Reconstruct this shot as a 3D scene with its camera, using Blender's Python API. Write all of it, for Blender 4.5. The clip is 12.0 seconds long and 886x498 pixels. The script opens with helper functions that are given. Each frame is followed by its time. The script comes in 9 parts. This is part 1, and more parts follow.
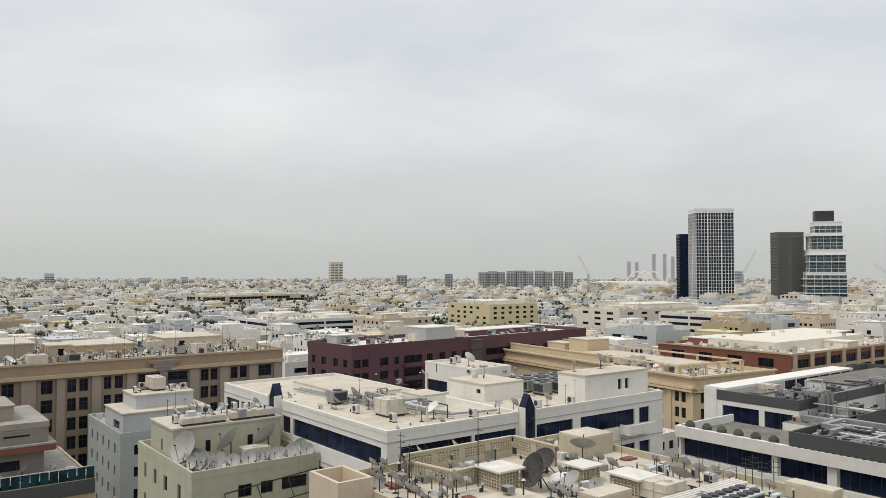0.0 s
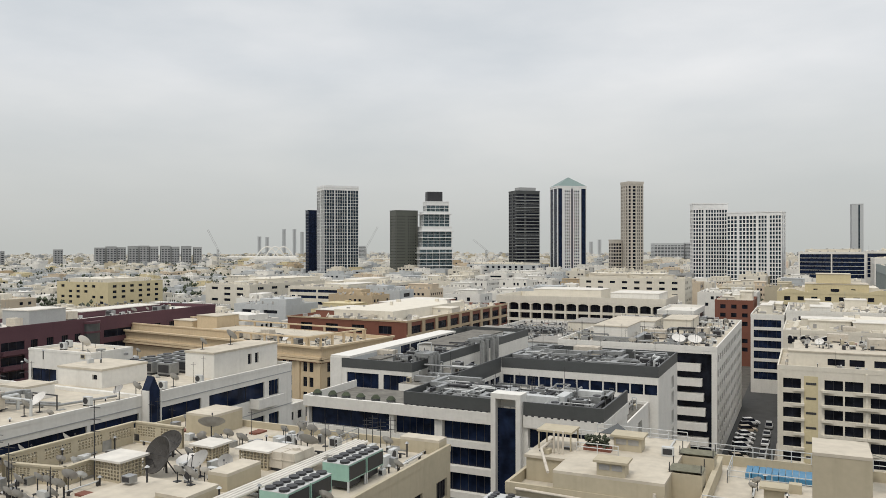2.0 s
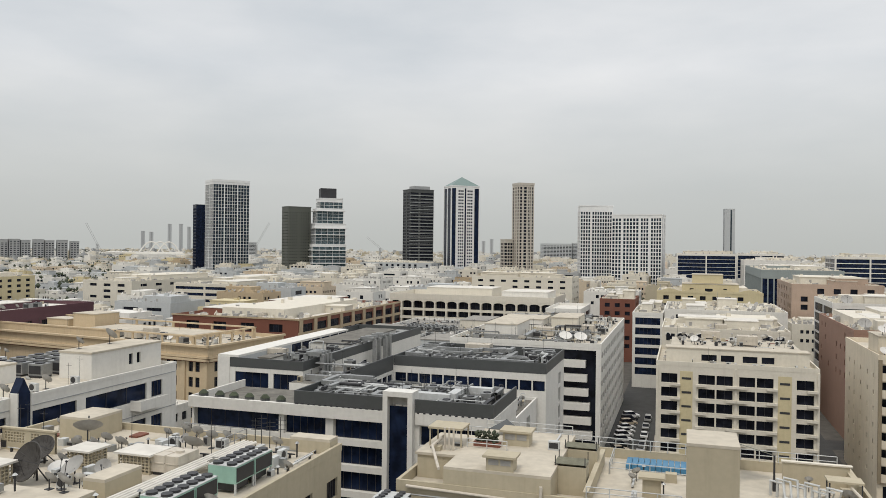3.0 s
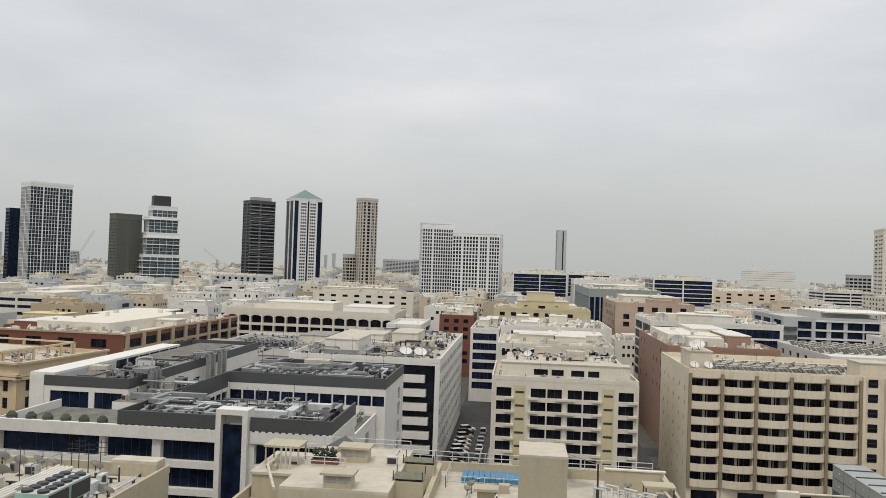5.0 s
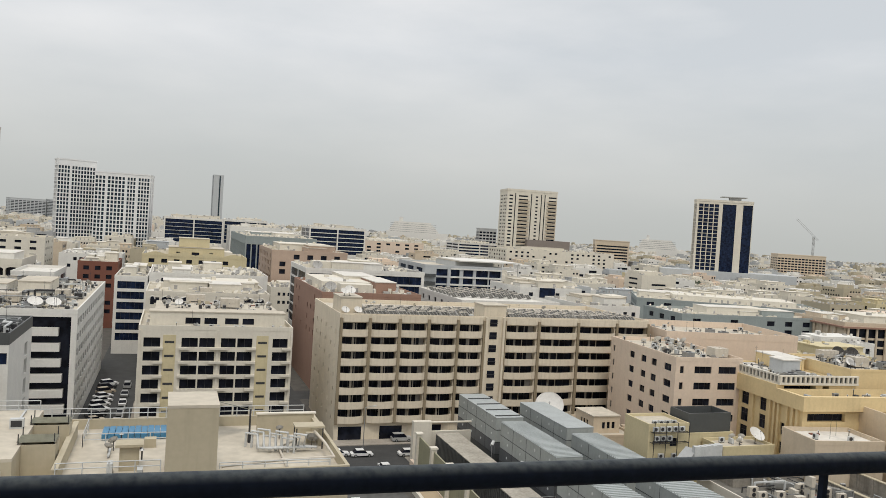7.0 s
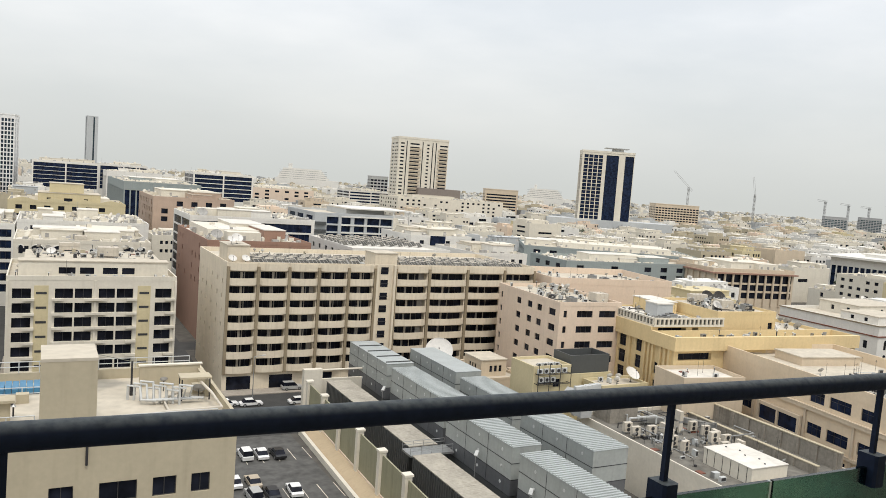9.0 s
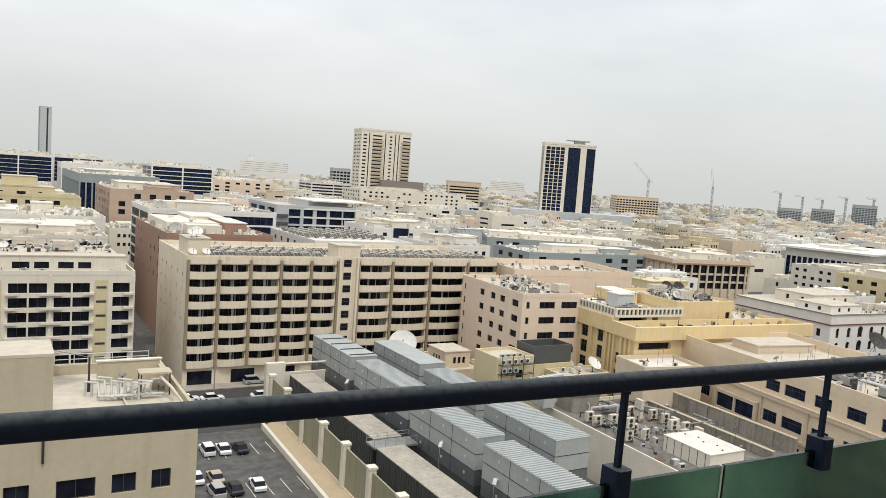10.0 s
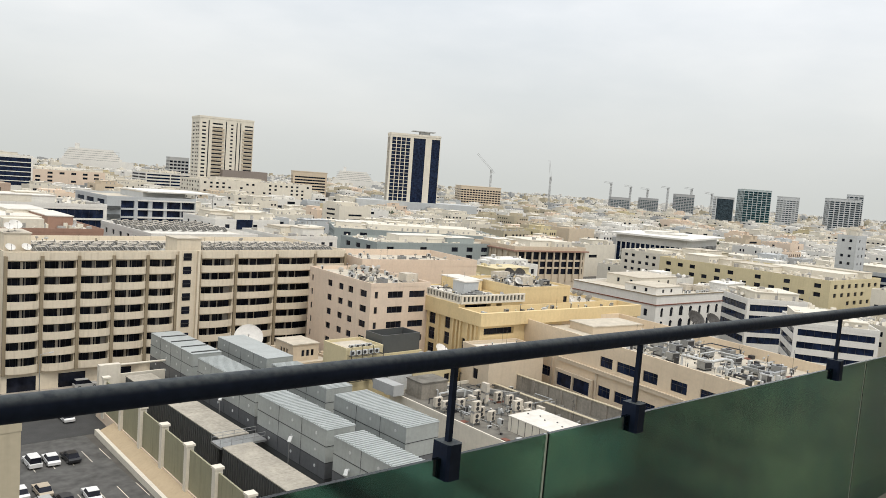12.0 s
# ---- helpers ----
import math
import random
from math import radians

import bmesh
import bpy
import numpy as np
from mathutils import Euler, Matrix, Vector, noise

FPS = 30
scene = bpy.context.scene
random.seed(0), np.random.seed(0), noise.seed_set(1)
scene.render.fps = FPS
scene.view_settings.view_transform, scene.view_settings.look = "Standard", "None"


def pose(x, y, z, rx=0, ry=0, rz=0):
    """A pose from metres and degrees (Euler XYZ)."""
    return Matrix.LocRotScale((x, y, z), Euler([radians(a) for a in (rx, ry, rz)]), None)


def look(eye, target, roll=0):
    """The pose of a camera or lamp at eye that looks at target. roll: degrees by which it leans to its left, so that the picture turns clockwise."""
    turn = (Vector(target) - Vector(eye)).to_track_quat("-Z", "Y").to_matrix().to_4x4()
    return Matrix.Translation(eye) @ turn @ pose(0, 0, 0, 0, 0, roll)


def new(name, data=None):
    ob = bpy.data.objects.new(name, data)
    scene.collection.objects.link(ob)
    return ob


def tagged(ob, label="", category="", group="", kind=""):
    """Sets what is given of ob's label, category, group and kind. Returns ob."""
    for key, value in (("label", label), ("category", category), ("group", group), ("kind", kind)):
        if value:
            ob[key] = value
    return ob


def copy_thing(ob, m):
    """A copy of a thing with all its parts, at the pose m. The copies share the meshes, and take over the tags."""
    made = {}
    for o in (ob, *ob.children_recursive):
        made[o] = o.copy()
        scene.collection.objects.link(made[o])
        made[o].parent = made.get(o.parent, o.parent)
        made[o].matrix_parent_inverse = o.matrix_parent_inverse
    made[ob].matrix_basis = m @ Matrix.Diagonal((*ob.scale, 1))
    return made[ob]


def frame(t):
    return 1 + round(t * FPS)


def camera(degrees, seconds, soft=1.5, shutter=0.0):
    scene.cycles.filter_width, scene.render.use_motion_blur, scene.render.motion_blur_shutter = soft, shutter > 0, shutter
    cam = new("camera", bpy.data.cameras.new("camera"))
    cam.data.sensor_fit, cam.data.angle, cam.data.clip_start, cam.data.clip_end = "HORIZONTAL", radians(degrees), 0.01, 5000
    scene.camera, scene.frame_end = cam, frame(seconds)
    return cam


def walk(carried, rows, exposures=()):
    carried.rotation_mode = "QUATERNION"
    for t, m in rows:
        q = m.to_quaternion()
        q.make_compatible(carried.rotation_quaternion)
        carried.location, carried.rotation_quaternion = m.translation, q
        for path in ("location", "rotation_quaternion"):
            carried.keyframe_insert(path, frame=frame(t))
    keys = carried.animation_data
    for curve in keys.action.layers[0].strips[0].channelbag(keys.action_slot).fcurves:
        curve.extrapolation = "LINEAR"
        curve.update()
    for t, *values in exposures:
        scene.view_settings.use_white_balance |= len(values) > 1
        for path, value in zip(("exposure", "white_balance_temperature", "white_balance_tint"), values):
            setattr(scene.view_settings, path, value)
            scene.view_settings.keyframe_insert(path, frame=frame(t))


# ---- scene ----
cam = camera(60.03, 12.0, soft=0.4)
EYE = 46.0
PATH = [
    (0.0, 0, 0, 0.1, 91.763, -0.048, 52.524),
    (0.5, 0, 0, 0.1, 90.560, 0.402, 45.892),
    (1.0, 0, 0, 0.1, 90.569, 0.080, 38.497),
    (1.5, 0, 0, 0.1, 90.356, -0.385, 31.263),
    (2.0, 0, 0, 0.1, 89.888, 0.077, 25.438),
    (2.5, 0, 0, 0.1, 89.970, 0.088, 20.759),
    (2.7, 0, 0, 0.1, 89.766, -0.330, 19.079),
    (4.3, -0.02, 0, 0.1, 90.892, -1.434, 14.634),
    (4.5, -0.03, 0, 0.1, 91.275, -2.254, 12.996),
    (5.0, -0.055, 0, 0.1, 91.175, -1.928, 5.789),
    (5.3, -0.07, 0, 0.1, 92.079, -2.573, 1.254),
    (5.5, -0.078, 0, 0.1, 91.907, -3.124, -2.013),
    (6.0, -0.088, 0, 0.09, 90.392, -4.357, -9.287),
    (6.5, -0.09, 0, 0.052, 87.893, -2.654, -11.434),
    (7.0, -0.087, 0, 0.038, 88.513, -3.650, -19.409),
    (7.5, -0.068, 0, 0.03, 88.592, -4.023, -23.826),
    (7.7, -0.06, 0, 0.029, 87.832, -3.881, -24.821),
    (9.3, -0.014, 0, 0.021, 84.857, -4.154, -28.178),
    (9.5, -0.01, 0, 0.02, 84.628, -4.057, -28.783),
    (10.0, 0.005, 0, 0.016, 84.805, -4.197, -30.267),
    (10.5, 0.02, 0, 0.012, 84.320, -3.611, -32.358),
    (11.0, 0.032, -0.01, 0, 83.712, -3.609, -34.357),
    (11.5, 0.043, -0.028, 0, 83.854, -4.243, -38.373),
    (12.0, 0.032, -0.038, 0, 84.926, -4.271, -41.678),
]
walk(cam, [(t, pose(x, y, EYE + z, rx, ry, rz)) for t, x, y, z, rx, ry, rz in PATH],
     exposures=[(0, -0.17), (2.7, -0.24), (6.5, -0.3), (7.7, -0.08), (9.3, 0.1), (12.0, 0.09)])

# ---- world and sun: a bright overcast day with a veiled high sun ----
SUN_AZ, SUN_EL = radians(188), radians(63)
world = bpy.data.worlds.new("overcast_sky")
scene.world = world
world.use_nodes = True
wn, wl = world.node_tree.nodes, world.node_tree.links
wn.clear()
w_out, w_bg = wn.new("ShaderNodeOutputWorld"), wn.new("ShaderNodeBackground")
w_sky = wn.new("ShaderNodeTexSky")
w_sky.sky_type, w_sky.sun_disc = "NISHITA", False
w_sky.sun_elevation, w_sky.sun_rotation = SUN_EL, SUN_AZ
w_sky.air_density, w_sky.dust_density = 1.5, 4.0
w_co, w_map = wn.new("ShaderNodeTexCoord"), wn.new("ShaderNodeMapping")
w_map.inputs["Scale"].default_value = (1.0, 1.0, 3.2)
w_noise = wn.new("ShaderNodeTexNoise")
w_noise.inputs["Scale"].default_value, w_noise.inputs["Detail"].default_value = 2.1, 7.0
w_noise.inputs["Roughness"].default_value = 0.52
w_ramp = wn.new("ShaderNodeValToRGB")
w_ramp.color_ramp.elements[0].position, w_ramp.color_ramp.elements[0].color = 0.34, (0.79, 0.83, 0.87, 1)
w_ramp.color_ramp.elements[1].position, w_ramp.color_ramp.elements[1].color = 0.66, (1.03, 1.035, 1.045, 1)
w_sep, w_hor = wn.new("ShaderNodeSeparateXYZ"), wn.new("ShaderNodeValToRGB")
w_hor.color_ramp.elements[0].position, w_hor.color_ramp.elements[0].color = 0.0, (1, 1, 1, 1)
w_hor.color_ramp.elements[1].position, w_hor.color_ramp.elements[1].color = 0.22, (0, 0, 0, 1)
w_mix, w_cloud = wn.new("ShaderNodeMix"), wn.new("ShaderNodeMix")
w_mix.data_type = w_cloud.data_type = "RGBA"
w_mix.inputs["B"].default_value = (0.655, 0.675, 0.65, 1)
w_scale = wn.new("ShaderNodeMix")
w_scale.data_type, w_scale.blend_type = "RGBA", "MULTIPLY"
w_scale.inputs["Factor"].default_value = 1.0
w_scale.inputs["B"].default_value = (0.1, 0.1, 0.1, 1)
w_cloud.inputs["Factor"].default_value = 0.9
wl.new(w_co.outputs["Generated"], w_map.inputs["Vector"])
wl.new(w_map.outputs["Vector"], w_noise.inputs["Vector"])
wl.new(w_noise.outputs["Fac"], w_ramp.inputs["Fac"])
wl.new(w_co.outputs["Generated"], w_sep.inputs["Vector"])
wl.new(w_sep.outputs["Z"], w_hor.inputs["Fac"])
wl.new(w_hor.outputs["Color"], w_mix.inputs["Factor"])
wl.new(w_ramp.outputs["Color"], w_mix.inputs["A"])
wl.new(w_sky.outputs["Color"], w_scale.inputs["A"])
wl.new(w_scale.outputs["Result"], w_cloud.inputs["A"])
wl.new(w_mix.outputs["Result"], w_cloud.inputs["B"])
w_zen, w_lift = wn.new("ShaderNodeMapRange"), wn.new("ShaderNodeMix")
w_zen.interpolation_type = "SMOOTHSTEP"
w_zen.inputs["From Min"].default_value, w_zen.inputs["From Max"].default_value = 0.3, 1.0
w_zen.inputs["To Min"].default_value, w_zen.inputs["To Max"].default_value = 1.0, 1.5
w_lift.data_type, w_lift.blend_type = "RGBA", "MULTIPLY"
w_lift.inputs["Factor"].default_value = 1.0
wl.new(w_sep.outputs["Z"], w_zen.inputs["Value"])
wl.new(w_cloud.outputs["Result"], w_lift.inputs["A"])
wl.new(w_zen.outputs["Result"], w_lift.inputs["B"])
wl.new(w_lift.outputs["Result"], w_bg.inputs["Color"])
w_bg.inputs["Strength"].default_value = 1.0
wl.new(w_bg.outputs["Background"], w_out.inputs["Surface"])
sun = new("sun", bpy.data.lights.new("sun", "SUN"))
sun.data.energy, sun.data.angle, sun.data.color = 1.5, radians(14), (1.0, 0.94, 0.85)
sun.matrix_world = look((0, 0, 300), (-math.sin(SUN_AZ) * 100, -math.cos(SUN_AZ) * 100, 300 - 100 * math.tan(SUN_EL)))


# ---- materials ----
def material(name, colour, rough=0.8, metal=0.0, vary=0.07, grain=2.2, stains=0.13, bump=0.1, random_hue=0.0, bump_scale=None):
    """A painted or mineral surface: blotches, fine grain, streaks that run down, and fine relief."""
    m = bpy.data.materials.new(name)
    m.use_nodes = True
    n, l = m.node_tree.nodes, m.node_tree.links
    p = n["Principled BSDF"]
    p.inputs["Roughness"].default_value, p.inputs["Metallic"].default_value = rough, metal
    geo = n.new("ShaderNodeNewGeometry")
    big, fine, streak = n.new("ShaderNodeTexNoise"), n.new("ShaderNodeTexNoise"), n.new("ShaderNodeTexNoise")
    big.inputs["Scale"].default_value, big.inputs["Detail"].default_value = 0.35, 4.0
    fine.inputs["Scale"].default_value, fine.inputs["Detail"].default_value = grain, 5.0
    mp = n.new("ShaderNodeMapping")
    mp.inputs["Scale"].default_value = (1.6, 1.6, 0.12)
    streak.inputs["Scale"].default_value, streak.inputs["Detail"].default_value = 1.0, 6.0
    for node in (big, fine, mp):
        l.new(geo.outputs["Position"], node.inputs["Vector"])
    l.new(mp.outputs["Vector"], streak.inputs["Vector"])
    tone = n.new("ShaderNodeMath")
    tone.operation = "ADD"
    l.new(big.outputs["Fac"], tone.inputs[0])
    l.new(fine.outputs["Fac"], tone.inputs[1])
    rng = n.new("ShaderNodeMapRange")
    rng.inputs["From Min"].default_value, rng.inputs["From Max"].default_value = 0.65, 1.35
    rng.inputs["To Min"].default_value, rng.inputs["To Max"].default_value = 1 - vary, 1 + vary
    l.new(tone.outputs["Value"], rng.inputs["Value"])
    mul = n.new("ShaderNodeMix")
    mul.data_type, mul.blend_type = "RGBA", "MULTIPLY"
    mul.inputs["Factor"].default_value = 1.0
    mul.inputs["A"].default_value = (*colour, 1)
    l.new(rng.outputs["Result"], mul.inputs["B"])
    dirt = n.new("ShaderNodeMapRange")
    dirt.inputs["From Min"].default_value, dirt.inputs["From Max"].default_value = 0.52, 0.75
    dirt.inputs["To Min"].default_value, dirt.inputs["To Max"].default_value = 0.0, stains
    l.new(streak.outputs["Fac"], dirt.inputs["Value"])
    mix = n.new("ShaderNodeMix")
    mix.data_type = "RGBA"
    mix.inputs["B"].default_value = (colour[0] * 0.42 + 0.01, colour[1] * 0.38 + 0.01, colour[2] * 0.33 + 0.01, 1)
    l.new(dirt.outputs["Result"], mix.inputs["Factor"])
    l.new(mul.outputs["Result"], mix.inputs["A"])
    last = mix
    if random_hue:
        info, hsv = n.new("ShaderNodeObjectInfo"), n.new("ShaderNodeHueSaturation")
        vr = n.new("ShaderNodeMapRange")
        vr.inputs["To Min"].default_value, vr.inputs["To Max"].default_value = 1 - random_hue, 1 + random_hue
        l.new(info.outputs["Random"], vr.inputs["Value"])
        l.new(vr.outputs["Result"], hsv.inputs["Value"])
        l.new(last.outputs["Result"], hsv.inputs["Color"])
        l.new(hsv.outputs["Color"], p.inputs["Base Color"])
    else:
        l.new(last.outputs["Result"], p.inputs["Base Color"])
    if bump:
        b = n.new("ShaderNodeBump")
        b.inputs["Strength"].default_value, b.inputs["Distance"].default_value = bump, 0.02
        l.new(fine.outputs["Fac"], b.inputs["Height"])
        l.new(b.outputs["Normal"], p.inputs["Normal"])
    return m


def glassy(name, colour, rough=0.08):
    """Dark window glass that shows the unlit room behind and the sky's sheen."""
    m = bpy.data.materials.new(name)
    m.use_nodes = True
    n, l = m.node_tree.nodes, m.node_tree.links
    p = n["Principled BSDF"]
    geo, noi, rng, mul = n.new("ShaderNodeNewGeometry"), n.new("ShaderNodeTexNoise"), n.new("ShaderNodeMapRange"), n.new("ShaderNodeMix")
    noi.inputs["Scale"].default_value, noi.inputs["Detail"].default_value = 0.5, 3.0
    rng.inputs["From Min"].default_value, rng.inputs["From Max"].default_value = 0.35, 0.7
    rng.inputs["To Min"].default_value, rng.inputs["To Max"].default_value = 0.5, 1.7
    mul.data_type, mul.blend_type = "RGBA", "MULTIPLY"
    mul.inputs["Factor"].default_value = 1.0
    mul.inputs["A"].default_value = (*colour, 1)
    l.new(geo.outputs["Position"], noi.inputs["Vector"])
    l.new(noi.outputs["Fac"], rng.inputs["Value"])
    l.new(rng.outputs["Result"], mul.inputs["B"])
    l.new(mul.outputs["Result"], p.inputs["Base Color"])
    p.inputs["Roughness"].default_value = rough
    p.inputs["IOR"].default_value, p.inputs["Specular IOR Level"].default_value = 1.4, 0.22
    return m


CREAM = material("cream_render", (0.45, 0.395, 0.285), stains=0.18)
WHITE = material("white_render", (0.70, 0.68, 0.63))
OFFWHITE = material("off_white_render", (0.66, 0.615, 0.52))
TAN = material("tan_render", (0.235, 0.18, 0.13), stains=0.2)
TANRIM = material("tan_parapet_render", (0.31, 0.225, 0.15), stains=0.2)
TANPIER = material("grey_tan_pier_render", (0.31, 0.26, 0.205), stains=0.2)
PISTACHIO = material("pale_green_render", (0.42, 0.415, 0.31), stains=0.2)
SAGE = material("pale_grey_green_render", (0.38, 0.41, 0.39), stains=0.15)
PURPLE = material("maroon_render", (0.10, 0.044, 0.055))
BEIGE = material("beige_render", (0.44, 0.345, 0.225))
ORNATE = material("ornate_beige_render", (0.57, 0.455, 0.30), stains=0.2)
OFFICESAND = material("warm_sand_office_render", (0.68, 0.555, 0.40))
SAND = material("sand_render", (0.57, 0.475, 0.355))
YELLOW = material("yellow_render", (0.68, 0.53, 0.29))
PALEYELLOW = material("pale_yellow_render", (0.58, 0.50, 0.31))
PEACH = material("peach_render", (0.69, 0.56, 0.44))
PINK = material("pink_render", (0.44, 0.33, 0.255))
ROSE = material("rose_brown_render", (0.30, 0.18, 0.13), stains=0.2)
HOTELWALL = material("hotel_cream_render", (0.67, 0.59, 0.46), stains=0.28)
PILASTER = material("olive_brown_render", (0.27, 0.22, 0.145), stains=0.45)
MAUVE = material("mauve_render", (0.23, 0.195, 0.17))
BROWN = material("brown_render", (0.185, 0.07, 0.045))
TOWERWHITE = material("white_tower_cladding", (0.74, 0.74, 0.725), stains=0.1)
TEALGREY = material("teal_grey_cladding", (0.42, 0.475, 0.475), stains=0.15)
GREYGREEN = material("grey_green_office_render", (0.29, 0.325, 0.315))
GREY = material("grey_render", (0.36, 0.365, 0.36))
PALEGREY = material("pale_grey_render", (0.47, 0.485, 0.485))
DARKGREY = material("dark_grey_cladding", (0.07, 0.074, 0.073), rough=0.55, vary=0.08, stains=0.08)
ROOF = material("pale_roof_screed", (0.50, 0.45, 0.365), rough=0.9, vary=0.16, grain=1.2, stains=0.0, bump=0.3)
ROOFGREY = material("grey_roof_screed", (0.27, 0.255, 0.23), rough=0.9, vary=0.25, grain=1.2, stains=0.0, bump=0.3)
PLANTSCREED = material("stained_plant_screed", (0.15, 0.14, 0.12), rough=0.92, vary=0.4, grain=1.0, stains=0.0, bump=0.3)
ROOFWHITE = material("white_roof_coating", (0.64, 0.61, 0.55), rough=0.85, vary=0.14, grain=1.0, stains=0.0)
WORNASPHALT = material("worn_pale_asphalt", (0.085, 0.083, 0.078), rough=0.92, vary=0.35, grain=0.7, stains=0.0, bump=0.4)
ASPHALT = material("asphalt", (0.046, 0.046, 0.045), rough=0.92, vary=0.3, grain=6, stains=0.0, bump=0.4)
GROUND = material("dusty_ground", (0.085, 0.078, 0.068), rough=0.95, vary=0.3, grain=0.4, stains=0.0)
PAVING = material("concrete_paving", (0.33, 0.295, 0.25), rough=0.9, vary=0.2, grain=2.0, stains=0.0)
METAL = material("galvanised_metal", (0.34, 0.345, 0.34), rough=0.45, metal=0.6, vary=0.2, stains=0.2)
PALEMETAL = material("pale_painted_metal", (0.52, 0.53, 0.52), rough=0.5, vary=0.12, stains=0.2)
DARKMETAL = material("dark_painted_metal", (0.03, 0.03, 0.033), rough=0.5, vary=0.2, stains=0.1)
MINT = material("mint_painted_metal", (0.30, 0.48, 0.40), rough=0.5, vary=0.12, stains=0.25)
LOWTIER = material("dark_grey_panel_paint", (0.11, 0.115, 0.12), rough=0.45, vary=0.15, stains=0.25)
OLIVEGREY = material("dark_olive_cladding", (0.10, 0.105, 0.088), rough=0.6, vary=0.1, stains=0.1)
DISHGREY = material("grey_dish_metal", (0.34, 0.33, 0.31), rough=0.6, vary=0.2, stains=0.2)
DISHWHITE = material("white_dish_metal", (0.66, 0.64, 0.6), rough=0.55, vary=0.1, stains=0.15)
MESHDARK = material("dark_wire_mesh", (0.06, 0.055, 0.05), rough=0.7, vary=0.2, stains=0.1)
TANKCREAM = material("cream_tank_panel", (0.55, 0.50, 0.42), rough=0.6, vary=0.12, stains=0.3)
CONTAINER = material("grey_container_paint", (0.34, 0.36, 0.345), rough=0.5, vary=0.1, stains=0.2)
DUSTYTOP = material("dusty_beige_container_top", (0.36, 0.33, 0.275), rough=0.85, vary=0.25, stains=0.3)
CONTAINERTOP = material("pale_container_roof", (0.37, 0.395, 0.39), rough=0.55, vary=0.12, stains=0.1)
CONCRETE = material("raw_concrete", (0.50, 0.46, 0.40), stains=0.25)
BLUEGLASS = glassy("blue_grey_tower_glass", (0.028, 0.043, 0.058), 0.2)
GREENROOF = material("grey_green_roof_sheet", (0.17, 0.235, 0.22), rough=0.5, stains=0.1)
GLASS = glassy("dark_window_glass", (0.012, 0.014, 0.022))
NAVYGLASS = glassy("navy_window_glass", (0.01, 0.017, 0.04))
TEALGLASS = glassy("teal_window_glass", (0.012, 0.042, 0.05))
PALEGLASS = glassy("pale_blue_tower_glass", (0.075, 0.105, 0.115), 0.15)
SKYGLASS = glassy("pale_tower_glass", (0.03, 0.045, 0.055), 0.2)
CURTAIN = material("drawn_curtain", (0.34, 0.32, 0.29), rough=0.9, vary=0.2, stains=0.3, bump=0.0)
DARKFRAME = material("dark_window_frame", (0.04, 0.04, 0.042), rough=0.5, stains=0.0, bump=0.0)
FOLIAGE = material("dusty_foliage", (0.05, 0.062, 0.035), rough=0.8, vary=0.5, grain=2.0, stains=0.0)
BLUEPOOL = material("blue_pool_cover", (0.05, 0.19, 0.33), rough=0.4, vary=0.15, stains=0.05)
RAILPAINT = material("navy_black_rail_paint", (0.013, 0.021, 0.044), rough=0.55, vary=0.25, grain=40.0, stains=0.0, bump=0.1)
rn, rl = RAILPAINT.node_tree.nodes, RAILPAINT.node_tree.links
# Weathered grey plus the sky's sheen, painted in where the rail faces up.
r_geo, r_sep, r_wear_sheen, r_chip, r_amt, r_mul, r_mix = rn.new("ShaderNodeNewGeometry"), rn.new("ShaderNodeSeparateXYZ"), rn.new("ShaderNodeMapRange"), rn.new("ShaderNodeTexNoise"), rn.new("ShaderNodeMapRange"), rn.new("ShaderNodeMath"), rn.new("ShaderNodeMix")
r_wear_sheen.interpolation_type = "SMOOTHSTEP"
r_wear_sheen.inputs["From Min"].default_value, r_wear_sheen.inputs["From Max"].default_value = 0.3, 1.0
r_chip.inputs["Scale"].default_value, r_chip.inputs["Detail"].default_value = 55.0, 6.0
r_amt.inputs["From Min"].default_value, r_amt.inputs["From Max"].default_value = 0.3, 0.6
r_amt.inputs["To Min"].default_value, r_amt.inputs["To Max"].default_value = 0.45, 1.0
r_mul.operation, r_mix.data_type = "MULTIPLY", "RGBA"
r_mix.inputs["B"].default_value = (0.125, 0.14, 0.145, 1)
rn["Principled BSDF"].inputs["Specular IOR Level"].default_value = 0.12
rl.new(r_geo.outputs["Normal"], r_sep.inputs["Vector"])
rl.new(r_sep.outputs["Z"], r_wear_sheen.inputs["Value"])
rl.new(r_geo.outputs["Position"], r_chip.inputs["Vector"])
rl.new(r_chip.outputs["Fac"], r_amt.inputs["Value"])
rl.new(r_wear_sheen.outputs["Result"], r_mul.inputs[0])
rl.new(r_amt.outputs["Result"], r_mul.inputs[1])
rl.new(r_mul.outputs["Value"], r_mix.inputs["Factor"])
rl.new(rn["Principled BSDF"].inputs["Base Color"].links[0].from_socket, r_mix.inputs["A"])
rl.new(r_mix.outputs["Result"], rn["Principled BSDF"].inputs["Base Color"])


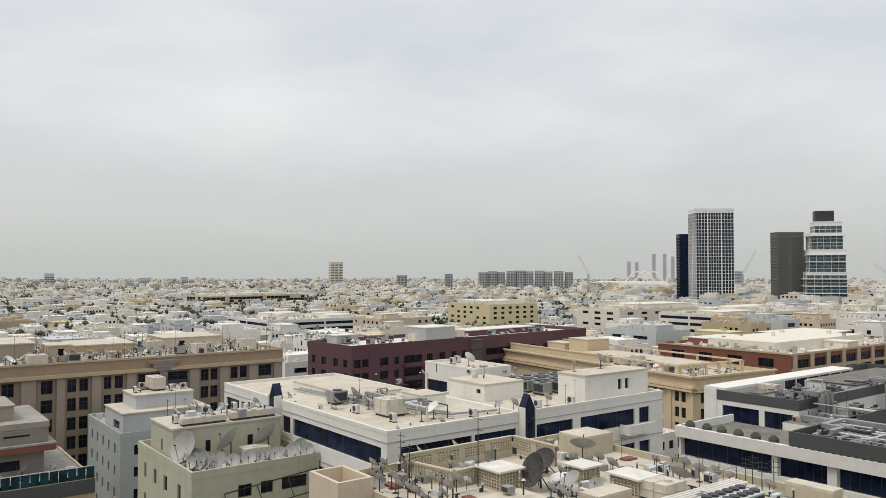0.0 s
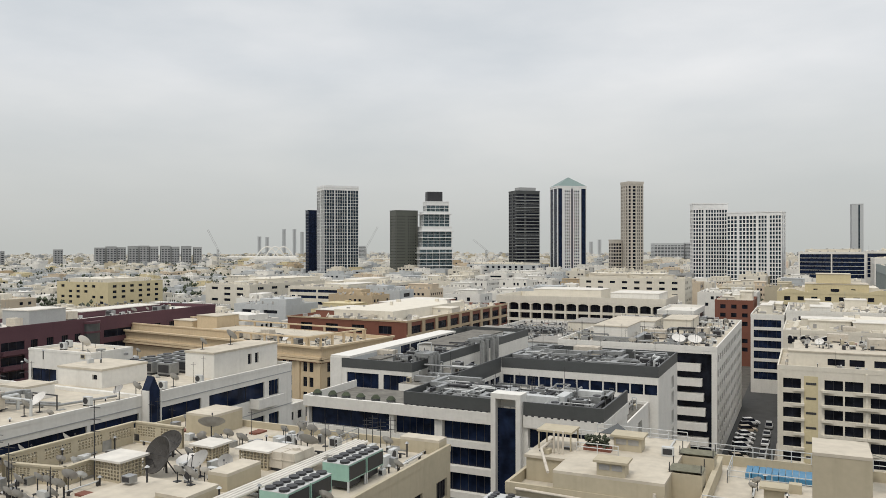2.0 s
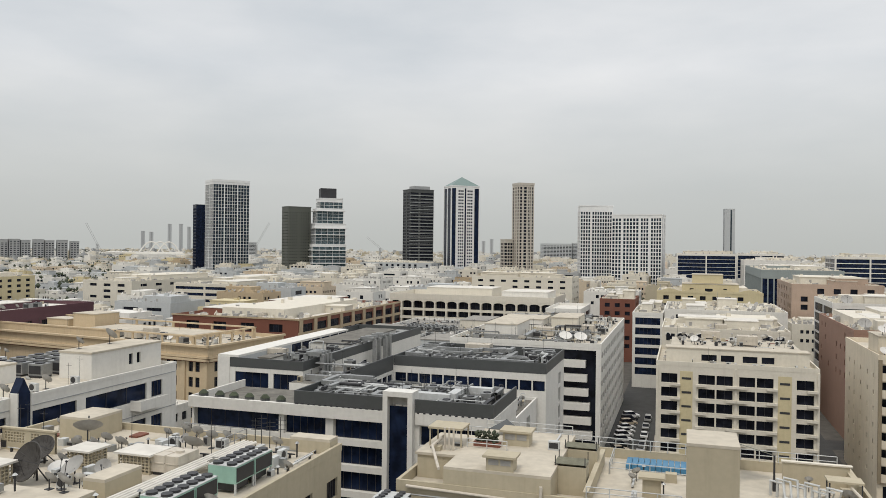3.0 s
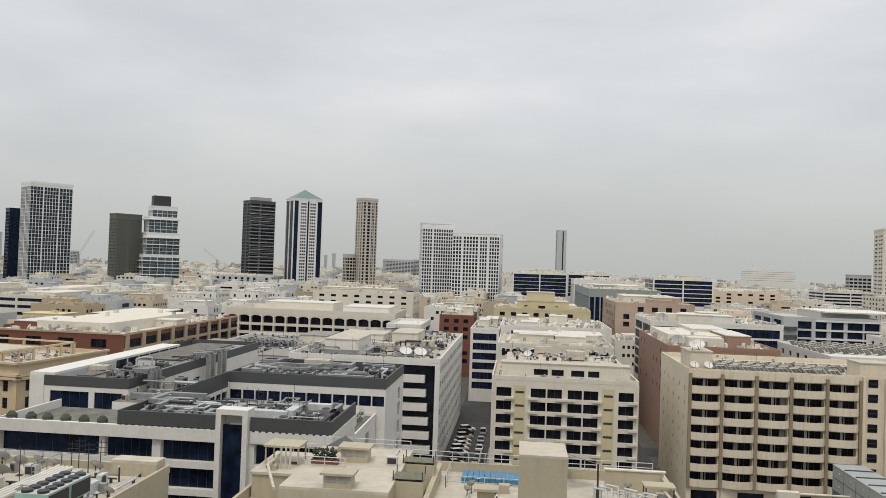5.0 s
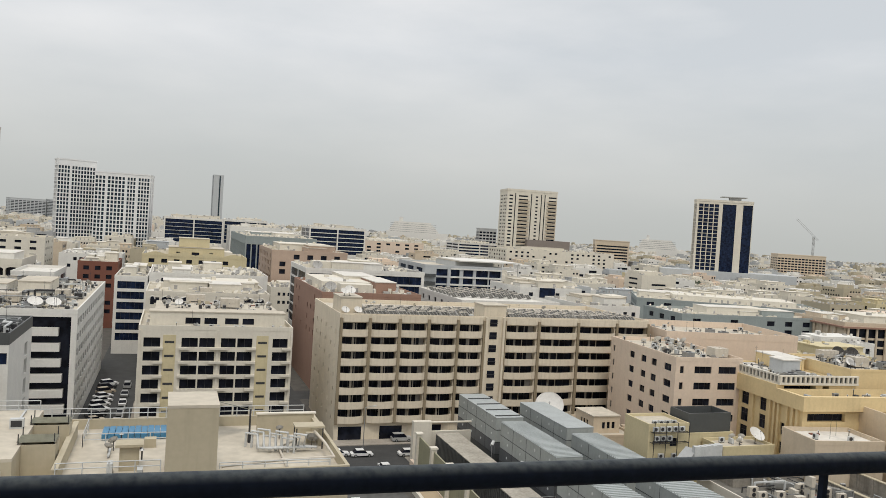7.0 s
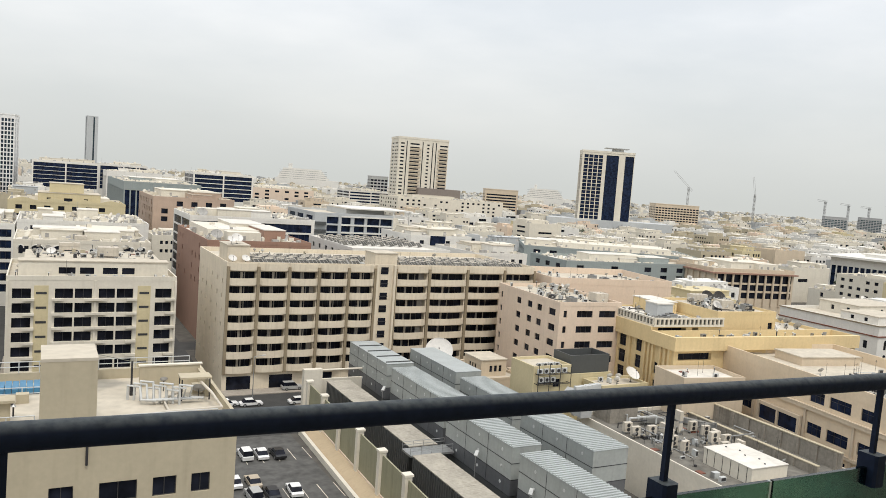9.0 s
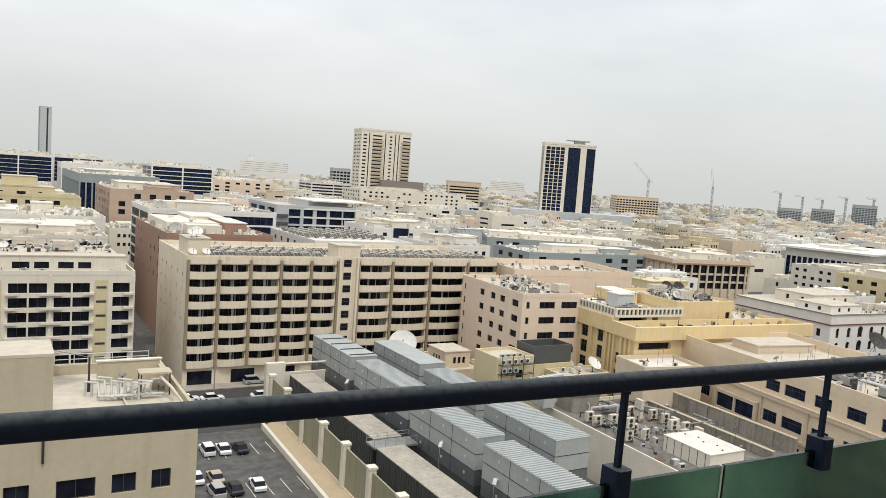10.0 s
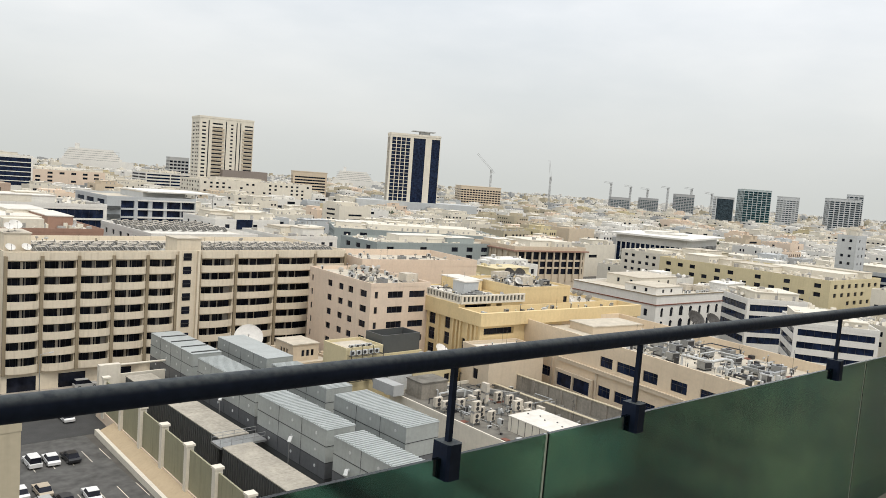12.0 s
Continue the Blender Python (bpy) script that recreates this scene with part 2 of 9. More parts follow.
# ---- mesh helpers ----
class Shape:
    """Collects boxes, prisms and tubes into one mesh with several material slots."""

    def __init__(self, *mats):
        self.v, self.f, self.m, self.mats = [], [], [], list(mats)

    def poly(self, points, faces, slot=0):
        k = len(self.v)
        self.v += [tuple(p) for p in points]
        self.f += [tuple(k + i for i in f) for f in faces]
        self.m += [slot] * len(faces)
        return self

    def box(self, x0, x1, y0, y1, z0, z1, slot=0):
        x0, x1, y0, y1, z0, z1 = min(x0, x1), max(x0, x1), min(y0, y1), max(y0, y1), min(z0, z1), max(z0, z1)
        return self.poly([(x0, y0, z0), (x1, y0, z0), (x1, y1, z0), (x0, y1, z0), (x0, y0, z1), (x1, y0, z1), (x1, y1, z1), (x0, y1, z1)],
                         [(0, 3, 2, 1), (4, 5, 6, 7), (0, 1, 5, 4), (1, 2, 6, 5), (2, 3, 7, 6), (3, 0, 4, 7)], slot)

    def prism(self, outline, z0, z1, slot=0):
        n = len(outline)
        pts = [(x, y, z0) for x, y in outline] + [(x, y, z1) for x, y in outline]
        return self.poly(pts, [tuple(range(n - 1, -1, -1)), tuple(range(n, 2 * n))] + [(i, (i + 1) % n, n + (i + 1) % n, n + i) for i in range(n)], slot)

    def tube(self, a, b, r0, r1=None, n=8, slot=0):
        a, b = Vector(a), Vector(b)
        r1 = r0 if r1 is None else r1
        q = (b - a).to_track_quat("Z", "Y")
        ring = [(math.cos(2 * math.pi * i / n), math.sin(2 * math.pi * i / n)) for i in range(n)]
        pts = [a + q @ Vector((c * r0, s * r0, 0)) for c, s in ring] + [b + q @ Vector((c * r1, s * r1, 0)) for c, s in ring]
        return self.poly(pts, [tuple(range(n - 1, -1, -1)), tuple(range(n, 2 * n))] + [(i, (i + 1) % n, n + (i + 1) % n, n + i) for i in range(n)], slot)

    def pipe(self, points, r, n=8, slot=0):
        """One connected tube along a bent line, mitred at its bends."""
        line = [Vector(p) for p in points]
        pts, fs, up = [], [], None
        for i, p in enumerate(line):
            t = (line[min(i + 1, len(line) - 1)] - p).normalized() + (p - line[max(i - 1, 0)]).normalized()
            t = t.normalized() if t.length > 1e-4 else (line[min(i + 1, len(line) - 1)] - p).normalized()
            if up is None:
                up = Vector((0, 0, 1)) if abs(t.z) < 0.9 else Vector((1, 0, 0))
            side = t.cross(up)
            side = side.normalized() if side.length > 1e-3 else t.orthogonal().normalized()
            up = side.cross(t).normalized()
            pts += [p + r * (math.cos(2 * math.pi * k / n) * side + math.sin(2 * math.pi * k / n) * up) for k in range(n)]
        for i in range(len(line) - 1):
            fs += [(i * n + k, i * n + (k + 1) % n, (i + 1) * n + (k + 1) % n, (i + 1) * n + k) for k in range(n)]
        fs += [tuple(range(n - 1, -1, -1)), tuple((len(line) - 1) * n + k for k in range(n))]
        return self.poly(pts, fs, slot)

    def beam(self, a, b, w, h, slot=0):
        a, b = Vector(a), Vector(b)
        q = (b - a).to_track_quat("Y", "Z")
        k = len(self.v)
        pts = [e + q @ Vector((sx * w / 2, 0, sz * h / 2)) for e in (a, b) for sx, sz in ((-1, -1), (1, -1), (1, 1), (-1, 1))]
        return self.poly(pts, [(0, 1, 2, 3), (7, 6, 5, 4), (0, 4, 5, 1), (1, 5, 6, 2), (2, 6, 7, 3), (3, 7, 4, 0)], slot)

    def mesh(self, name, smooth=False):
        me = bpy.data.meshes.new(name)
        me.from_pydata(self.v, [], self.f)
        for mat in self.mats:
            me.materials.append(mat)
        if len(self.mats) > 1:
            me.polygons.foreach_set("material_index", self.m)
        if smooth:
            me.polygons.foreach_set("use_smooth", [True] * len(self.f))
        me.update()
        return me


def part(name, shape, parent, label="", m=None, smooth=False):
    """One mesh under a thing or under a part. shape: a Shape or a ready mesh to share."""
    ob = new(name, shape if isinstance(shape, bpy.types.Mesh) else shape.mesh(name, smooth))
    ob.parent = parent
    if m is not None:
        ob.matrix_basis = m
    return tagged(ob, label) if label else ob


def thing(name, label, category, m=None, group="", kind=""):
    ob = new(name)
    ob.empty_display_size = 0.3
    if m is not None:
        ob.matrix_basis = m
    return tagged(ob, label, category, group, kind)


def solid(name, shape, label, category, m=None, group="", kind="", smooth=False):
    ob = new(name, shape.mesh(name, smooth))
    if m is not None:
        ob.matrix_basis = m
    return tagged(ob, label, category, group, kind)


# ---- buildings ----
WINDOWS = {}


def tween(edges, lo, hi):
    """Grid lines from lo through the edges to hi."""
    return sorted({round(v, 3) for v in [lo, hi, *edges]})


class Shell:
    """One connected sheet: walls whose openings have true reveals, and panes set back in them."""

    def __init__(self, *mats):
        self.v, self.f, self.m, self.mats, self.at = [], [], [], list(mats), {}

    def vert(self, p):
        key = (round(p[0], 3), round(p[1], 3), round(p[2], 3))
        if key not in self.at:
            self.at[key] = len(self.v)
            self.v.append(key)
        return self.at[key]

    def quad(self, m, pts, slot=0):
        self.f.append(tuple(self.vert(m @ Vector(p)) for p in pts))
        self.m.append(slot)

    def face(self, m, lo, hi, base, top, cols, rows, depth=0.2, panes=None, skip=(), slot=0, pane_slot=1):
        """A wall in the frame m (x along, y inward, z up) with openings cols x rows; panes: closes each with a pane at its back."""
        us, vs = tween([u for c in cols for u in c], lo, hi), tween([z for r in rows for z in r], base, top)
        col_of = [next((k for k, c in enumerate(cols) if c[0] - 1e-3 <= (a + b_) / 2 <= c[1] + 1e-3), -1) for a, b_ in zip(us, us[1:])]
        row_of = [next((k for k, r in enumerate(rows) if r[0] - 1e-3 <= (a + b_) / 2 <= r[1] + 1e-3), -1) for a, b_ in zip(vs, vs[1:])]
        hole = [[c >= 0 and r >= 0 and (c, r) not in skip for r in row_of] for c in col_of]
        for i in range(len(us) - 1):
            for j in range(len(vs) - 1):
                a, b_, c, d = us[i], us[i + 1], vs[j], vs[j + 1]
                if not hole[i][j]:
                    self.quad(m, [(a, 0, c), (b_, 0, c), (b_, 0, d), (a, 0, d)], slot)
                    continue
                if panes:
                    self.quad(m, [(a, depth, c), (b_, depth, c), (b_, depth, d), (a, depth, d)], pane_slot)
                if i == 0 or not hole[i - 1][j]:
                    self.quad(m, [(a, 0, c), (a, 0, d), (a, depth, d), (a, depth, c)], slot)
                if i == len(us) - 2 or not hole[i + 1][j]:
                    self.quad(m, [(b_, 0, c), (b_, depth, c), (b_, depth, d), (b_, 0, d)], slot)
                if j == 0 or not hole[i][j - 1]:
                    self.quad(m, [(a, 0, c), (a, depth, c), (b_, depth, c), (b_, 0, c)], slot)
                if j == len(vs) - 2 or not hole[i][j + 1]:
                    self.quad(m, [(a, 0, d), (b_, 0, d), (b_, depth, d), (a, depth, d)], slot)

    mesh = Shape.mesh


def ring(s, w, d, t, z0, z1, slot=0):
    """A closed parapet ring of thickness t round a roof of half sizes w, d, as one piece."""
    o = [(-w, -d), (w, -d), (w, d), (-w, d)]
    n = [(-w + t, -d + t), (w - t, -d + t), (w - t, d - t), (-w + t, d - t)]
    pts = [(x, y, z) for z in (z0, z1) for x, y in o + n]
    faces = []
    for i in range(4):
        j = (i + 1) % 4
        faces += [(i, j, 8 + j, 8 + i), (4 + j, 4 + i, 12 + i, 12 + j), (8 + i, 8 + j, 12 + j, 12 + i), (j, i, 4 + i, 4 + j)]
    return s.poly(pts, faces, slot)


def window_mesh(w, h, glass, frame_mat, panes, transom=False, drawn=0):
    """A window that fills an opening w by h, facing -y, lower corner at the origin: frame bars with panes set back, in one piece."""
    key = (round(w, 2), round(h, 2), glass.name, frame_mat.name, panes, transom, drawn)
    if key not in WINDOWS:
        s, e = Shell(frame_mat, glass, CURTAIN), 0.06
        step = (w - e) / panes
        cols = [(e + i * step, (i + 1) * step) for i in range(panes)]
        rows = [(e, h * 0.62), (h * 0.62 + e, h - e)] if transom else [(e, h - e)]
        s.face(Matrix(), 0, w, 0, h, cols, rows, depth=0.05, panes=True)
        if drawn:
            r = random.Random(drawn)
            picked = {k for k in range(len(s.m)) if s.m[k] == 1 and r.random() < 0.05}
            s.m = [2 if k in picked else v for k, v in enumerate(s.m)]
        WINDOWS[key] = s.mesh("window")
    return WINDOWS[key]


def spread(n, length, w, edge=None):
    """n openings of width w spread evenly over a length."""
    gap = (length - n * w) / (n + 1) if edge is None else edge
    step = (length - 2 * gap - w) / max(1, n - 1)
    return [(gap + i * step, gap + i * step + w) for i in range(n)]


class Building:
    """A block of x0..x1, y0..y1 to a roof at h, turned by rot round its middle; openings are cut into its walls."""

    def __init__(self, name, label, x0, x1, y0, y1, h, wall, roof=ROOF, rot=0.0, parapet=1.0, category="building", glass=GLASS, frame_mat=DARKFRAME, group="", rim=None, depth=0.25, base=0.0):
        self.w, self.d, self.h, self.wall, self.glass, self.frame, self.t = x1 - x0, y1 - y0, h, wall, glass, frame_mat, depth
        self.ob = thing(name, label, category, pose((x0 + x1) / 2, (y0 + y1) / 2, base, 0, 0, rot), group=group)
        self.cx, self.cy = (x0 + x1) / 2, (y0 + y1) / 2
        self.skin = Shell(wall, glass)
        self.roof_mat, self.parapet, self.rim = roof, parapet, rim or wall
        self.done = set()

    def frame_of(self, side):
        """The length of a side, and the matrix from (along, inward, up) to the building's frame."""
        w, d = self.w / 2, self.d / 2
        return {"S": (self.w, pose(-w, -d, 0)), "E": (self.d, pose(w, -d, 0, 0, 0, 90)), "N": (self.w, pose(w, d, 0, 0, 0, 180)), "W": (self.d, pose(-w, d, 0, 0, 0, -90))}[side]

    def side(self, side, cols=(), rows=(), panes=2, depth=None, glass=None, skip=(), transom=False, frame_mat=None, units=True, drawn=0):
        """Cuts openings cols x rows into a side and fills each with a window of its own, or, far off, with a pane."""
        length, m = self.frame_of(side)
        t = depth or self.t
        self.done.add(side)
        self.skin.face(m, 0, length, 0, self.h, list(cols), list(rows), depth=t + 0.05, skip=skip, panes=not units)
        for ci, (u0, u1) in enumerate(cols if units else ()):
            for ri, (v0, v1) in enumerate(rows):
                if (ci, ri) not in skip:
                    part("window", window_mesh(u1 - u0, v1 - v0, glass or self.glass, frame_mat or self.frame, panes, transom, 1 + (ci * 7 + ri * 3) % drawn if drawn else 0), self.ob, m=m @ Matrix.Translation((u0, t - 0.05, v0)))

    def add(self, name, side, shape, u=0.0, z=0.0, label="", y=0.0):
        """A part in a side's frame; shape may be a shared mesh."""
        return part(name, shape, self.ob, label, m=self.frame_of(side)[1] @ Matrix.Translation((u, y, z)))

    def annex(self, x0, x1, y0, y1, z1, wall=None, name="penthouse", z0=None, label="", cap=0.15, holes=()):
        """A smaller volume on the roof, given in the town's axes before the building's turn, with a thin roof edge; holes: dark openings in its south side."""
        s = Shell(wall or self.wall, GLASS)
        z0 = self.h if z0 is None else z0
        w, d = (x1 - x0) / 2, (y1 - y0) / 2
        for k, (length, m) in enumerate(((2 * w, pose(-w, -d, 0)), (2 * d, pose(w, -d, 0, 0, 0, 90)), (2 * w, pose(w, d, 0, 0, 0, 180)), (2 * d, pose(-w, d, 0, 0, 0, -90)))):
            cols = [c for c in holes if c[1] < length - 0.2] if k != 2 else []
            s.face(m, 0, length, z0, z1, cols, [(z0 + 0.9, min(z1 - 0.5, z0 + 2.2))] if cols else [], depth=0.2, panes=True)
        e = cap
        s2 = Shape(self.roof_mat).box(-w - e, w + e, -d - e, d + e, z1, z1 + 0.22)
        m = pose((x0 + x1) / 2 - self.cx, (y0 + y1) / 2 - self.cy, 0)
        ob = part(name, s, self.ob, label, m=m)
        part("roof_slab", s2, ob)
        return ob

    def finish(self):
        w, d, h, t = self.w / 2, self.d / 2, self.h, 0.28
        for s in "SENW":
            if s not in self.done:
                self.side(s)
        part("wall", self.skin, self.ob)
        part("roof", Shape(self.roof_mat).box(-w + 0.02, w - 0.02, -d + 0.02, d - 0.02, h - 0.3, h), self.ob)
        if self.parapet > 0:
            part("parapet", ring(Shape(self.rim), w + 0.04, d + 0.04, t, h, h + self.parapet), self.ob)
        return self.ob


def floors(n, first, pitch, sill, height):
    return [(first + i * pitch + sill, first + i * pitch + sill + height) for i in range(n)]


# ---- ground and roads ----
g = Shape(GROUND)
g.poly([(-4900, -1200, 0), (4900, -1200, 0), (4900, 4900, 0), (-4900, 4900, 0)], [(0, 1, 2, 3)])
solid("ground", g, "dusty pale ground that carries the whole town", "ground", kind="structure")


def flat(name, label, category, x0, x1, y0, y1, z, mat):
    s = Shape(mat)
    s.box(x0, x1, y0, y1, z - 0.3, z)
    return solid(name, s, label, category, kind="structure")


flat("road", "dark asphalt street in front of the balconied hotel", "road", 14.2, 330, 129, 154, 0.02, ASPHALT)
flat("pavement", "pale paved strip along the hotel front", "pavement", 34, 112, 154.1, 158, 0.17, PAVING)
flat("road", "narrow asphalt side street with parked cars", "road", -17.8, -6.6, 60, 420, 0.03, ASPHALT)
flat("road", "narrow asphalt lane beside the hotel", "road", 26.4, 33.0, 156.5, 420, 0.025, ASPHALT)
flat("car_park", "asphalt car park with painted bays", "car park", 15.2, 40.2, 84, 128.8, 0.035, WORNASPHALT)
flat("road", "asphalt cross street behind the corner blocks", "road", -17, 120, 196.5, 206, 0.015, ASPHALT)

OCCUPIED = [(-24, 14, 30, 100), (37, 114, 40, 157), (-18, -5, 50, 430), (25, 34, 150, 430), (14, 38, 40, 130), (-30, 30, -40, 40), (14, 240, 129, 154)]


def block(name, label, x0, x1, y0, y1, top, wall, parapet=1.0, rot=0.0, **more):
    """A building whose parapet reaches the height top; its plot is kept free of others."""
    cx, cy, c, s = (x0 + x1) / 2, (y0 + y1) / 2, abs(math.cos(radians(rot))), abs(math.sin(radians(rot)))
    w, d = (x1 - x0) / 2 * c + (y1 - y0) / 2 * s, (x1 - x0) / 2 * s + (y1 - y0) / 2 * c
    OCCUPIED.append((cx - w, cx + w, cy - d, cy + d))
    return Building(name, label, x0, x1, y0, y1, top - parapet, wall, parapet=parapet, rot=rot, **more)


# ---- white banded office with dark pointed fins ----
OFFICE_ROOF = 30.25
office_rows = [(30.6 - 4.3 * i - 3.8, 30.6 - 4.3 * i - 1.8) for i in range(6, -1, -1)]
b = block("office_building", "white office block with dark ribbon windows and a pointed fin", -104.8, -63.25, 41.6, 59.2, 30.6, WHITE, parapet=0.35, glass=NAVYGLASS, roof=ROOF)
b.side("S", [(0.8, 5.2), (6.0, 13.2), (18.5, 20.6), (21.3, 40.5)], office_rows, panes=5)
b.side("E", [(1.7, 10.8), (11.2, 17.2)], office_rows, panes=3)
b.annex(-76.5, -72.5, 52.5, 56, 31.6, cap=0.0, holes=((0.6, 2.4),))
b.annex(-99.2, -84, 49.5, 57.5, 30.6, cap=0.05)
office = b.finish()
# Thin grey strips draw the shaded gaps between the white bands.
for z in [r[1] + 0.55 for r in office_rows]:
    b.add("moulding", "E", Shape(GREY).box(0, 17.5, -0.06, 0, z, z + 0.1))
    b.add("moulding", "S", Shape(GREY).box(0, 16.2, -0.06, 0, z, z + 0.1).box(18.4, 41.5, -0.06, 0, z, z + 0.1))
b = block("office_wing", "white office wing with dark ribbon windows and balconies", -79.5, -63.25, 59.25, 85.1, 30.6, WHITE, parapet=0.35, glass=NAVYGLASS, roof=ROOF)
b.side("E", [(2.4, 8.7), (10.0, 20.1), (21.0, 23.1)], office_rows, panes=3)
b.annex(-79, -71.8, 61.5, 68, 32.2, cap=0.08, holes=((5.6, 6.4),))
b.annex(-69.4, -64.8, 71.8, 84, 33.2, cap=0.08, holes=((6.2, 6.9), (7.6, 8.3)))
wing = b.finish()
# The same shaded gaps, drawn in grey along the wing.
for z in [r[1] + 0.55 for r in office_rows]:
    b.add("moulding", "E", Shape(GREY).box(1.9, 25.8, -0.06, 0, z, z + 0.1))
for u0, u1 in ((9.6, 13.3), (17.2, 22.4)):
    for r in office_rows:
        b.add("balcony_parapet", "E", Shape(WHITE).box(u0, u1, -1.5, -1.32, r[0] - 0.9, r[0] + 0.3).box(u0, u1, -1.32, 0, r[0] - 0.9, r[0] - 0.7).box(u0, u0 + 0.15, -1.32, 0, r[0] - 0.7, r[0] + 0.3))
b = block("office_wing", "taller white office wing with a dark window band", -91, -79.6, 66.5, 73, 33.2, WHITE, parapet=0.3, glass=NAVYGLASS, roof=ROOF)
b.side("S", [(0.5, 5.2), (5.6, 8.8)], [(24.6, 26.2), (28.9, 30.7)], panes=3)
b.finish()
for owner, m in ((office, pose(-87.5, 41.6, 0)), (wing, pose(-63.25, 60.1, 0, 0, 0, 90))):
    fin = Shape(NAVYGLASS)
    fin.poly([(-0.78, -0.8, 0), (0.78, -0.8, 0), (0.78, 0.2, 0), (-0.78, 0.2, 0), (-0.78, -0.8, 31.0), (0.78, -0.8, 31.0), (0.78, 0.2, 31.0), (-0.78, 0.2, 31.0), (0, -0.8, 32.5), (0, 0.2, 32.5)],
             [(0, 1, 5, 8, 4), (3, 7, 9, 6, 2), (0, 4, 7, 3), (1, 2, 6, 5), (4, 8, 9, 7), (8, 5, 6, 9)])
    f_ob = part("fin", fin, owner, "dark glass fin with a pointed top", m=owner.matrix_basis.inverted() @ m)
    for u in (-0.92, 0.79):
        part("fin_edge", Shape(WHITE).box(u, u + 0.13, -0.95, 0, 0, 31.1), f_ob)

# ---- maroon block ----
b = block("apartment_building", "dark maroon apartment block with small square windows", -187.8, -167.8, 96.6, 190, 28, PURPLE, roof=ROOFWHITE, rot=4.5)
rows = floors(7, 1.2, 3.4, 0.8, 2.0)
b.side("S", [(2, 3.6), (6.5, 8.6), (12, 14), (16.4, 18.2)], rows[2:], panes=2)
b.side("E", [(0.7, 2.7), (3.2, 5.2), (8.8, 11.4), (13.4, 14.9), (16.6, 22.8), (24.5, 26.5), (29, 31), (33.4, 35.4), (37.4, 39.4), (47, 62), (66, 68.4), (72, 74.4), (79, 81), (86, 88.4)], rows[2:], panes=3)
b.annex(-183, -174, 126, 137, 30.6, GREY, "plant_room")
b.annex(-187, -182.4, 102, 109, 29.2, GREY, "plant_room")
b.annex(-186, -178, 146, 176, 28.6, PURPLE)
ob = b.finish()
for z in (r[0] for r in rows[2:]):
    b.add("balcony", "E", Shape(PURPLE).box(16.3, 23.2, -1.2, -1.05, z - 0.9, z + 0.1).box(16.3, 23.2, -1.05, 0, z - 0.9, z - 0.75))
b.add("round_bay", "E", Shape(DARKGREY).prism([(42.8 + 2.3 * math.cos(math.pi + k * math.pi / 8), 1.7 * math.sin(math.pi + k * math.pi / 8)) for k in range(9)], 20, 26.6), label="dark banded bay")
b.add("bay_band", "E", Shape(PURPLE).prism([(42.8 + 2.5 * math.cos(math.pi + k * math.pi / 8), 1.9 * math.sin(math.pi + k * math.pi / 8)) for k in range(9)], 26.6, 27.2).prism([(42.8 + 2.5 * math.cos(math.pi + k * math.pi / 8), 1.9 * math.sin(math.pi + k * math.pi / 8)) for k in range(9)], 24.2, 24.7))

# ---- tan apartment block ----
b = block("apartment_building", "tan apartment block with paired dark windows", -176, -144, 6, 69.3, 30.7, TAN, parapet=0.5, rim=TANRIM)
rows = [(25.5 - 3.25 * i, 27.7 - 3.25 * i) for i in range(6, -1, -1)]
b.side("E", [(5.0, 6.6), (8.4, 9.8), (13.4, 15.2), (19.2, 21.0), (23.3, 24.7), (25.2, 26.6), (29.2, 30.4), (31.0, 32.4), (35.0, 39.1), (40.3, 44.0), (46.5, 48.0), (48.4, 49.8), (52.4, 53.8), (54.3, 55.7), (58.2, 60.9)], rows, panes=2, transom=True)
b.side("S", spread(6, 32, 1.7), rows)
b.annex(-170, -155, 12, 26, 33.2, TANPIER, holes=((2, 3.2), (5, 6.2)))
b.annex(-170, -158, 50, 62, 32.6, SAND, holes=((3, 4.2),))
b.annex(-168, -156, 33, 44, 32.2, BEIGE)
b.annex(-157, -151, 27.5, 31, 32.9, BEIGE, holes=((1.6, 2.6), (4.2, 5.2)))
tan = b.finish()
for u, w in ((11.0, 1.6), (16.2, 2.2), (21.6, 1.3), (27.2, 1.5), (33.0, 1.6), (44.4, 1.7), (50.2, 1.8), (56.1, 1.7), (61.4, 1.6)):
    b.add("pilaster", "E", Shape(TANPIER).box(u, u + w, -0.3, 0, 0, 28.1))
b.add("cornice", "E", Shape(BEIGE).box(0, 63.3, -0.75, 0, 28.1, 28.7))
b.add("fascia", "E", Shape(TANRIM).box(0, 63.3, -0.14, -0.005, 28.7, 30.45), label="tan parapet fascia")
b.add("cornice", "E", Shape(BEIGE).box(0, 63.3, -0.35, -0.05, 30.45, 30.8))
for r_ in rows:
    for u0, u1 in ((35.0, 39.1), (40.3, 44.0)):
        b.add("balustrade", "E", Shape(DARKMETAL).box(u0, u1, -0.12, -0.06, r_[0], r_[0] + 0.75))
b.add("ornament", "E", Shape(MAUVE).box(36.6, 42.2, -0.95, 0, 29.4, 30.0).box(37.4, 41.4, -0.9, 0, 28.7, 29.4).box(38.1, 40.7, -0.85, 0, 28.1, 28.7).box(38.7, 40.1, -0.6, 0, 26.8, 28.1).box(38.95, 39.85, -0.55, 0, 0, 26.8), label="brown stepped ornament over a dark pier")

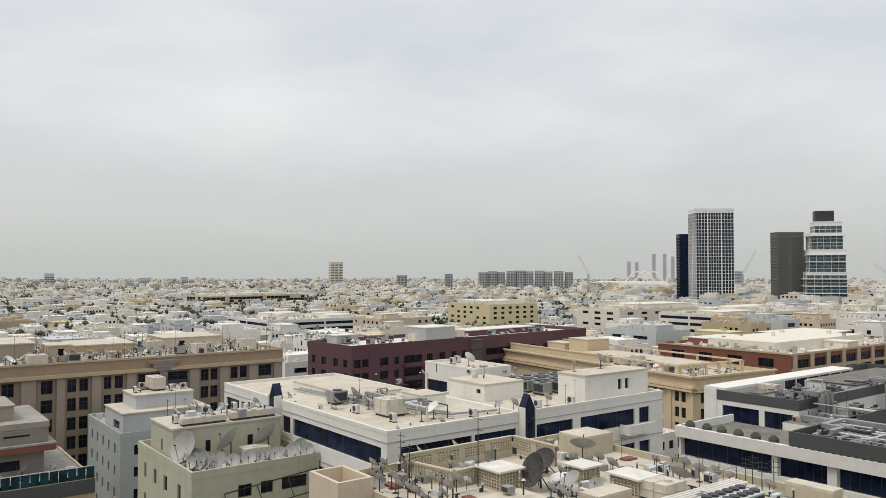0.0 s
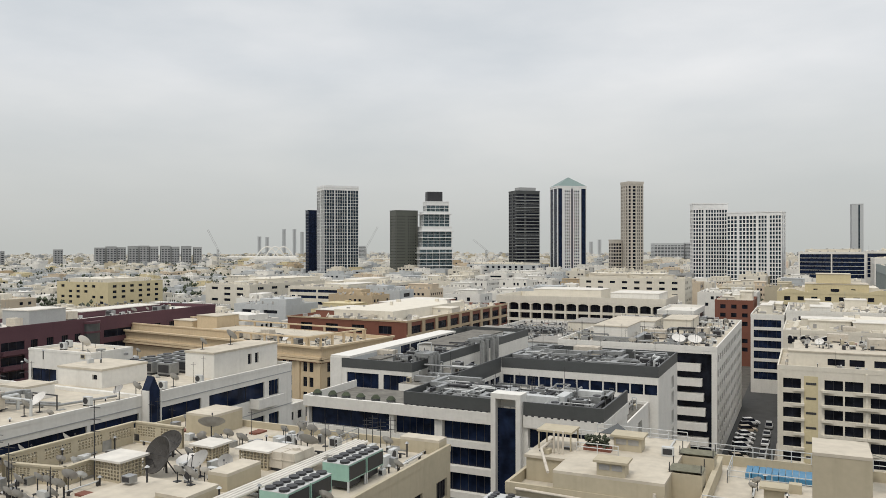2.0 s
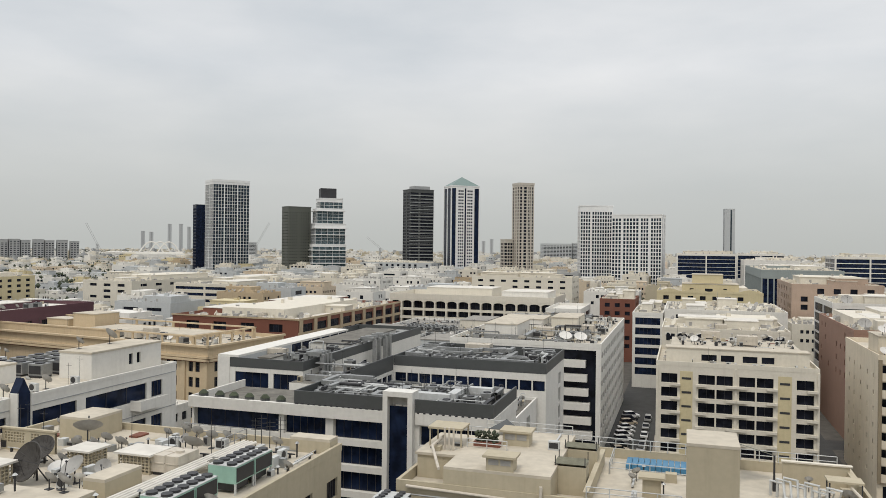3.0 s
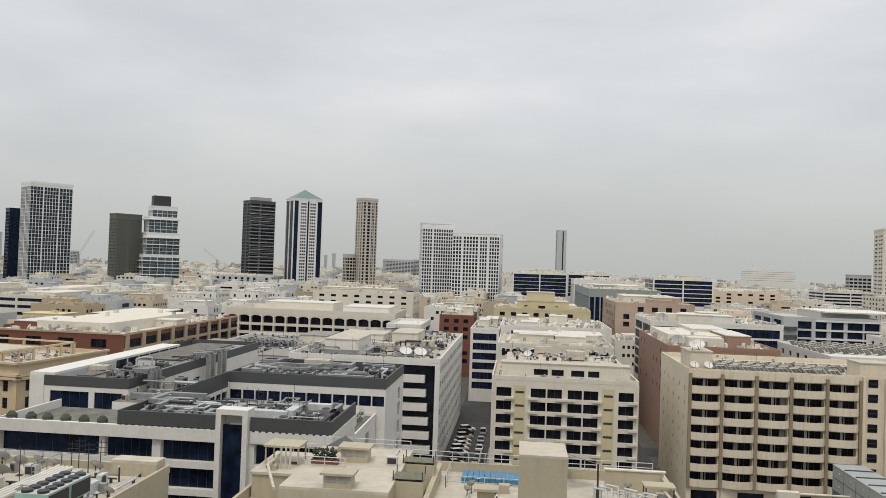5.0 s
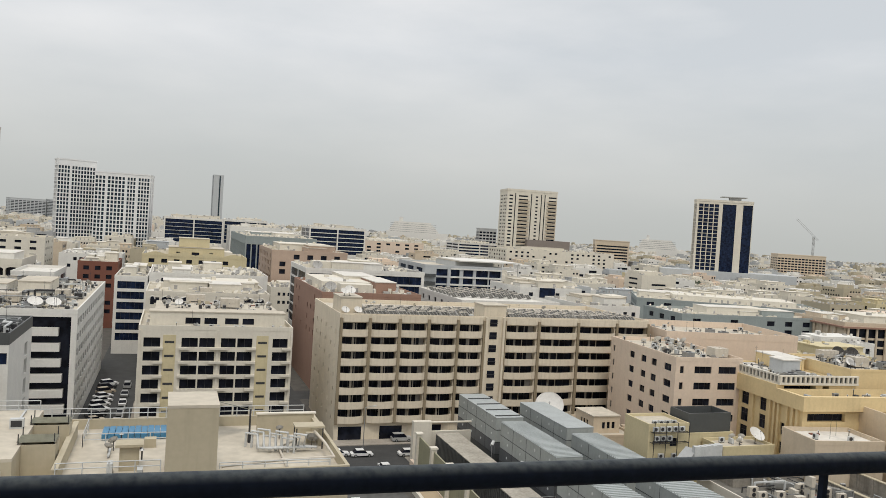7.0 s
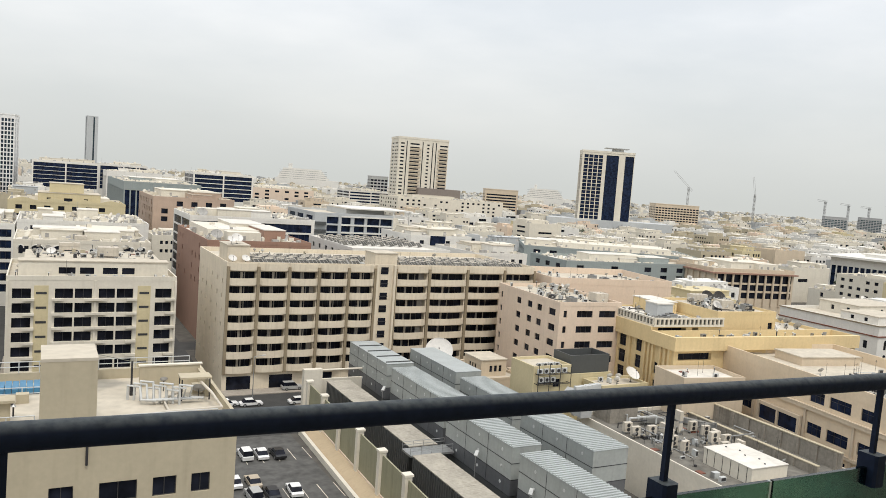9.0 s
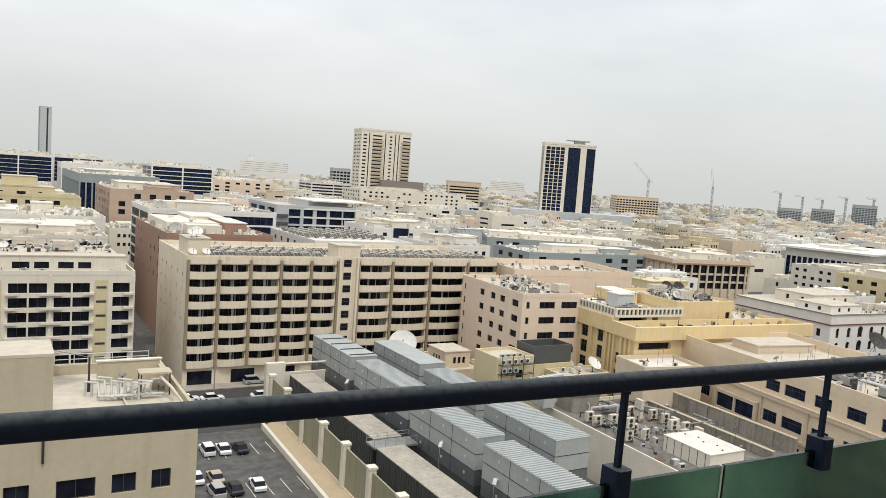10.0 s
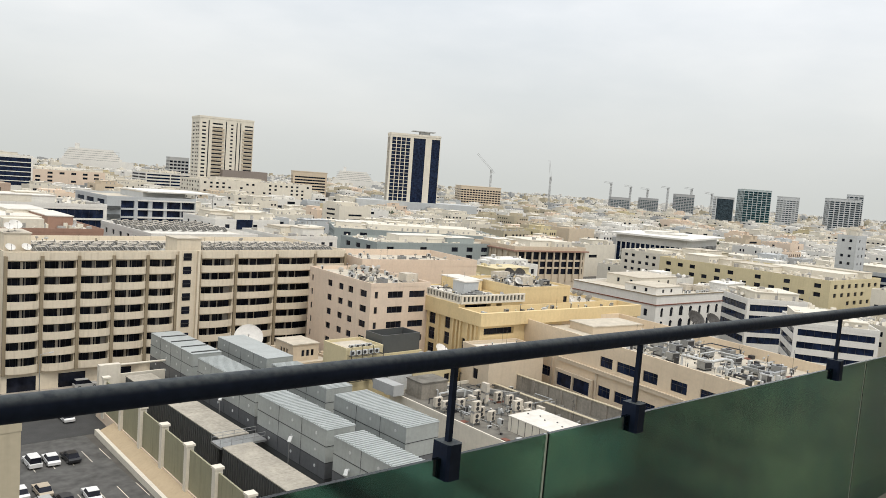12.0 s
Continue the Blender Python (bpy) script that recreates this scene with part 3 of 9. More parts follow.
# ---- pale blue-white house ----
b = block("house", "pale grey-green apartment house with a stepped roof", -141, -121, 32, 46, 22, SAGE, parapet=0.9)
rows = floors(6, 1.0, 3.3, 1.0, 1.5)
b.side("S", spread(5, 20, 0.9), rows, panes=1)
b.side("E", [(2.0, 3.6), (8, 9.6)], rows, panes=2)
b.annex(-132, -121.5, 32.5, 45.5, 24.6, PALEGREY, holes=((5, 8.5),))
b.annex(-131, -124, 35, 44, 26.8, PALEGREY)
b.finish()

# ---- cream house crowded with dishes ----
b = block("house", "pale green apartment house with a roof full of dishes", -94.8, -76.6, 27.1, 41.4, 26.1, PISTACHIO, parapet=0.8)
rows = floors(7, 1.0, 3.4, 1.0, 1.7)
b.side("S", [(2.5, 3.3), (6, 7), (9.5, 10.7), (14, 15)], rows, panes=1)
b.side("E", [(4.9, 6.4), (7.4, 8.8), (9.8, 12.8)], [(r0 + 0.3, r1 - 0.1) for r0, r1 in rows], panes=2, transom=True)
b.annex(-91.5, -83.9, 27.6, 40.2, 29.0, holes=((3.6, 4.2), (8.5, 9.2)))
b.finish()
b.add("awning", "E", Shape(DARKMETAL).beam((3.4, -1.6, 21.6), (14, -1.6, 22.6), 0.1, 0.1).beam((3.4, 0, 23.4), (14, 0, 24.4), 0.1, 0.1)
      .beam((3.4, -1.6, 21.6), (3.4, 0, 23.4), 0.08, 0.08).beam((7, -1.6, 21.9), (7, 0, 23.7), 0.08, 0.08).beam((10.5, -1.6, 22.2), (10.5, 0, 24), 0.08, 0.08)
      .beam((14, -1.6, 22.6), (14, 0, 24.4), 0.08, 0.08).beam((3.4, -1.6, 20), (3.4, -1.6, 21.6), 0.06, 0.06).beam((14, -1.6, 20), (14, -1.6, 22.6), 0.06, 0.06), label="dark metal awning frame")
b.add("balcony", "E", Shape(PISTACHIO).box(9.2, 13.8, -1.2, -1.05, 19.6, 20.6).box(9.2, 13.8, -1.05, 0, 19.6, 19.8))

# ---- corner of a roof terrace with a glass fence ----
b = block("house", "dark brown and beige corner building with a glazed terrace", -128, -106, 8, 25, 19.8, BEIGE, parapet=0.2, roof=ROOFGREY)
b.side("E", spread(4, 17, 2.6), floors(6, 0.5, 3.4, 0.8, 2.0))
b.annex(-127, -112.6, 8.4, 20.2, 22.8, MAUVE, holes=((1.5, 4.5), (6, 9)), cap=0.1)
b.annex(-127.2, -111.2, 8.2, 21.4, 23.7, BROWN, "fascia", z0=22.9, cap=0.05)
b.annex(-127, -112, 8.4, 20.6, 25.6, MAUVE, z0=23.95, cap=0.0, holes=((2, 5), (7, 10)))
b.annex(-127.1, -111.9, 8.3, 20.7, 26.4, TANPIER, "parapet_block", z0=25.85, cap=0.0)
b.annex(-124, -115, 9.4, 17, 28.4, TANPIER, z0=26.65, holes=((2, 3.4),))
b.finish()
for i in range(16):
    b.add("glass_fence_panel", "E", Shape(TEALGLASS).box(i * 1.06 + 0.04, i * 1.06 + 0.98, -0.05, 0.0, 19.8, 21.3))
b.add("fence_rail", "E", Shape(PALEMETAL).box(0, 17, -0.08, 0.03, 21.3, 21.4))
b.add("dark_band", "E", Shape(DARKGREY).box(0, 17, -0.12, 0, 17.9, 19.7))

# ---- ornate beige block with cornices, on a turned plot ----
b = block("apartment_building", "ornate beige block with stepped cornices and tall dark windows", -171.55, -96.55, 147.95, 174.95, 23.6, ORNATE, parapet=0.9, rot=-7)
rows = floors(6, 0.2, 3.4, 0.7, 2.2)
b.side("S", [(u + k, u + k + 1.2) for u in (43, 49.5, 57, 63, 69.5) for k in (0, 1.9)], rows[1:], panes=2, transom=True)
b.side("E", [(u + k, u + k + 1.2) for u in (2.0, 8.0, 14.0, 20) for k in (0, 1.9)], rows[1:], panes=2, transom=True)
b.annex(-156, -148, 163, 171, 27.0, ORNATE, "stair_head")
b.annex(-166, -158, 163, 168, 25.2, ORNATE)
b.annex(-146, -112, 160, 170, 23.9, ORNATE)
ornate = b.finish()
for side, length in (("S", 75), ("E", 27)):
    for z, out in ((20.4, 0.9), (21.0, 0.6), (23.4, 0.7)):
        b.add("cornice", side, Shape(ORNATE).box(-out, length + (out if side == "S" else 0), -out, 0, z, z + 0.45))
for u in (41, 47.6, 55, 61, 67.8, 74):
    b.add("pilaster", "S", Shape(YELLOW if u in (55, 47.6) else ORNATE).box(u, u + 0.9, -0.35, 0, 0, 20.2))
tier = Shape(ORNATE, BROWN)
tier.box(-35.5, 8, -11.2, -10.9, 22.7, 25.1).box(-35.7, 31.2, -11.35, -10.75, 25.1, 25.45).box(30.6, 31.2, -10.75, 11, 25.1, 25.45).box(-35.7, 31.2, 10.4, 11, 25.1, 25.45)
for k in range(6):
    tier.box(8 + 4.52 * k, 8.5 + 4.52 * k, -11.2, -10.9, 22.7, 25.1)
    tier.box(30.7, 31.1, -10.7 + 4.2 * k, -10.2 + 4.2 * k, 22.7, 25.1).box(-35 + 13 * k, -34.5 + 13 * k, 10.5, 10.9, 22.7, 25.1)
tier.box(8, 31, -11.1, -10.95, 22.7, 23.5)
part("upper_tier", tier, ornate, "set-back upper tier with open bays")
# Brown strips draw the shadow that the cornice throws on the wall.
b.add("shadow_moulding", "S", Shape(BROWN).box(0, 75, -0.25, -0.01, 20.1, 20.38), label="thin brown line painted as the cornice's shadow")
b.add("shadow_moulding", "E", Shape(BROWN).box(0.26, 27, -0.25, -0.01, 20.1, 20.38), label="thin brown line painted as the cornice's shadow")

# ---- grey and white office with a courtyard and rooftop plant ----
b = block("office_building", "white office with dark grey roof screens and a terrace", -70, -23.8, 98, 112.6, 22.2, WHITE, parapet=0.0, glass=NAVYGLASS, roof=PLANTSCREED)
wing_rows = [(22.0 - 3.6 * i - 3.0, 22.0 - 3.6 * i - 0.3) for i in range(5, -1, -1)]
b.side("S", [(0.4, 14.6), (15.4, 22.0), (23.2, 30.6), (36.0, 45.4)], wing_rows, panes=6, depth=0.9)
b.side("E", [(3.5, 4.2)], [(17.6, 19.0), (13.9, 15.3), (10.2, 11.6)][::-1], panes=1)
grey_office = b.finish()
b.add("terrace_edge", "S", Shape(WHITE).box(-0.3, 31, -0.5, 0.2, 21.8, 23.4).box(-0.3, 0.0, 0.2, 14.6, 21.8, 23.4))
b.add("roof_screen", "S", Shape(DARKGREY).box(17.1, 31.0, -0.15, 0.1, 23.42, 25.3).box(17.1, 17.35, 0.1, 14, 23.42, 25.3), label="dark grey louvred roof screen")
b.add("roof_screen", "S", Shape(DARKGREY).box(35.4, 46.3, -0.15, 0.1, 23.5, 25.3).box(46.05, 46.3, 0.1, 14.4, 23.5, 25.3), label="dark grey louvred roof screen")
b.add("screen_base", "S", Shape(WHITE).box(35.4, 46.4, -0.3, 0.12, 21.9, 23.5).box(46.1, 46.45, 0.12, 14.4, 21.9, 23.5))
for u0, n in ((17.4, 15), (35.7, 12)):
    feet = Shape(DARKMETAL)
    for i in range(n):
        feet.box(u0 + 0.9 * i, u0 + 0.9 * i + 0.35, -0.32, -0.16, 23.41, 23.6)
    b.add("screen_feet", "S", feet)
b.annex(-52.6, -24.2, 98.4, 112.3, 23.2, WHITE, "plant_deck", z0=22.2, cap=0.0)
b.add("portal", "S", Shape(WHITE).box(31.0, 31.7, -1.0, 1.5, 0, 25.6).box(34.6, 35.3, -1.0, 1.5, 0, 25.6).box(31.0, 35.3, -1.0, 1.5, 25.6, 26.3).box(31.7, 34.6, 1.0, 1.5, 24.2, 25.6), label="tall white entrance portal")
b.add("dark_glazing", "S", Shape(NAVYGLASS).box(31.7, 34.6, -0.08, -0.02, 0, 24.2))
for i in range(4):
    b.add("balustrade", "S", Shape(DARKMETAL).box(36.4, 45.0, 0.1, 0.16, wing_rows[i + 1][0], wing_rows[i + 1][0] + 0.9))
for u in (1.6, 4.4, 6.8, 9.4, 12.0, 14.6):
    part("planting", Shape(FOLIAGE).tube((0, 0, 0.75), (0, 0, 1.25), 0.75, 0.3, n=9), grey_office, "low dark green shrub", m=b.frame_of("S")[1] @ pose(u, 0.6, 23.0))
    part("planter", Shape(DARKGREY, FOLIAGE).prism([(0.7 * math.cos(a), 0.7 * math.sin(a)) for a in [k * math.pi / 4 for k in range(8)]], 0, 0.8), grey_office, "dark round planter", m=b.frame_of("S")[1] @ pose(u, 0.6, 23.0))

b = block("office_wing", "white office wing with a dark grey roof band", -81, -63.8, 121.2, 184, 25.5, WHITE, parapet=1.7, rim=DARKGREY, glass=NAVYGLASS, roof=PLANTSCREED)
b.side("S", [(3.5, 10.3), (11.3, 16.7)], [(8, 10.8), (12, 14.8), (16, 18.8), (19.9, 23.0)], panes=4)
b.side("E", [(u, u + 2.6) for u in (3.5, 9, 14, 26, 40)], [(19.6, 22.0)], panes=2)
b.finish()
b.add("end_wall", "S", Shape(WHITE).box(-0.1, 2.4, -0.12, 1.0, 0, 25.6), label="plain white end wall")
part("roof_canopy", Shape(PALEGREY, WHITE).box(-8.7, -4.4, -31.4, 16, 25.55, 25.95, 1).box(-8.7, -8.4, -30.4, 16, 23.8, 25.55).box(-4.7, -4.4, -31.2, -12.0, 23.8, 25.55), b.ob, "flat white roof canopy")
part("clerestory", Shape(NAVYGLASS).box(-4.66, -4.58, -12, 15.7, 23.9, 25.5), b.ob)
for k in range(7):
    part("mullion", Shape(WHITE).box(-4.58, -4.42, -12 + 4.5 * k, -11.7 + 4.5 * k, 23.8, 25.55), b.ob)
b.annex(-75.2, -67.5, 146, 176, 25.4, WHITE, "roof_store")
b.annex(-73.5, -71, 122.5, 127, 25.4, WHITE, "stair_head", holes=((0.8, 1.7),))

b = block("office_wing", "white office wing with a dark roof screen around plant", -52, -23.2, 135, 156, 25.5, WHITE, parapet=1.9, rim=DARKGREY, glass=NAVYGLASS, roof=PLANTSCREED)
b.side("S", spread(12, 28.8, 2.15), [(20.5, 22.3)], panes=1)
b.side("E", [(14.0, 16.8)], [(5.5, 8.2), (9, 11.7), (12.5, 15.2), (16, 18.7), (19.3, 21.6)], panes=1, depth=1.0)
b.finish()
b = block("office_wing", "raised link wing with a dark roof screen", -63.7, -52.1, 116, 134.8, 22.7, WHITE, parapet=0.0, roof=PLANTSCREED, glass=NAVYGLASS)
b.side("E", spread(7, 18.8, 2.2), [(20.0, 22.0)], panes=1)
b.finish()
b.add("roof_screen", "E", Shape(DARKGREY).box(0, 18.8, -0.1, 0.12, 23.7, 25.5).box(0, 18.8, 0.0, 0.1, 22.7, 23.7), label="dark grey louvred roof screen")
b = block("office_wing", "low link wing round the courtyard", -52.0, -24.8, 112.8, 134.8, 19.4, WHITE, parapet=0.5, roof=PLANTSCREED)
b.side("E", [(4, 7.5), (13, 16)], [(4, 6.6), (7.6, 10.2), (11.2, 13.8), (15, 17.6)], panes=1, depth=1.0)
b.finish()

# ---- white apartment slab with black recesses ----
b = block("apartment_building", "white apartment slab with black recessed balconies", -52, -17.3, 171, 238, 25.0, WHITE, parapet=1.0)
rows = [(24.2 - 3.15 * i - 2.9, 24.2 - 3.15 * i - 1.3) for i in range(6, -1, -1)]
b.side("E", spread(15, 67, 2.9), rows, panes=2, depth=0.3)
b.side("S", [(24.6, 33.6)], [(1.0, 23.4)], panes=1, depth=1.6)
b.annex(-46, -38, 180, 196, 27.4, WHITE)
b.annex(-34, -27, 205, 220, 27.2, OFFWHITE)
b.annex(-48, -36, 204, 216, 26.6, WHITE)
b.finish()
for i in range(7):
    b.add("balcony_band", "S", Shape(WHITE).box(24.6, 31.3 + 0.33 * i, -0.1, 1.6, 19.5 - 3.15 * i, 21.1 - 3.15 * i))

# ---- cream apartment block with yellow strips ----
b = block("apartment_building", "cream apartment block with yellow strips and dark balcony windows", -5.4, 25.4, 165, 192, 22.9, OFFWHITE, parapet=0.9)
ycols = [(1.0, 4.2), (8.3, 11.5), (11.8, 14.9), (16.1, 19.1), (19.4, 22.5), (26.7, 29.9)]
yrows = floors(7, 0.9, 2.86, 0.35, 2.0)
b.side("S", ycols, yrows, panes=2, depth=0.8)
b.side("W", spread(5, 27, 1.4), yrows)
b.annex(-3.5, 24, 168, 172, 25.3, OFFWHITE, holes=((7, 10), (10.8, 13.4), (15, 17.8), (18.6, 21)))
b.annex(-2.5, 23, 174, 190, 25.0, CREAM)
b.finish()
for u in (4.7, 23.3):
    strip = b.add("yellow_strip", "S", Shape(PALEYELLOW).box(u, u + 2.5, -0.06, 0, 0.6, 21.0), label="pale yellow wall strip")
    for z in (r[0] for r in yrows):
        b.add("slot_window", "S", Shape(DARKFRAME).box(u + 0.35, u + 2.2, -0.1, -0.04, z + 0.9, z + 1.35))
ledge = Shape(OFFWHITE).box(0, 2.0, -0.75, 0, 0, 0.45).mesh("ledge")
for u in (2.8, 7.8, 13.6, 15.5, 21.2, 28.6):
    for z in (r[0] for r in yrows):
        b.add("ledge", "S", ledge, u=u, z=z - 0.35)
for u in (0, 15.25, 30.4):
    b.add("pier", "S", Shape(OFFWHITE).box(u, u + 0.45, -0.3, 0, 0, 22))

# ---- balconied hotel ----
b = block("hotel", "long sand-coloured hotel with curved balconies on every floor", 34, 110, 158, 188, 27.1, HOTELWALL, parapet=1.0, roof=ROOF)
b.side("W", [(4, 4.8), (9, 9.8), (15, 15.8), (21, 21.8), (26, 26.8)], floors(7, 2.6, 3.08, 1.2, 0.9), panes=1)
bays = [(0.6, 6.0), (7.0, 12.6), (13.6, 19.2), (20.2, 26.0), (27.0, 32.2), (38.4, 45.8), (47.0, 56.0), (57.2, 66.4), (67.6, 75.4)]
hrows = floors(7, 4.2, 3.08, 0.0, 2.45)
b.side("S", bays, hrows, panes=5, depth=1.4, drawn=6)
b.annex(34.4, 39, 160, 168, 30.2, HOTELWALL, "stair_head")
b.annex(67, 72.5, 159, 165, 29.4, HOTELWALL, "stair_head")
hotel = b.finish()
BALCONIES = {}
for u0, u1 in bays:
    w = round(u1 - u0 + 0.5, 1)
    if w not in BALCONIES:
        n, r = 10, 0.9
        out = [(w * i / n, -0.25 - r * math.sin(math.pi * i / n) ** 0.6) for i in range(n + 1)]
        s = Shape(HOTELWALL)
        s.prism(out + [(w, 0.3), (0, 0.3)], -0.35, 0.0)
        pts = [(x, y, 0.0) for x, y in out] + [(x, y, 1.15) for x, y in out] + [(x, y + 0.15, 0.0) for x, y in out] + [(x, y + 0.15, 1.15) for x, y in out]
        k = n + 1
        fs = []
        for i in range(n):
            fs += [(i, i + 1, k + i + 1, k + i), (2 * k + i + 1, 2 * k + i, 3 * k + i, 3 * k + i + 1), (k + i, k + i + 1, 3 * k + i + 1, 3 * k + i)]
        s.poly(pts, fs)
        BALCONIES[w] = s.mesh("balcony")
    for z0, z1 in hrows:
        b.add("balcony", "S", BALCONIES[w], u=u0 - 0.25, z=z0)
    b.add("top_fascia", "S", BALCONIES[w], u=u0 - 0.25, z=25.78)
# pale curtains and door frames behind the balcony glass
CURTAINS = []
for k, spots in enumerate(((0.46, 0.6), (0.42, 0.52), (0.5, 0.64), (0.3, 0.66), (0.4, 0.74))):
    c_ = Shape(TANKCREAM, CURTAIN)
    for i, f in enumerate(spots):
        c_.box(f * 5.6, f * 5.6 + (0.2 if i % 2 else 0.5), -0.03, 0.0, 0.1, 2.2, (i + k) % 2)
    CURTAINS.append(c_.mesh("curtain"))
for i, (u0, u1) in enumerate(bays):
    for j, (z0, z1) in enumerate(hrows):
        b.add("curtain", "S", CURTAINS[(i * 2 + j * 3 + i * j) % 3 if i < 5 else 3 + (i + j) % 2], u=u0 + (u1 - u0 - 5.6) * 0.4, z=z0 + 0.06, y=1.33)
for u in [0.0] + [(a[1] + c[0]) / 2 - 0.3 for a, c in zip(bays, bays[1:]) if a[1] != 32.2] + [32.5, 37.5, 75.4]:
    b.add("pilaster", "S", Shape(PILASTER).box(u, u + 0.6, -0.5, 0, 3.6, 26.2), label="dark olive-brown stained pilaster")
for i in range(8):
    b.add("stair_window", "S", Shape(GLASS, DARKFRAME).box(34.2, 36.0, -0.06, 0, 4.6 + 2.9 * i, 6.2 + 2.9 * i).box(34.1, 36.1, -0.09, -0.06, 5.3 + 2.9 * i, 5.42 + 2.9 * i, 1))
for u in (33.0, 37.2):
    b.add("stair_pier", "S", Shape(HOTELWALL).box(u, u + 0.5, -0.7, 0, 3.6, 27.0))
for u in range(1, 72, 9):
    b.add("ground_opening", "S", Shape(GLASS).box(u, u + 5.0, -0.05, 0, 0.2, 3.0))

# ---- peach and yellow blocks on a turned plot ----
RT = -9.5
b = block("apartment_building", "peach apartment block with small dark windows", 95.2, 110.2, 124.5, 151.9, 24, PEACH, parapet=0.8, rot=-5)
rows = floors(6, 3.8, 3.2, 1.0, 1.4)
b.side("W", [(1.2, 2.0), (9.0, 11.0), (14.0, 16.0), (18.2, 20.2), (23.2, 25.8)], rows)
b.side("S", [(1.0, 1.8), (4.2, 8.0), (9.6, 13.6)], rows, panes=3)
b.finish()
b = block("apartment_building", "peach back wing with a tall plain parapet", 112, 146, 148, 172, 25.6, PEACH, parapet=1.6, rot=RT)
b.side("S", [(4, 5), (8, 9)], [(20.5, 22.4)])
b.finish()
b = block("apartment_building", "yellow block with a crown of square roof openings", 108.6, 125.6, 111.55, 135.05, 21.6, YELLOW, parapet=0.3, rot=-5, roof=ROOFWHITE)
b.side("W", [(5.6, 7.0), (9.6, 11.8), (12.8, 15.0), (18.4, 20.2)], floors(5, 1.2, 3.4, 0.6, 2.6), panes=2, transom=True)
b.side("S", [(1, 8), (9.5, 11)], [(19.3, 21.0)], panes=3, depth=1.6)
b.annex(115, 119, 119, 123, 24.4, PALEGREY, "stair_head")
b.annex(120, 125, 125, 134, 23.8, YELLOW)
b.finish()
for side, n, length in (("W", 22, 23.5), ("S", 16, 17)):
    crown = b.add("crown", side, Shape(OFFWHITE).box(-0.3, length + (0.3 if side == "S" else 0), -0.4, 0.0, 21.2, 21.6).box(-0.3, length + (0.3 if side == "S" else 0), -0.4, 0.0, 22.7, 23.0), label="white crown with square openings")
    for i in range(n + 1):
        u = length * i / n
        part("crown_pier", Shape(OFFWHITE).box(u - 0.2, u + 0.2, -0.4, -0.02, 21.6, 22.7), crown)
    # Added dark sheet puts the shade into the crown's openings.
    part("crown_backing", Shape(DARKGREY).box(0.1, length - 0.1, 0.002, 0.05, 21.5, 22.8), crown, "dark sheet that stands for the shade in the crown's openings")
for u in (0.9, 2.3, 3.7, 16.4, 21.4, 22.7):
    b.add("pilaster", "W", Shape(YELLOW).box(u, u + 0.5, -0.45, 0, 0, 18.2))
b.add("band", "W", Shape(YELLOW).box(0, 23.5, -0.7, 0, 18.0, 21.2))
b.add("slot_window", "W", Shape(GLASS).box(2.5, 8.5, -0.74, -0.69, 19.5, 20.2))
b = block("apartment_building", "yellow front terrace with a deep parapet", 107, 155, 103.5, 110.0, 20.5, YELLOW, parapet=1.4, rot=-5)
b.side("W", [(1.0, 2.2), (3.6, 4.8)], floors(4, 1.0, 3.5, 0.8, 2.2), panes=2, transom=True)
b.side("S", [(1, 9), (12, 22), (25, 33), (36, 44)], [(12.2, 13.6), (16.0, 17.4)], panes=4, depth=0.8)
b.finish()
b.add("band", "W", Shape(YELLOW).box(0, 6.5, -0.7, 0, 18.0, 20.6))
for u in (0.3, 2.6, 4.0, 5.2):
    b.add("pilaster", "W", Shape(YELLOW).box(u, u + 0.5, -0.45, 0, 0, 18.0))
b.add("band", "S", Shape(YELLOW).box(-0.7, 48, -0.9, 0, 18.0, 20.6))
b = block("apartment_building", "plain tall yellow rear block", 125.8, 141.8, 111.8, 129.8, 24.0, YELLOW, parapet=0.5, rot=-5)
b.side("S", [(14, 15.2)], [(20.2, 21.6)])
b.finish()
b = block("apartment_building", "yellow low rear wing", 141.9, 156.9, 110.3, 126.3, 19.8, YELLOW, parapet=0.7, rot=-5)
b.finish()

# ---- beige office beside the plant yard, with roof plant ----
b = block("office_building", "beige office block with dark windows and roof plant", 114.1, 142.1, 45.7, 103.7, 19.0, OFFICESAND, parapet=1.9, rot=RT, glass=NAVYGLASS)
low, high = (8.9, 10.9), (14.4, 16.3)
b.side("W", [(3.0, 6.2), (7.0, 10.0), (23.5, 26.6), (27.7, 32.0), (33.9, 37.2), (40.0, 43.4), (46.0, 49.5), (52.0, 55.5)], [(4.4, 6.6), low, high], panes=3, transom=True, skip={(0, 2), (1, 2), (0, 0), (1, 0), (2, 0)})
b.side("S", spread(5, 28, 3), [low, high], panes=3)
b.annex(124, 138, 93, 100, 18.6, SAND)
b.finish()
b.add("ledge", "W", Shape(SAND).box(12.5, 58, -0.55, 0, 13.0, 13.6).box(12.4, 58.1, -0.62, 0.0, 13.6, 13.75), label="sand-coloured ledge with a pale edge")
b.add("ledge", "W", Shape(SAND).box(12.5, 58, -0.4, 0, 7.4, 7.9))
bay = b.add("bay_window", "W", Shape(SAND).box(12.4, 22.6, -0.9, 0, 7.9, 8.3).box(12.4, 22.6, -0.9, 0, 10.9, 11.5).box(12.4, 12.9, -0.9, 0, 8.3, 10.9).box(22.1, 22.6, -0.9, 0, 8.3, 10.9).box(17.2, 17.6, -0.9, 0, 8.3, 10.9), label="projecting framed window bay")
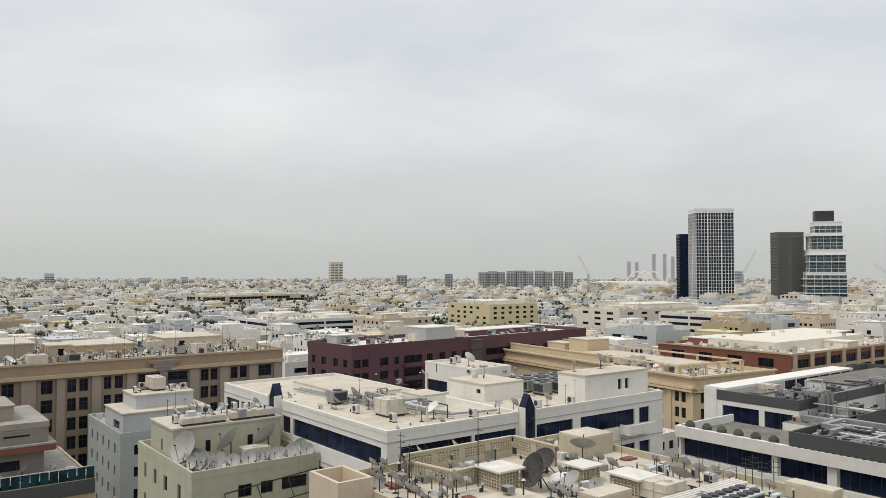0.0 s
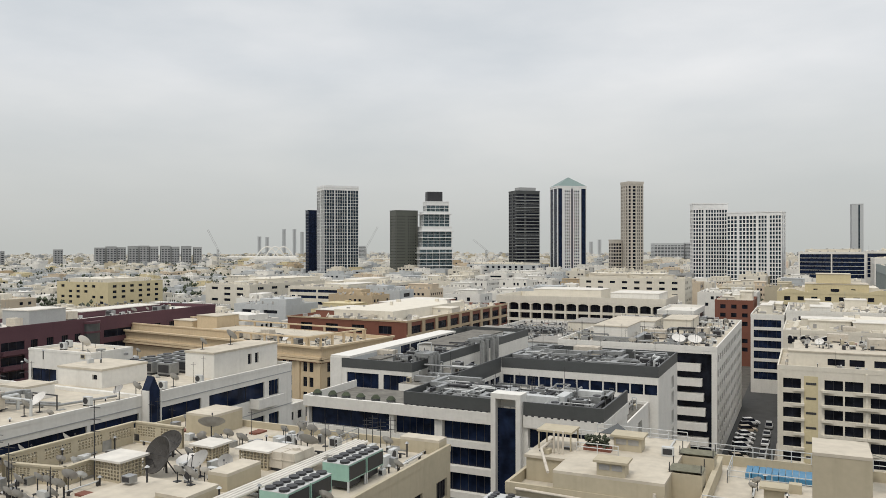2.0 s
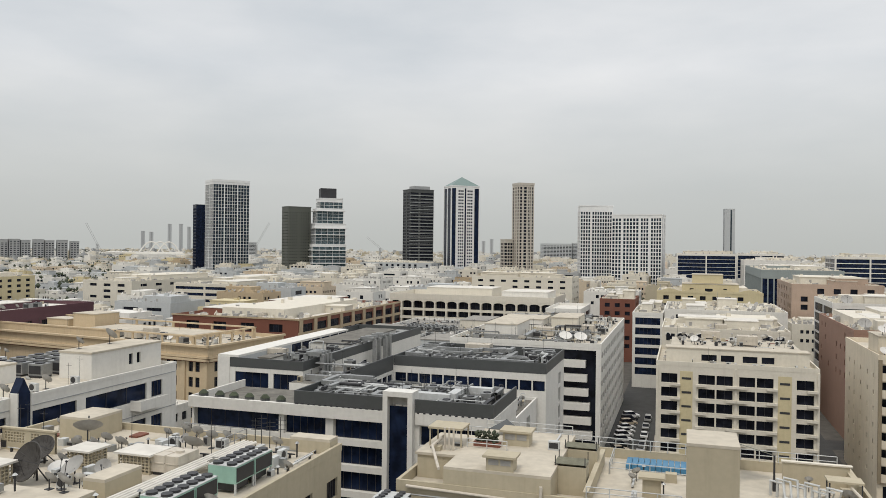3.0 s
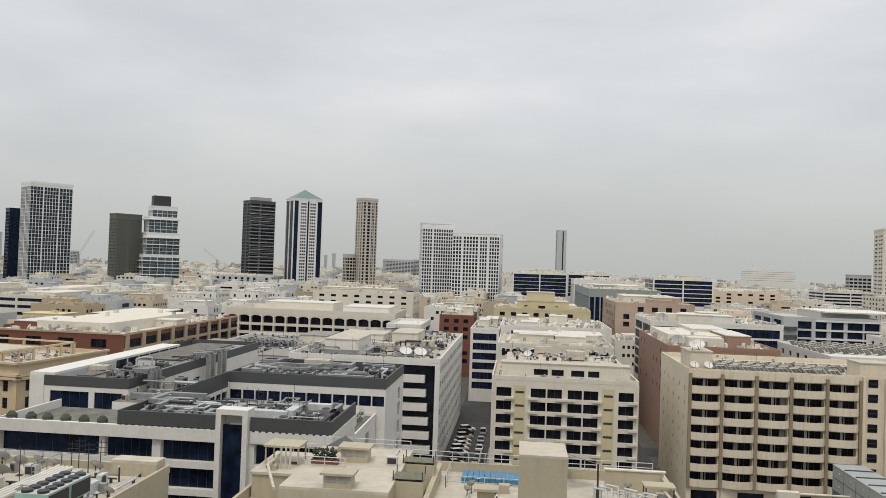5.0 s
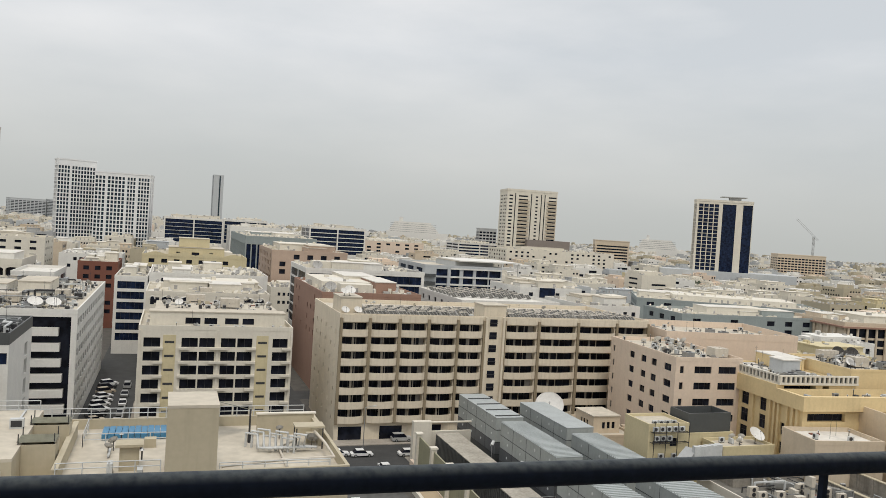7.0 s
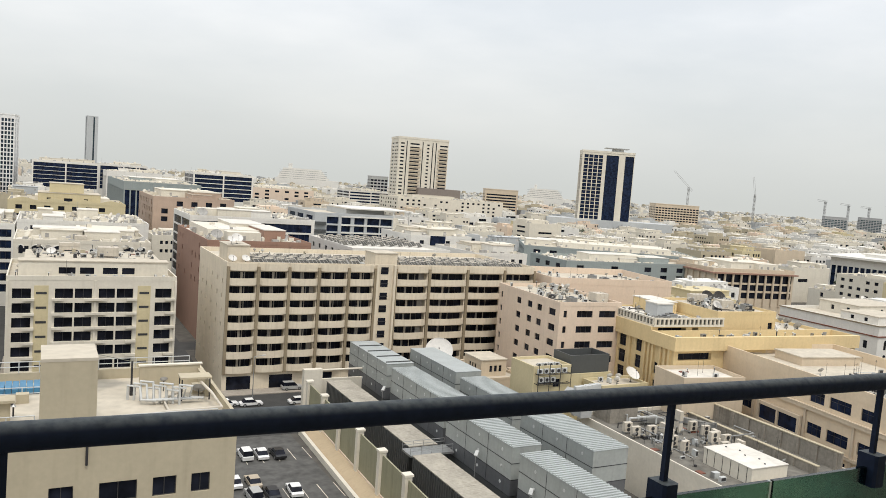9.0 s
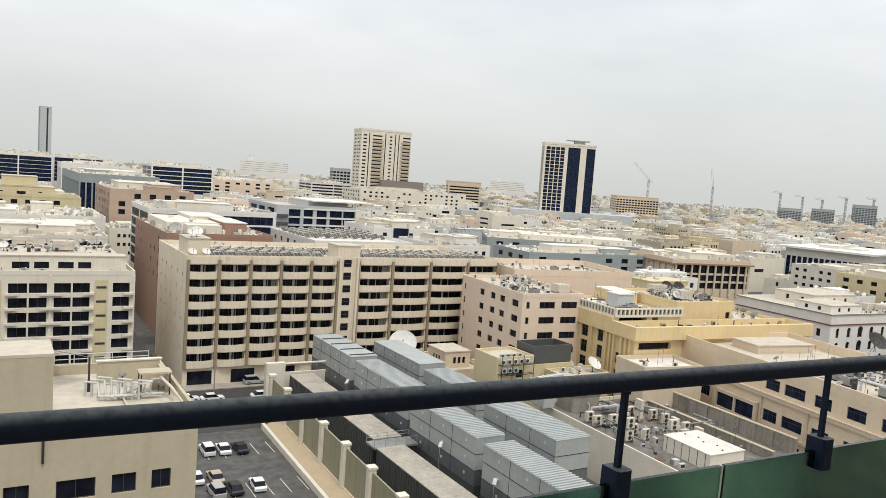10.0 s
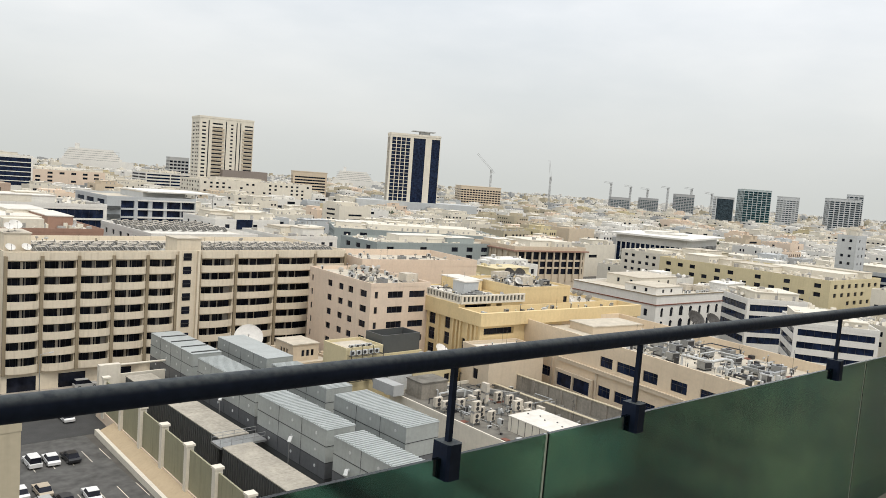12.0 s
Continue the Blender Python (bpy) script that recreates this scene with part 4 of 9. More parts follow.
part("bay_glass", Shape(NAVYGLASS).box(12.9, 22.1, -0.55, -0.5, 8.3, 10.9), bay)
for u in (2.2, 6.4, 10.4, 22.8, 32.8):
    b.add("pier", "W", Shape(SAND).box(u, u + 0.45, -0.3, 0, 0, 13.0))
b = block("house", "beige low block with a white terrace roof", 102, 115, 96, 105, 15.2, SAND, parapet=0.7, rot=RT, roof=ROOFWHITE)
b.side("W", [(4, 5.6)], [(9, 11)])
b.finish()

# ---- pale yellow low house with split units on its wall ----
b = block("house", "pale yellow low house with cooling units on its wall", 79.5, 87.8, 112, 119.4, 14.6, PALEYELLOW, parapet=0.5)
b.side("S", [(4.5, 6)], [(10.5, 12.0)])
b.finish()
b = block("house", "pale yellow low house with dishes on its roof", 91, 102, 106.6, 112.2, 11.8, PALEYELLOW, parapet=0.5)
b.side("S", [(8, 9.4)], [(7.5, 9)])
b.finish()
b = block("house", "pale yellow plinth building under a steel tank", 88, 98, 112.6, 119.4, 12.6, PALEYELLOW, parapet=0.2)
b.finish()
b = block("house", "sand-coloured low house with a small tower room", 78, 88, 128, 142, 8.2, SAND, parapet=0.5)
b.annex(80, 86, 131, 138, 11.0, SAND, holes=((2, 2.7), (3.1, 3.8), (4.2, 4.9)))
b.finish()

# ---- foreground roofs ----
b = block("house", "cream building with a crowded flat roof", -56.4, -27.4, 31.8, 59, 29.4, CREAM, parapet=0.6)
b.side("E", [(4, 8), (10.5, 12.5), (15, 22), (24.5, 26.5)], [(25.2 - 3.4 * i, 26.8 - 3.4 * i) for i in range(6, -1, -1)], panes=4)
b.annex(-52.5, -49.2, 54.4, 58.4, 30.5, CREAM, cap=0.0)
b.annex(-31.4, -27.7, 57.4, 58.9, 29.8, CREAM, cap=0.0)
b.annex(-43.8, -39.4, 35.4, 41.0, 29.25, CREAM, "low_room", cap=0.1)
b.annex(-39, -36.4, 37.6, 40.8, 29.7, CREAM, "low_room", cap=0.0)
b.annex(-38.8, -37.0, 42.3, 46, 29.9, CREAM, "low_room", cap=0.0)
b.finish()
b = block("house", "cream side wing with an open stair well", -54.6, -50.2, 28.7, 31.7, 30.5, SAND, parapet=2.2)
b.finish()
b = block("house", "cream building with roof terraces and a covered pool", -22.4, 14.1, 59, 75.2, 26.9, CREAM, parapet=0.9)
b.side("S", [(23.4, 25.0), (26.7, 29.3), (30.4, 32.1), (33.2, 34.6)], [(14.2, 15.7), (17.6, 19.1), (21.0, 22.5)], panes=2)
b.side("E", [(4, 5), (8, 9)], [(15, 16.4), (18.4, 19.8), (22, 23.4)])
b.annex(-22.0, -18.2, 63, 70, 28.0, CREAM)
raised = b.annex(-18.4, -9.7, 59.05, 73, 28.1, CREAM, "raised_roof", cap=0.0)
b.annex(0.3, 3.95, 59.02, 63.6, 31.65, CREAM, "stair_tower", cap=0.02)
b.finish()
b = block("house", "beige front wing with square windows", -24, -7.5, 49.5, 58.9, 24.6, CREAM, parapet=0.7)
b.side("S", [(2, 6), (9, 12)], [(21.0 - 3.4 * i, 22.3 - 3.4 * i) for i in range(2, -1, -1)], panes=2)
b.finish()

def roof_stuff(s, w, d, z, rng, pale, dark, many=1.0):
    """Set-back storeys, stair heads, low walls, tanks, cooling units and dishes as one joined shape on a flat roof."""
    for k in range(rng.randint(1, 3)):
        big = k == 0 and rng.random() < 0.6
        a = rng.uniform(w * 0.45, w * 0.75) if big else rng.uniform(3, w * 0.4)
        c, e = (rng.uniform(d * 0.4, d * 0.7), rng.uniform(2.6, 3.4)) if big else (rng.uniform(3, d * 0.4), rng.uniform(1.8, 3.6))
        x, y = rng.uniform(-w / 2 + a / 2 + 0.5, w / 2 - a / 2 - 0.5), rng.uniform(-d / 2 + c / 2 + 0.5, d / 2 - c / 2 - 0.5)
        s.box(x - a / 2, x + a / 2, y - c / 2, y + c / 2, z, z + e, pale)
        if rng.random() < 0.6:
            s.box(x - a / 2 - 0.25, x + a / 2 + 0.25, y - c / 2 - 0.25, y + c / 2 + 0.25, z + e, z + e + 0.25, pale)
        n = int(a / 2.6)
        for i in range(n):
            if rng.random() < 0.5:
                u = x - a / 2 + a * (i + 0.3) / n
                s.box(u, u + 0.9, y - c / 2 - 0.06, y - c / 2, z + rng.choice((0.1, 1.0)), z + min(e - 0.5, 2.1), dark)
        if big and many > 0.3:
            for _ in range(int(a / 3)):
                u, v = x + rng.uniform(-a / 2 + 0.8, a / 2 - 0.8), y + rng.uniform(-c / 2 + 0.6, c / 2 - 0.6)
                q, g_ = rng.uniform(0.3, 0.8), rng.uniform(0.4, 1.3)
                s.box(u - q, u + q, v - q * 0.7, v + q * 0.7, z + e, z + e + g_, rng.choice((pale, pale, dark)))
    for _ in range(rng.randint(0, 2)):
        x, y = rng.uniform(-w / 2 + 1, w / 2 - 1), rng.uniform(-d / 2 + 2, d / 2 - 2)
        s.box(-w / 2 + 0.4, w / 2 - 0.4, y - 0.12, y + 0.12, z, z + rng.uniform(0.8, 1.5), pale) if rng.random() < 0.5 else s.box(x - 0.12, x + 0.12, -d / 2 + 0.4, d / 2 - 0.4, z, z + rng.uniform(0.8, 1.5), pale)
    for _ in range(int(w * d / 30 * many)):
        a, c, e = rng.uniform(0.3, 1.0), rng.uniform(0.3, 0.8), rng.uniform(0.5, 1.4)
        x, y = rng.uniform(-w / 2 + 1.3, w / 2 - 1.3), rng.uniform(-d / 2 + 1.3, d / 2 - 1.3)
        s.box(x - a, x + a, y - c, y + c, z + 0.25, z + 0.25 + e, rng.choice((pale, pale, dark)))
        s.box(x - a * 0.9, x + a * 0.9, y - c * 0.9, y + c * 0.9, z, z + 0.25, dark)
    for _ in range(int(w / 4 * many)):
        x, y, r = rng.uniform(-w / 2 + 1, w / 2 - 1), rng.uniform(-d / 2 + 1, d / 2 - 1), rng.uniform(0.4, 0.9)
        s.tube((x, y, z), (x, y, z + 0.9), 0.05, n=4, slot=dark)
        t = rng.uniform(-0.5, 0.5)
        s.tube((x, y, z + 1.1), (x - 0.25 + t * 0.3, y - 0.3, z + 1.35), r * 0.5, r, n=8, slot=rng.choice((pale, dark)))
    for _ in range(rng.randint(0, 3)):
        x, y = rng.uniform(-w / 2 + 1, w / 2 - 1), rng.uniform(-d / 2 + 1, d / 2 - 1)
        s.tube((x, y, z), (x, y, z + rng.uniform(3, 6)), 0.05, n=4, slot=dark)
    return s


# ---- named blocks further off ----
MID = [
    ("apartment_building", "red-brown block with pale window surrounds", -33, -19, 318, 345, 25.5, BROWN, 0, 2.0, 1.6, "grid"),
    ("apartment_building", "brown block with beige roofline and dark bays", -152, -107.8, 203, 284, 24, BROWN, -1, 4.6, 2.4, "grid"),
    ("office_building", "grey office block with tall slot windows", -355, -269, 810, 850, 27, PALEGREY, 0, 3.0, 2.6, "grid"),
    ("apartment_building", "cream block with wide window bands", -320, -285, 349, 426, 25, OFFWHITE, -4, 5.0, 1.5, "grid"),
    ("apartment_building", "cream block with long window bands", -260, -222, 347, 432, 25, OFFWHITE, 0, 5.0, 1.5, "band"),
    ("apartment_building", "pale yellow apartment block with corner bays", -430, -385, 334, 378, 25, PALEYELLOW, 0, 3.0, 1.6, "grid"),
    ("office_building", "white office with dark blue window bands", -7, 42, 700, 740, 42, WHITE, 0, 24.0, 3.0, "band"),
    ("office_building", "white office wing with dark blue window bands", 43, 82, 715, 750, 42.5, WHITE, 0, 24.0, 3.0, "band"),
    ("office_building", "dark blue glass office with white fins", 44, 84, 640, 680, 38, WHITE, 0, 2.2, 2.9, "fins"),
    ("office_building", "grey office with dark blue glass faces", 37, 75, 420, 527, 36, GREYGREEN, 0, 6.0, 2.6, "fins"),
    ("office_building", "white office with broad dark blue bands", 101, 146, 600, 640, 41.8, WHITE, 0, 24.0, 2.75, "band"),
    ("apartment_building", "peach-beige block with a stepped roof", 167, 228, 700, 740, 31, PEACH, 0, 4.0, 1.8, "grid"),
    ("office_building", "white office with thin dark blue ribbons", 301, 353, 800, 840, 32.5, WHITE, 0, 9.0, 1.7, "band"),
    ("apartment_building", "long pale cream block with small windows", 270, 376, 600, 640, 33, OFFWHITE, 0, 2.4, 1.6, "grid"),
    ("apartment_building", "cream block with a broad plain parapet", -118, -60, 430, 460, 29, OFFWHITE, 0, 3.0, 1.3, "grid"),
    ("mall", "sand-coloured hall with a stepped front", -960, -905, 330, 470, 18, SAND, 12, 6.0, 3.0, "sparse"),
    ("office_building", "long white block with dark window bands", -470, -410, 188, 262, 18.5, WHITE, 0, 8.0, 1.6, "band"),
    ("apartment_building", "tan low block with small windows", -396, -366, 236, 272, 20, SAND, 0, 2.0, 1.6, "grid"),
    ("house", "grey low block with a dark sign panel", 165, 192, 325, 350, 22.5, PALEGREY, 0, 2.0, 1.5, "grid"),
    ("apartment_building", "white stepped apartment block crowded with dishes", -6, 27.5, 226, 256, 23.9, OFFWHITE, 0, 1.6, 1.6, "grid"),
    ("apartment_building", "white banded apartment block beside the lane", -16.4, -6.6, 262, 300, 24.9, WHITE, 0, 5.0, 2.3, "band"),
    ("apartment_building", "white apartment block with plain upper walls", -6.2, 31, 262, 300, 26.4, WHITE, 0, 2.0, 1.2, "sparse"),
    ("apartment_building", "cream block with a scalloped parapet", -11, 30, 330, 362, 28.6, PALEYELLOW, 0, 2.2, 1.6, "grid"),
    ("apartment_building", "rose-brown apartment block with few windows", 37.5, 64.6, 198, 246, 27.8, ROSE, 0, 1.2, 1.4, "sparse"),
    ("house", "pale block with solar collectors on its roof", 80, 112, 207, 248, 25.95, WHITE, 0, 2.0, 1.5, "sparse"),
    ("house", "low white block with small square windows", 114.5, 133, 196, 222, 26.6, WHITE, 0, 1.3, 1.3, "grid"),
    ("office_building", "white block with a dark sign panel", 113, 137, 238, 264, 28, WHITE, 0, 1.6, 1.4, "sparse"),
    ("office_building", "long grey-green building with wide windows", 184, 246, 239, 268, 20, GREYGREEN, -5, 3.4, 1.9, "grid"),
    ("apartment_building", "white block with dark blue ribbon windows", 42, 83, 252, 286, 30.6, WHITE, 0, 4.0, 2.7, "band"),
    ("apartment_building", "pink-beige apartment block with balconies", 41.5, 75, 340, 392, 32.4, PINK, 0, 2.6, 2.1, "grid"),
    ("office_building", "low wide grey office with square panels", 215, 300, 290, 330, 19.5, GREYGREEN, RT - 20, 3.4, 2.4, "grid"),
    ("hotel", "cream block with a deep dark colonnade under its roof", 240, 280, 215, 245, 21, SAND, RT, 3.4, 2.9, "grid"),
    ("office_building", "white block with dark curved ribbon windows", 227, 246, 100.6, 120.6, 17.6, WHITE, -37, 9.0, 2.0, "band"),
    ("apartment_building", "long cream block with small windows", 298, 342, 112, 187, 20, PALEYELLOW, -3, 2.6, 1.6, "grid"),
    ("office_building", "white banded office block", 204.8, 224.8, 71.5, 91.5, 16.5, WHITE, -57, 6.0, 1.7, "band"),
    ("office_building", "grey office with navy window bands", 371, 401, 100, 135, 20, PALEGREY, 0, 6.0, 2.2, "band"),
    ("office_building", "blue glass hall under a wide white roof", 388, 452, 238, 280, 22.6, WHITE, 14, 3.0, 2.2, "fins"),
    ("apartment_building", "cream block with small windows and a busy roof", 322, 364, 190, 224, 19.2, OFFWHITE, 0, 1.8, 1.4, "grid"),
    ("lift_tower", "tall plain grey rendered tower block", 352, 363, 126, 134, 35.8, PALEGREY, 0, 1.2, 1.2, "sparse"),
]
rng = random.Random(5)
for name, label, x0, x1, y0, y1, top, wall, rot, ww, wh, style in MID:
    navy = style in ("band", "fins") or "glass" in label
    b = block(name, label, x0, x1, y0, y1, top, wall, rot=rot, roof=rng.choice((ROOF, ROOFWHITE, ROOFWHITE)), parapet=0.95, glass=NAVYGLASS if navy else GLASS)
    w, d = x1 - x0, y1 - y0
    n = int((top - 2) / 3.3)
    rows = [(b.h - 0.8 - wh - 3.3 * i, b.h - 0.8 - 3.3 * i) for i in range(min(n, 6) - 1, -1, -1)]
    near = math.hypot(x0, y0) < 290
    for side, length in (("S", w), ("E" if x1 < 0 else "W", d)):
        lost = {(i, j) for i in range(60) for j in range(8) if rng.random() < 0.22} if style in ("grid", "sparse") else ()
        if style == "band":
            cols = [(0.9, length - 0.9)] if length < 34 else spread(2, length, length / 2 - 1.6)
        elif style == "fins":
            cols, rows = spread(int(length / 2.9), length, 2.2), [(3.0, top - 4.5)]
        elif "beige roofline" in label and side == "E":
            cols = [(k * 9 + 3.0, k * 9 + 9.2) for k in range(int(length / 9))]
        elif "colonnade" in label:
            cols, rows = [(1.0, length - 1.0)], [(9.0, 11.4), (12.2, 14.6), (15.4, 18.7)]
        elif style == "sparse":
            cols = spread(max(2, int(length / 6)), length, ww)
        else:
            cols = spread(max(2, int(length / (ww * 2.3))), length, ww)
        b.side(side, cols, rows[-4:] if near and style != "band" and "colonnade" not in label else rows, panes=min(9, max(1, int((cols[0][1] - cols[0][0]) / 1.3))), units=near, skip=lost)
    bare = "solar collectors" in label
    for _ in range(0 if bare else 3):
        a, c = rng.uniform(w * 0.15, w * 0.4), rng.uniform(d * 0.2, d * 0.4)
        ax, ay = rng.uniform(x0 + 1, x1 - a - 1), rng.uniform(y0 + 1, y1 - c - 1)
        b.annex(ax, ax + a, ay, ay + c, b.h + rng.uniform(1.8, 3.4), rng.choice((wall, OFFWHITE)))
    if not bare:
        tagged(part("rooftop_equipment", roof_stuff(Shape(OFFWHITE, DISHGREY), w, d, b.h, rng, 0, 1, 2.2 if near else 1.2), b.ob), kind="stuff")
    if "wide white roof" in label:
        part("wide_roof", Shape(WHITE).box(-w / 2 - 4, w / 2 + 4, -d / 2 - 4, d / 2 + 4, top, top + 1.0), b.ob, "wide flat white roof")
    if "sign panel" in label and "grey" not in label:
        b.add("sign_panel", "S", Shape(NAVYGLASS).box(7.5, 13.4, -0.2, -0.01, 24.6, 27.9), label="dark blank sign panel")
    if "colonnade" in label:
        for side, length in (("S", w), ("W", d)):
            for k in range(int(length / 4)):
                b.add("column", side, Shape(SAND).tube((k * 4 + 1.4, -0.4, 6), (k * 4 + 1.4, -0.4, 18.8), 0.45, n=8))
        part("roof_slab", Shape(ROSE).box(-w / 2 - 1.2, w / 2 + 1.2, -d / 2 - 1.2, d / 2 + 1.2, 18.8, 19.4), b.ob, "brown overhanging roof slab")
    if "scalloped" in label:
        b.annex(-1, 21, 333, 350, 31.6, PALEYELLOW, holes=((3, 4.5), (9, 12), (16, 17.5)))
        b.annex(3, 15, 335, 347, 35.4, PALEYELLOW, z0=31.9)
    b.finish()
    if "scalloped" in label:
        wave = [(41 * i / 24, 28.7 + 1.1 * math.sin(i / 24 * 4 * math.pi) ** 2) for i in range(25)]
        s_ = Shape(PALEYELLOW).poly([(u, -0.1, z) for u, z in wave] + [(u, 0.2, z) for u, z in wave] + [(u, -0.1, 28.0) for u, z in wave] + [(u, 0.2, 28.0) for u, z in wave],
                                    [f for i in range(24) for f in ((50 + i, 51 + i, 1 + i, i), (75 + i, 25 + i, 26 + i, 76 + i), (i, i + 1, 26 + i, 25 + i))])
        b.add("scalloped_parapet", "S", s_)
    if "crowded with dishes" in label:
        for u, w_ in ((1.2, 1.0), (4.2, 2.6), (9.4, 3.0), (26.5, 2.6), (31, 1.0)):
            b.add("window_hood", "S", Shape(WHITE).pipe([(u + w_ / 2 - (w_ / 2 + 0.2) * math.cos(math.pi * i / 8), -0.06, 21.6 + 0.9 * math.sin(math.pi * i / 8)) for i in range(9)], 0.14, n=4))
            b.add("arched_pane", "S", Shape(GLASS).poly([(u + w_ / 2 + w_ / 2 * math.cos(math.pi * i / 8), -0.04, 21.6 + 0.75 * math.sin(math.pi * i / 8)) for i in range(9)] + [(u, -0.04, 20.2), (u + w_, -0.04, 20.2)], [(0, 1, 2, 3, 4, 5, 6, 7, 8, 9, 10)]))
    if "beige roofline" in label:
        b.add("roofline_band", "S", Shape(BEIGE).box(-0.3, w, -0.2, -0.01, top - 0.35, top + 0.1), label="thin beige roofline band")
        b.add("roofline_band", "E", Shape(BEIGE).box(-0.3, d, -0.35, -0.01, top - 0.5, top + 0.1).box(0, d, -0.25, -0.01, top - 5.0, top - 4.1), label="beige roofline band")
        for k in range(int(d / 9)):
            b.add("pier", "E", Shape(BEIGE).box(k * 9 + 0.6, k * 9 + 2.6, -0.3, -0.01, 8, top - 0.5))

b = block("office_building", "pale blue-grey office with dark glass bays", 102, 138, 310, 350, 30.6, PALEGREY, parapet=0.8, glass=NAVYGLASS)
bay_rows = [(12.6, 15.4), (16.1, 18.7), (19.4, 22.0), (22.7, 25.3), (26.0, 28.9)]
b.side("S", [(5.4, 10.6), (12.0, 16.2), (17.8, 22.5), (23.8, 29.6), (30.0, 35.6)], bay_rows, panes=3, depth=0.8, units=False)
b.side("W", [(3, 12), (15, 24), (28, 37)], bay_rows, units=False)
b.annex(118, 136, 316, 342, 32.2, PALEGREY)
b.finish()
part("roof_slab", Shape(WHITE).box(-2, 27, -19.6, 10, 32.45, 32.95).box(18.2, 18.8, -19.2, -18.6, 29.8, 32.45).box(26, 26.6, -19.2, -18.6, 0, 32.45), b.ob, "thin white overhanging roof slab")
for r0, r1 in bay_rows:
    b.add("balcony", "S", Shape(DARKGREY).prism([(2.3 + 2.9 * math.cos(math.pi + k * math.pi / 8), 2.0 * math.sin(math.pi + k * math.pi / 8)) for k in range(9)], r0 - 0.6, r0 + 0.7), label="dark curved balcony")
    b.add("bay_bar", "S", Shape(WHITE).box(11.8, 35.8, -0.3, -0.01, r1, r1 + 0.55))

b = block("apartment_building", "long white block with an arcaded top floor", -123, -51, 313, 345, 25.4, OFFWHITE, parapet=2.4, roof=ROOFWHITE)
b.side("S", spread(14, 72, 4.4), [(12.3, 14.6), (15.7, 18.2), (19.2, 22.4)], panes=2, depth=1.8)
b.side("E", spread(6, 32, 3), [(12.5, 14.6), (16, 18.2), (19.4, 22.2)])
b.annex(-110, -80, 325, 343, 27.6, OFFWHITE)
b.annex(-75, -55, 322, 343, 26.8, WHITE)
b.finish()
arch = Shape(OFFWHITE)
for sgn in (-1, 1):
    out = [(sgn * 2.2, 0.0), (sgn * 2.2, -0.9)] + [(sgn * 2.2 * math.cos(a), 0.9 * math.sin(a) - 0.9) for a in [k * math.pi / 12 for k in range(1, 7)]]
    m_ = len(out)
    arch.poly([(x, 0.03, z) for x, z in out] + [(x, 0.5, z) for x, z in out], [(0, i, i + 1) for i in range(1, m_ - 1)] + [(m_, m_ + i + 1, m_ + i) for i in range(1, m_ - 1)] + [(i, i + 1, m_ + i + 1, m_ + i) for i in range(1, m_ - 1)])
arch_mesh = arch.mesh("arch")
for c0, c1 in spread(14, 72, 4.4):
    b.add("arch", "S", arch_mesh, u=(c0 + c1) / 2, z=22.38)
b = block("apartment_building", "white wing with a dark window band", -49.5, -36.5, 285, 316, 23.4, WHITE, parapet=1.0, roof=ROOFWHITE)
b.side("S", [(1, 12)], [(12.6, 14.8), (16, 18.2), (19.4, 21.2)], panes=6, depth=0.8)
b.side("E", [(2, 14), (16, 29)], [(16, 18.2), (19.4, 21.2)], panes=6)
b.finish()
b = block("office_building", "low white block with plant on its roof", -100, -56, 186, 285, 18, WHITE, parapet=0.8, roof=ROOFGREY)
b.annex(-98, -88, 224, 240, 19.6, WHITE)
b.annex(-76, -66, 262, 280, 19.8, OFFWHITE)
b.annex(-70, -58, 200, 214, 20.2, PALEGREY, "plant_room")
b.finish()
OCCUPIED.extend([(80, 150, 224, 312), (-112, -50, 178, 312), (140, 192, 50, 150), (76, 112, 104, 124)])

# ---- white block with arched windows and brown cornice lines ----
b = block("apartment_building", "white block with arched windows and brown cornice lines", 190.2, 224.2, 117.6, 148.6, 18.4, WHITE, rot=-3, parapet=0.8)
arch_rows = [(4.8, 6.6), (8.4, 10.2), (12.0, 14.0)]
arch_cols = ((2.5, 1.2), (7, 1.4), (11.5, 2.0), (16.5, 1.5), (21.5, 1.2), (26, 1.4), (30.5, 1.4))
b.side("S", [(u, u + w) for u, w in arch_cols], arch_rows, panes=2)
b.side("W", [(3, 4.2), (9, 10.2), (16, 17.2), (22, 23.2), (27, 28.2)], arch_rows, panes=1)
b.annex(193, 206, 120, 131, 20.0, WHITE, holes=((3, 4), (7, 8)))
b.annex(203, 222, 133, 146, 20.6, OFFWHITE, holes=((4, 5), (9, 10), (14, 15)))
arched = b.finish()
for side, length in (("S", 34), ("W", 31)):
    for z in (15.4, 18.1):
        b.add("cornice", side, Shape(PILASTER if z > 16 else BROWN).box(-0.25, length + (0.25 if side == "S" else 0), -0.25, 0, z, z + 0.28), label="thin brown cornice line")
for u, w in arch_cols:
    for z in (6.6, 10.2, 14.0):
        b.add("window_arch", "S", Shape(GLASS).poly([(w / 2 + w / 2 * math.cos(math.pi * i / 8), -0.03, w / 2 * math.sin(math.pi * i / 8)) for i in range(9)], [tuple(range(8, -1, -1))]), u=u, z=z)

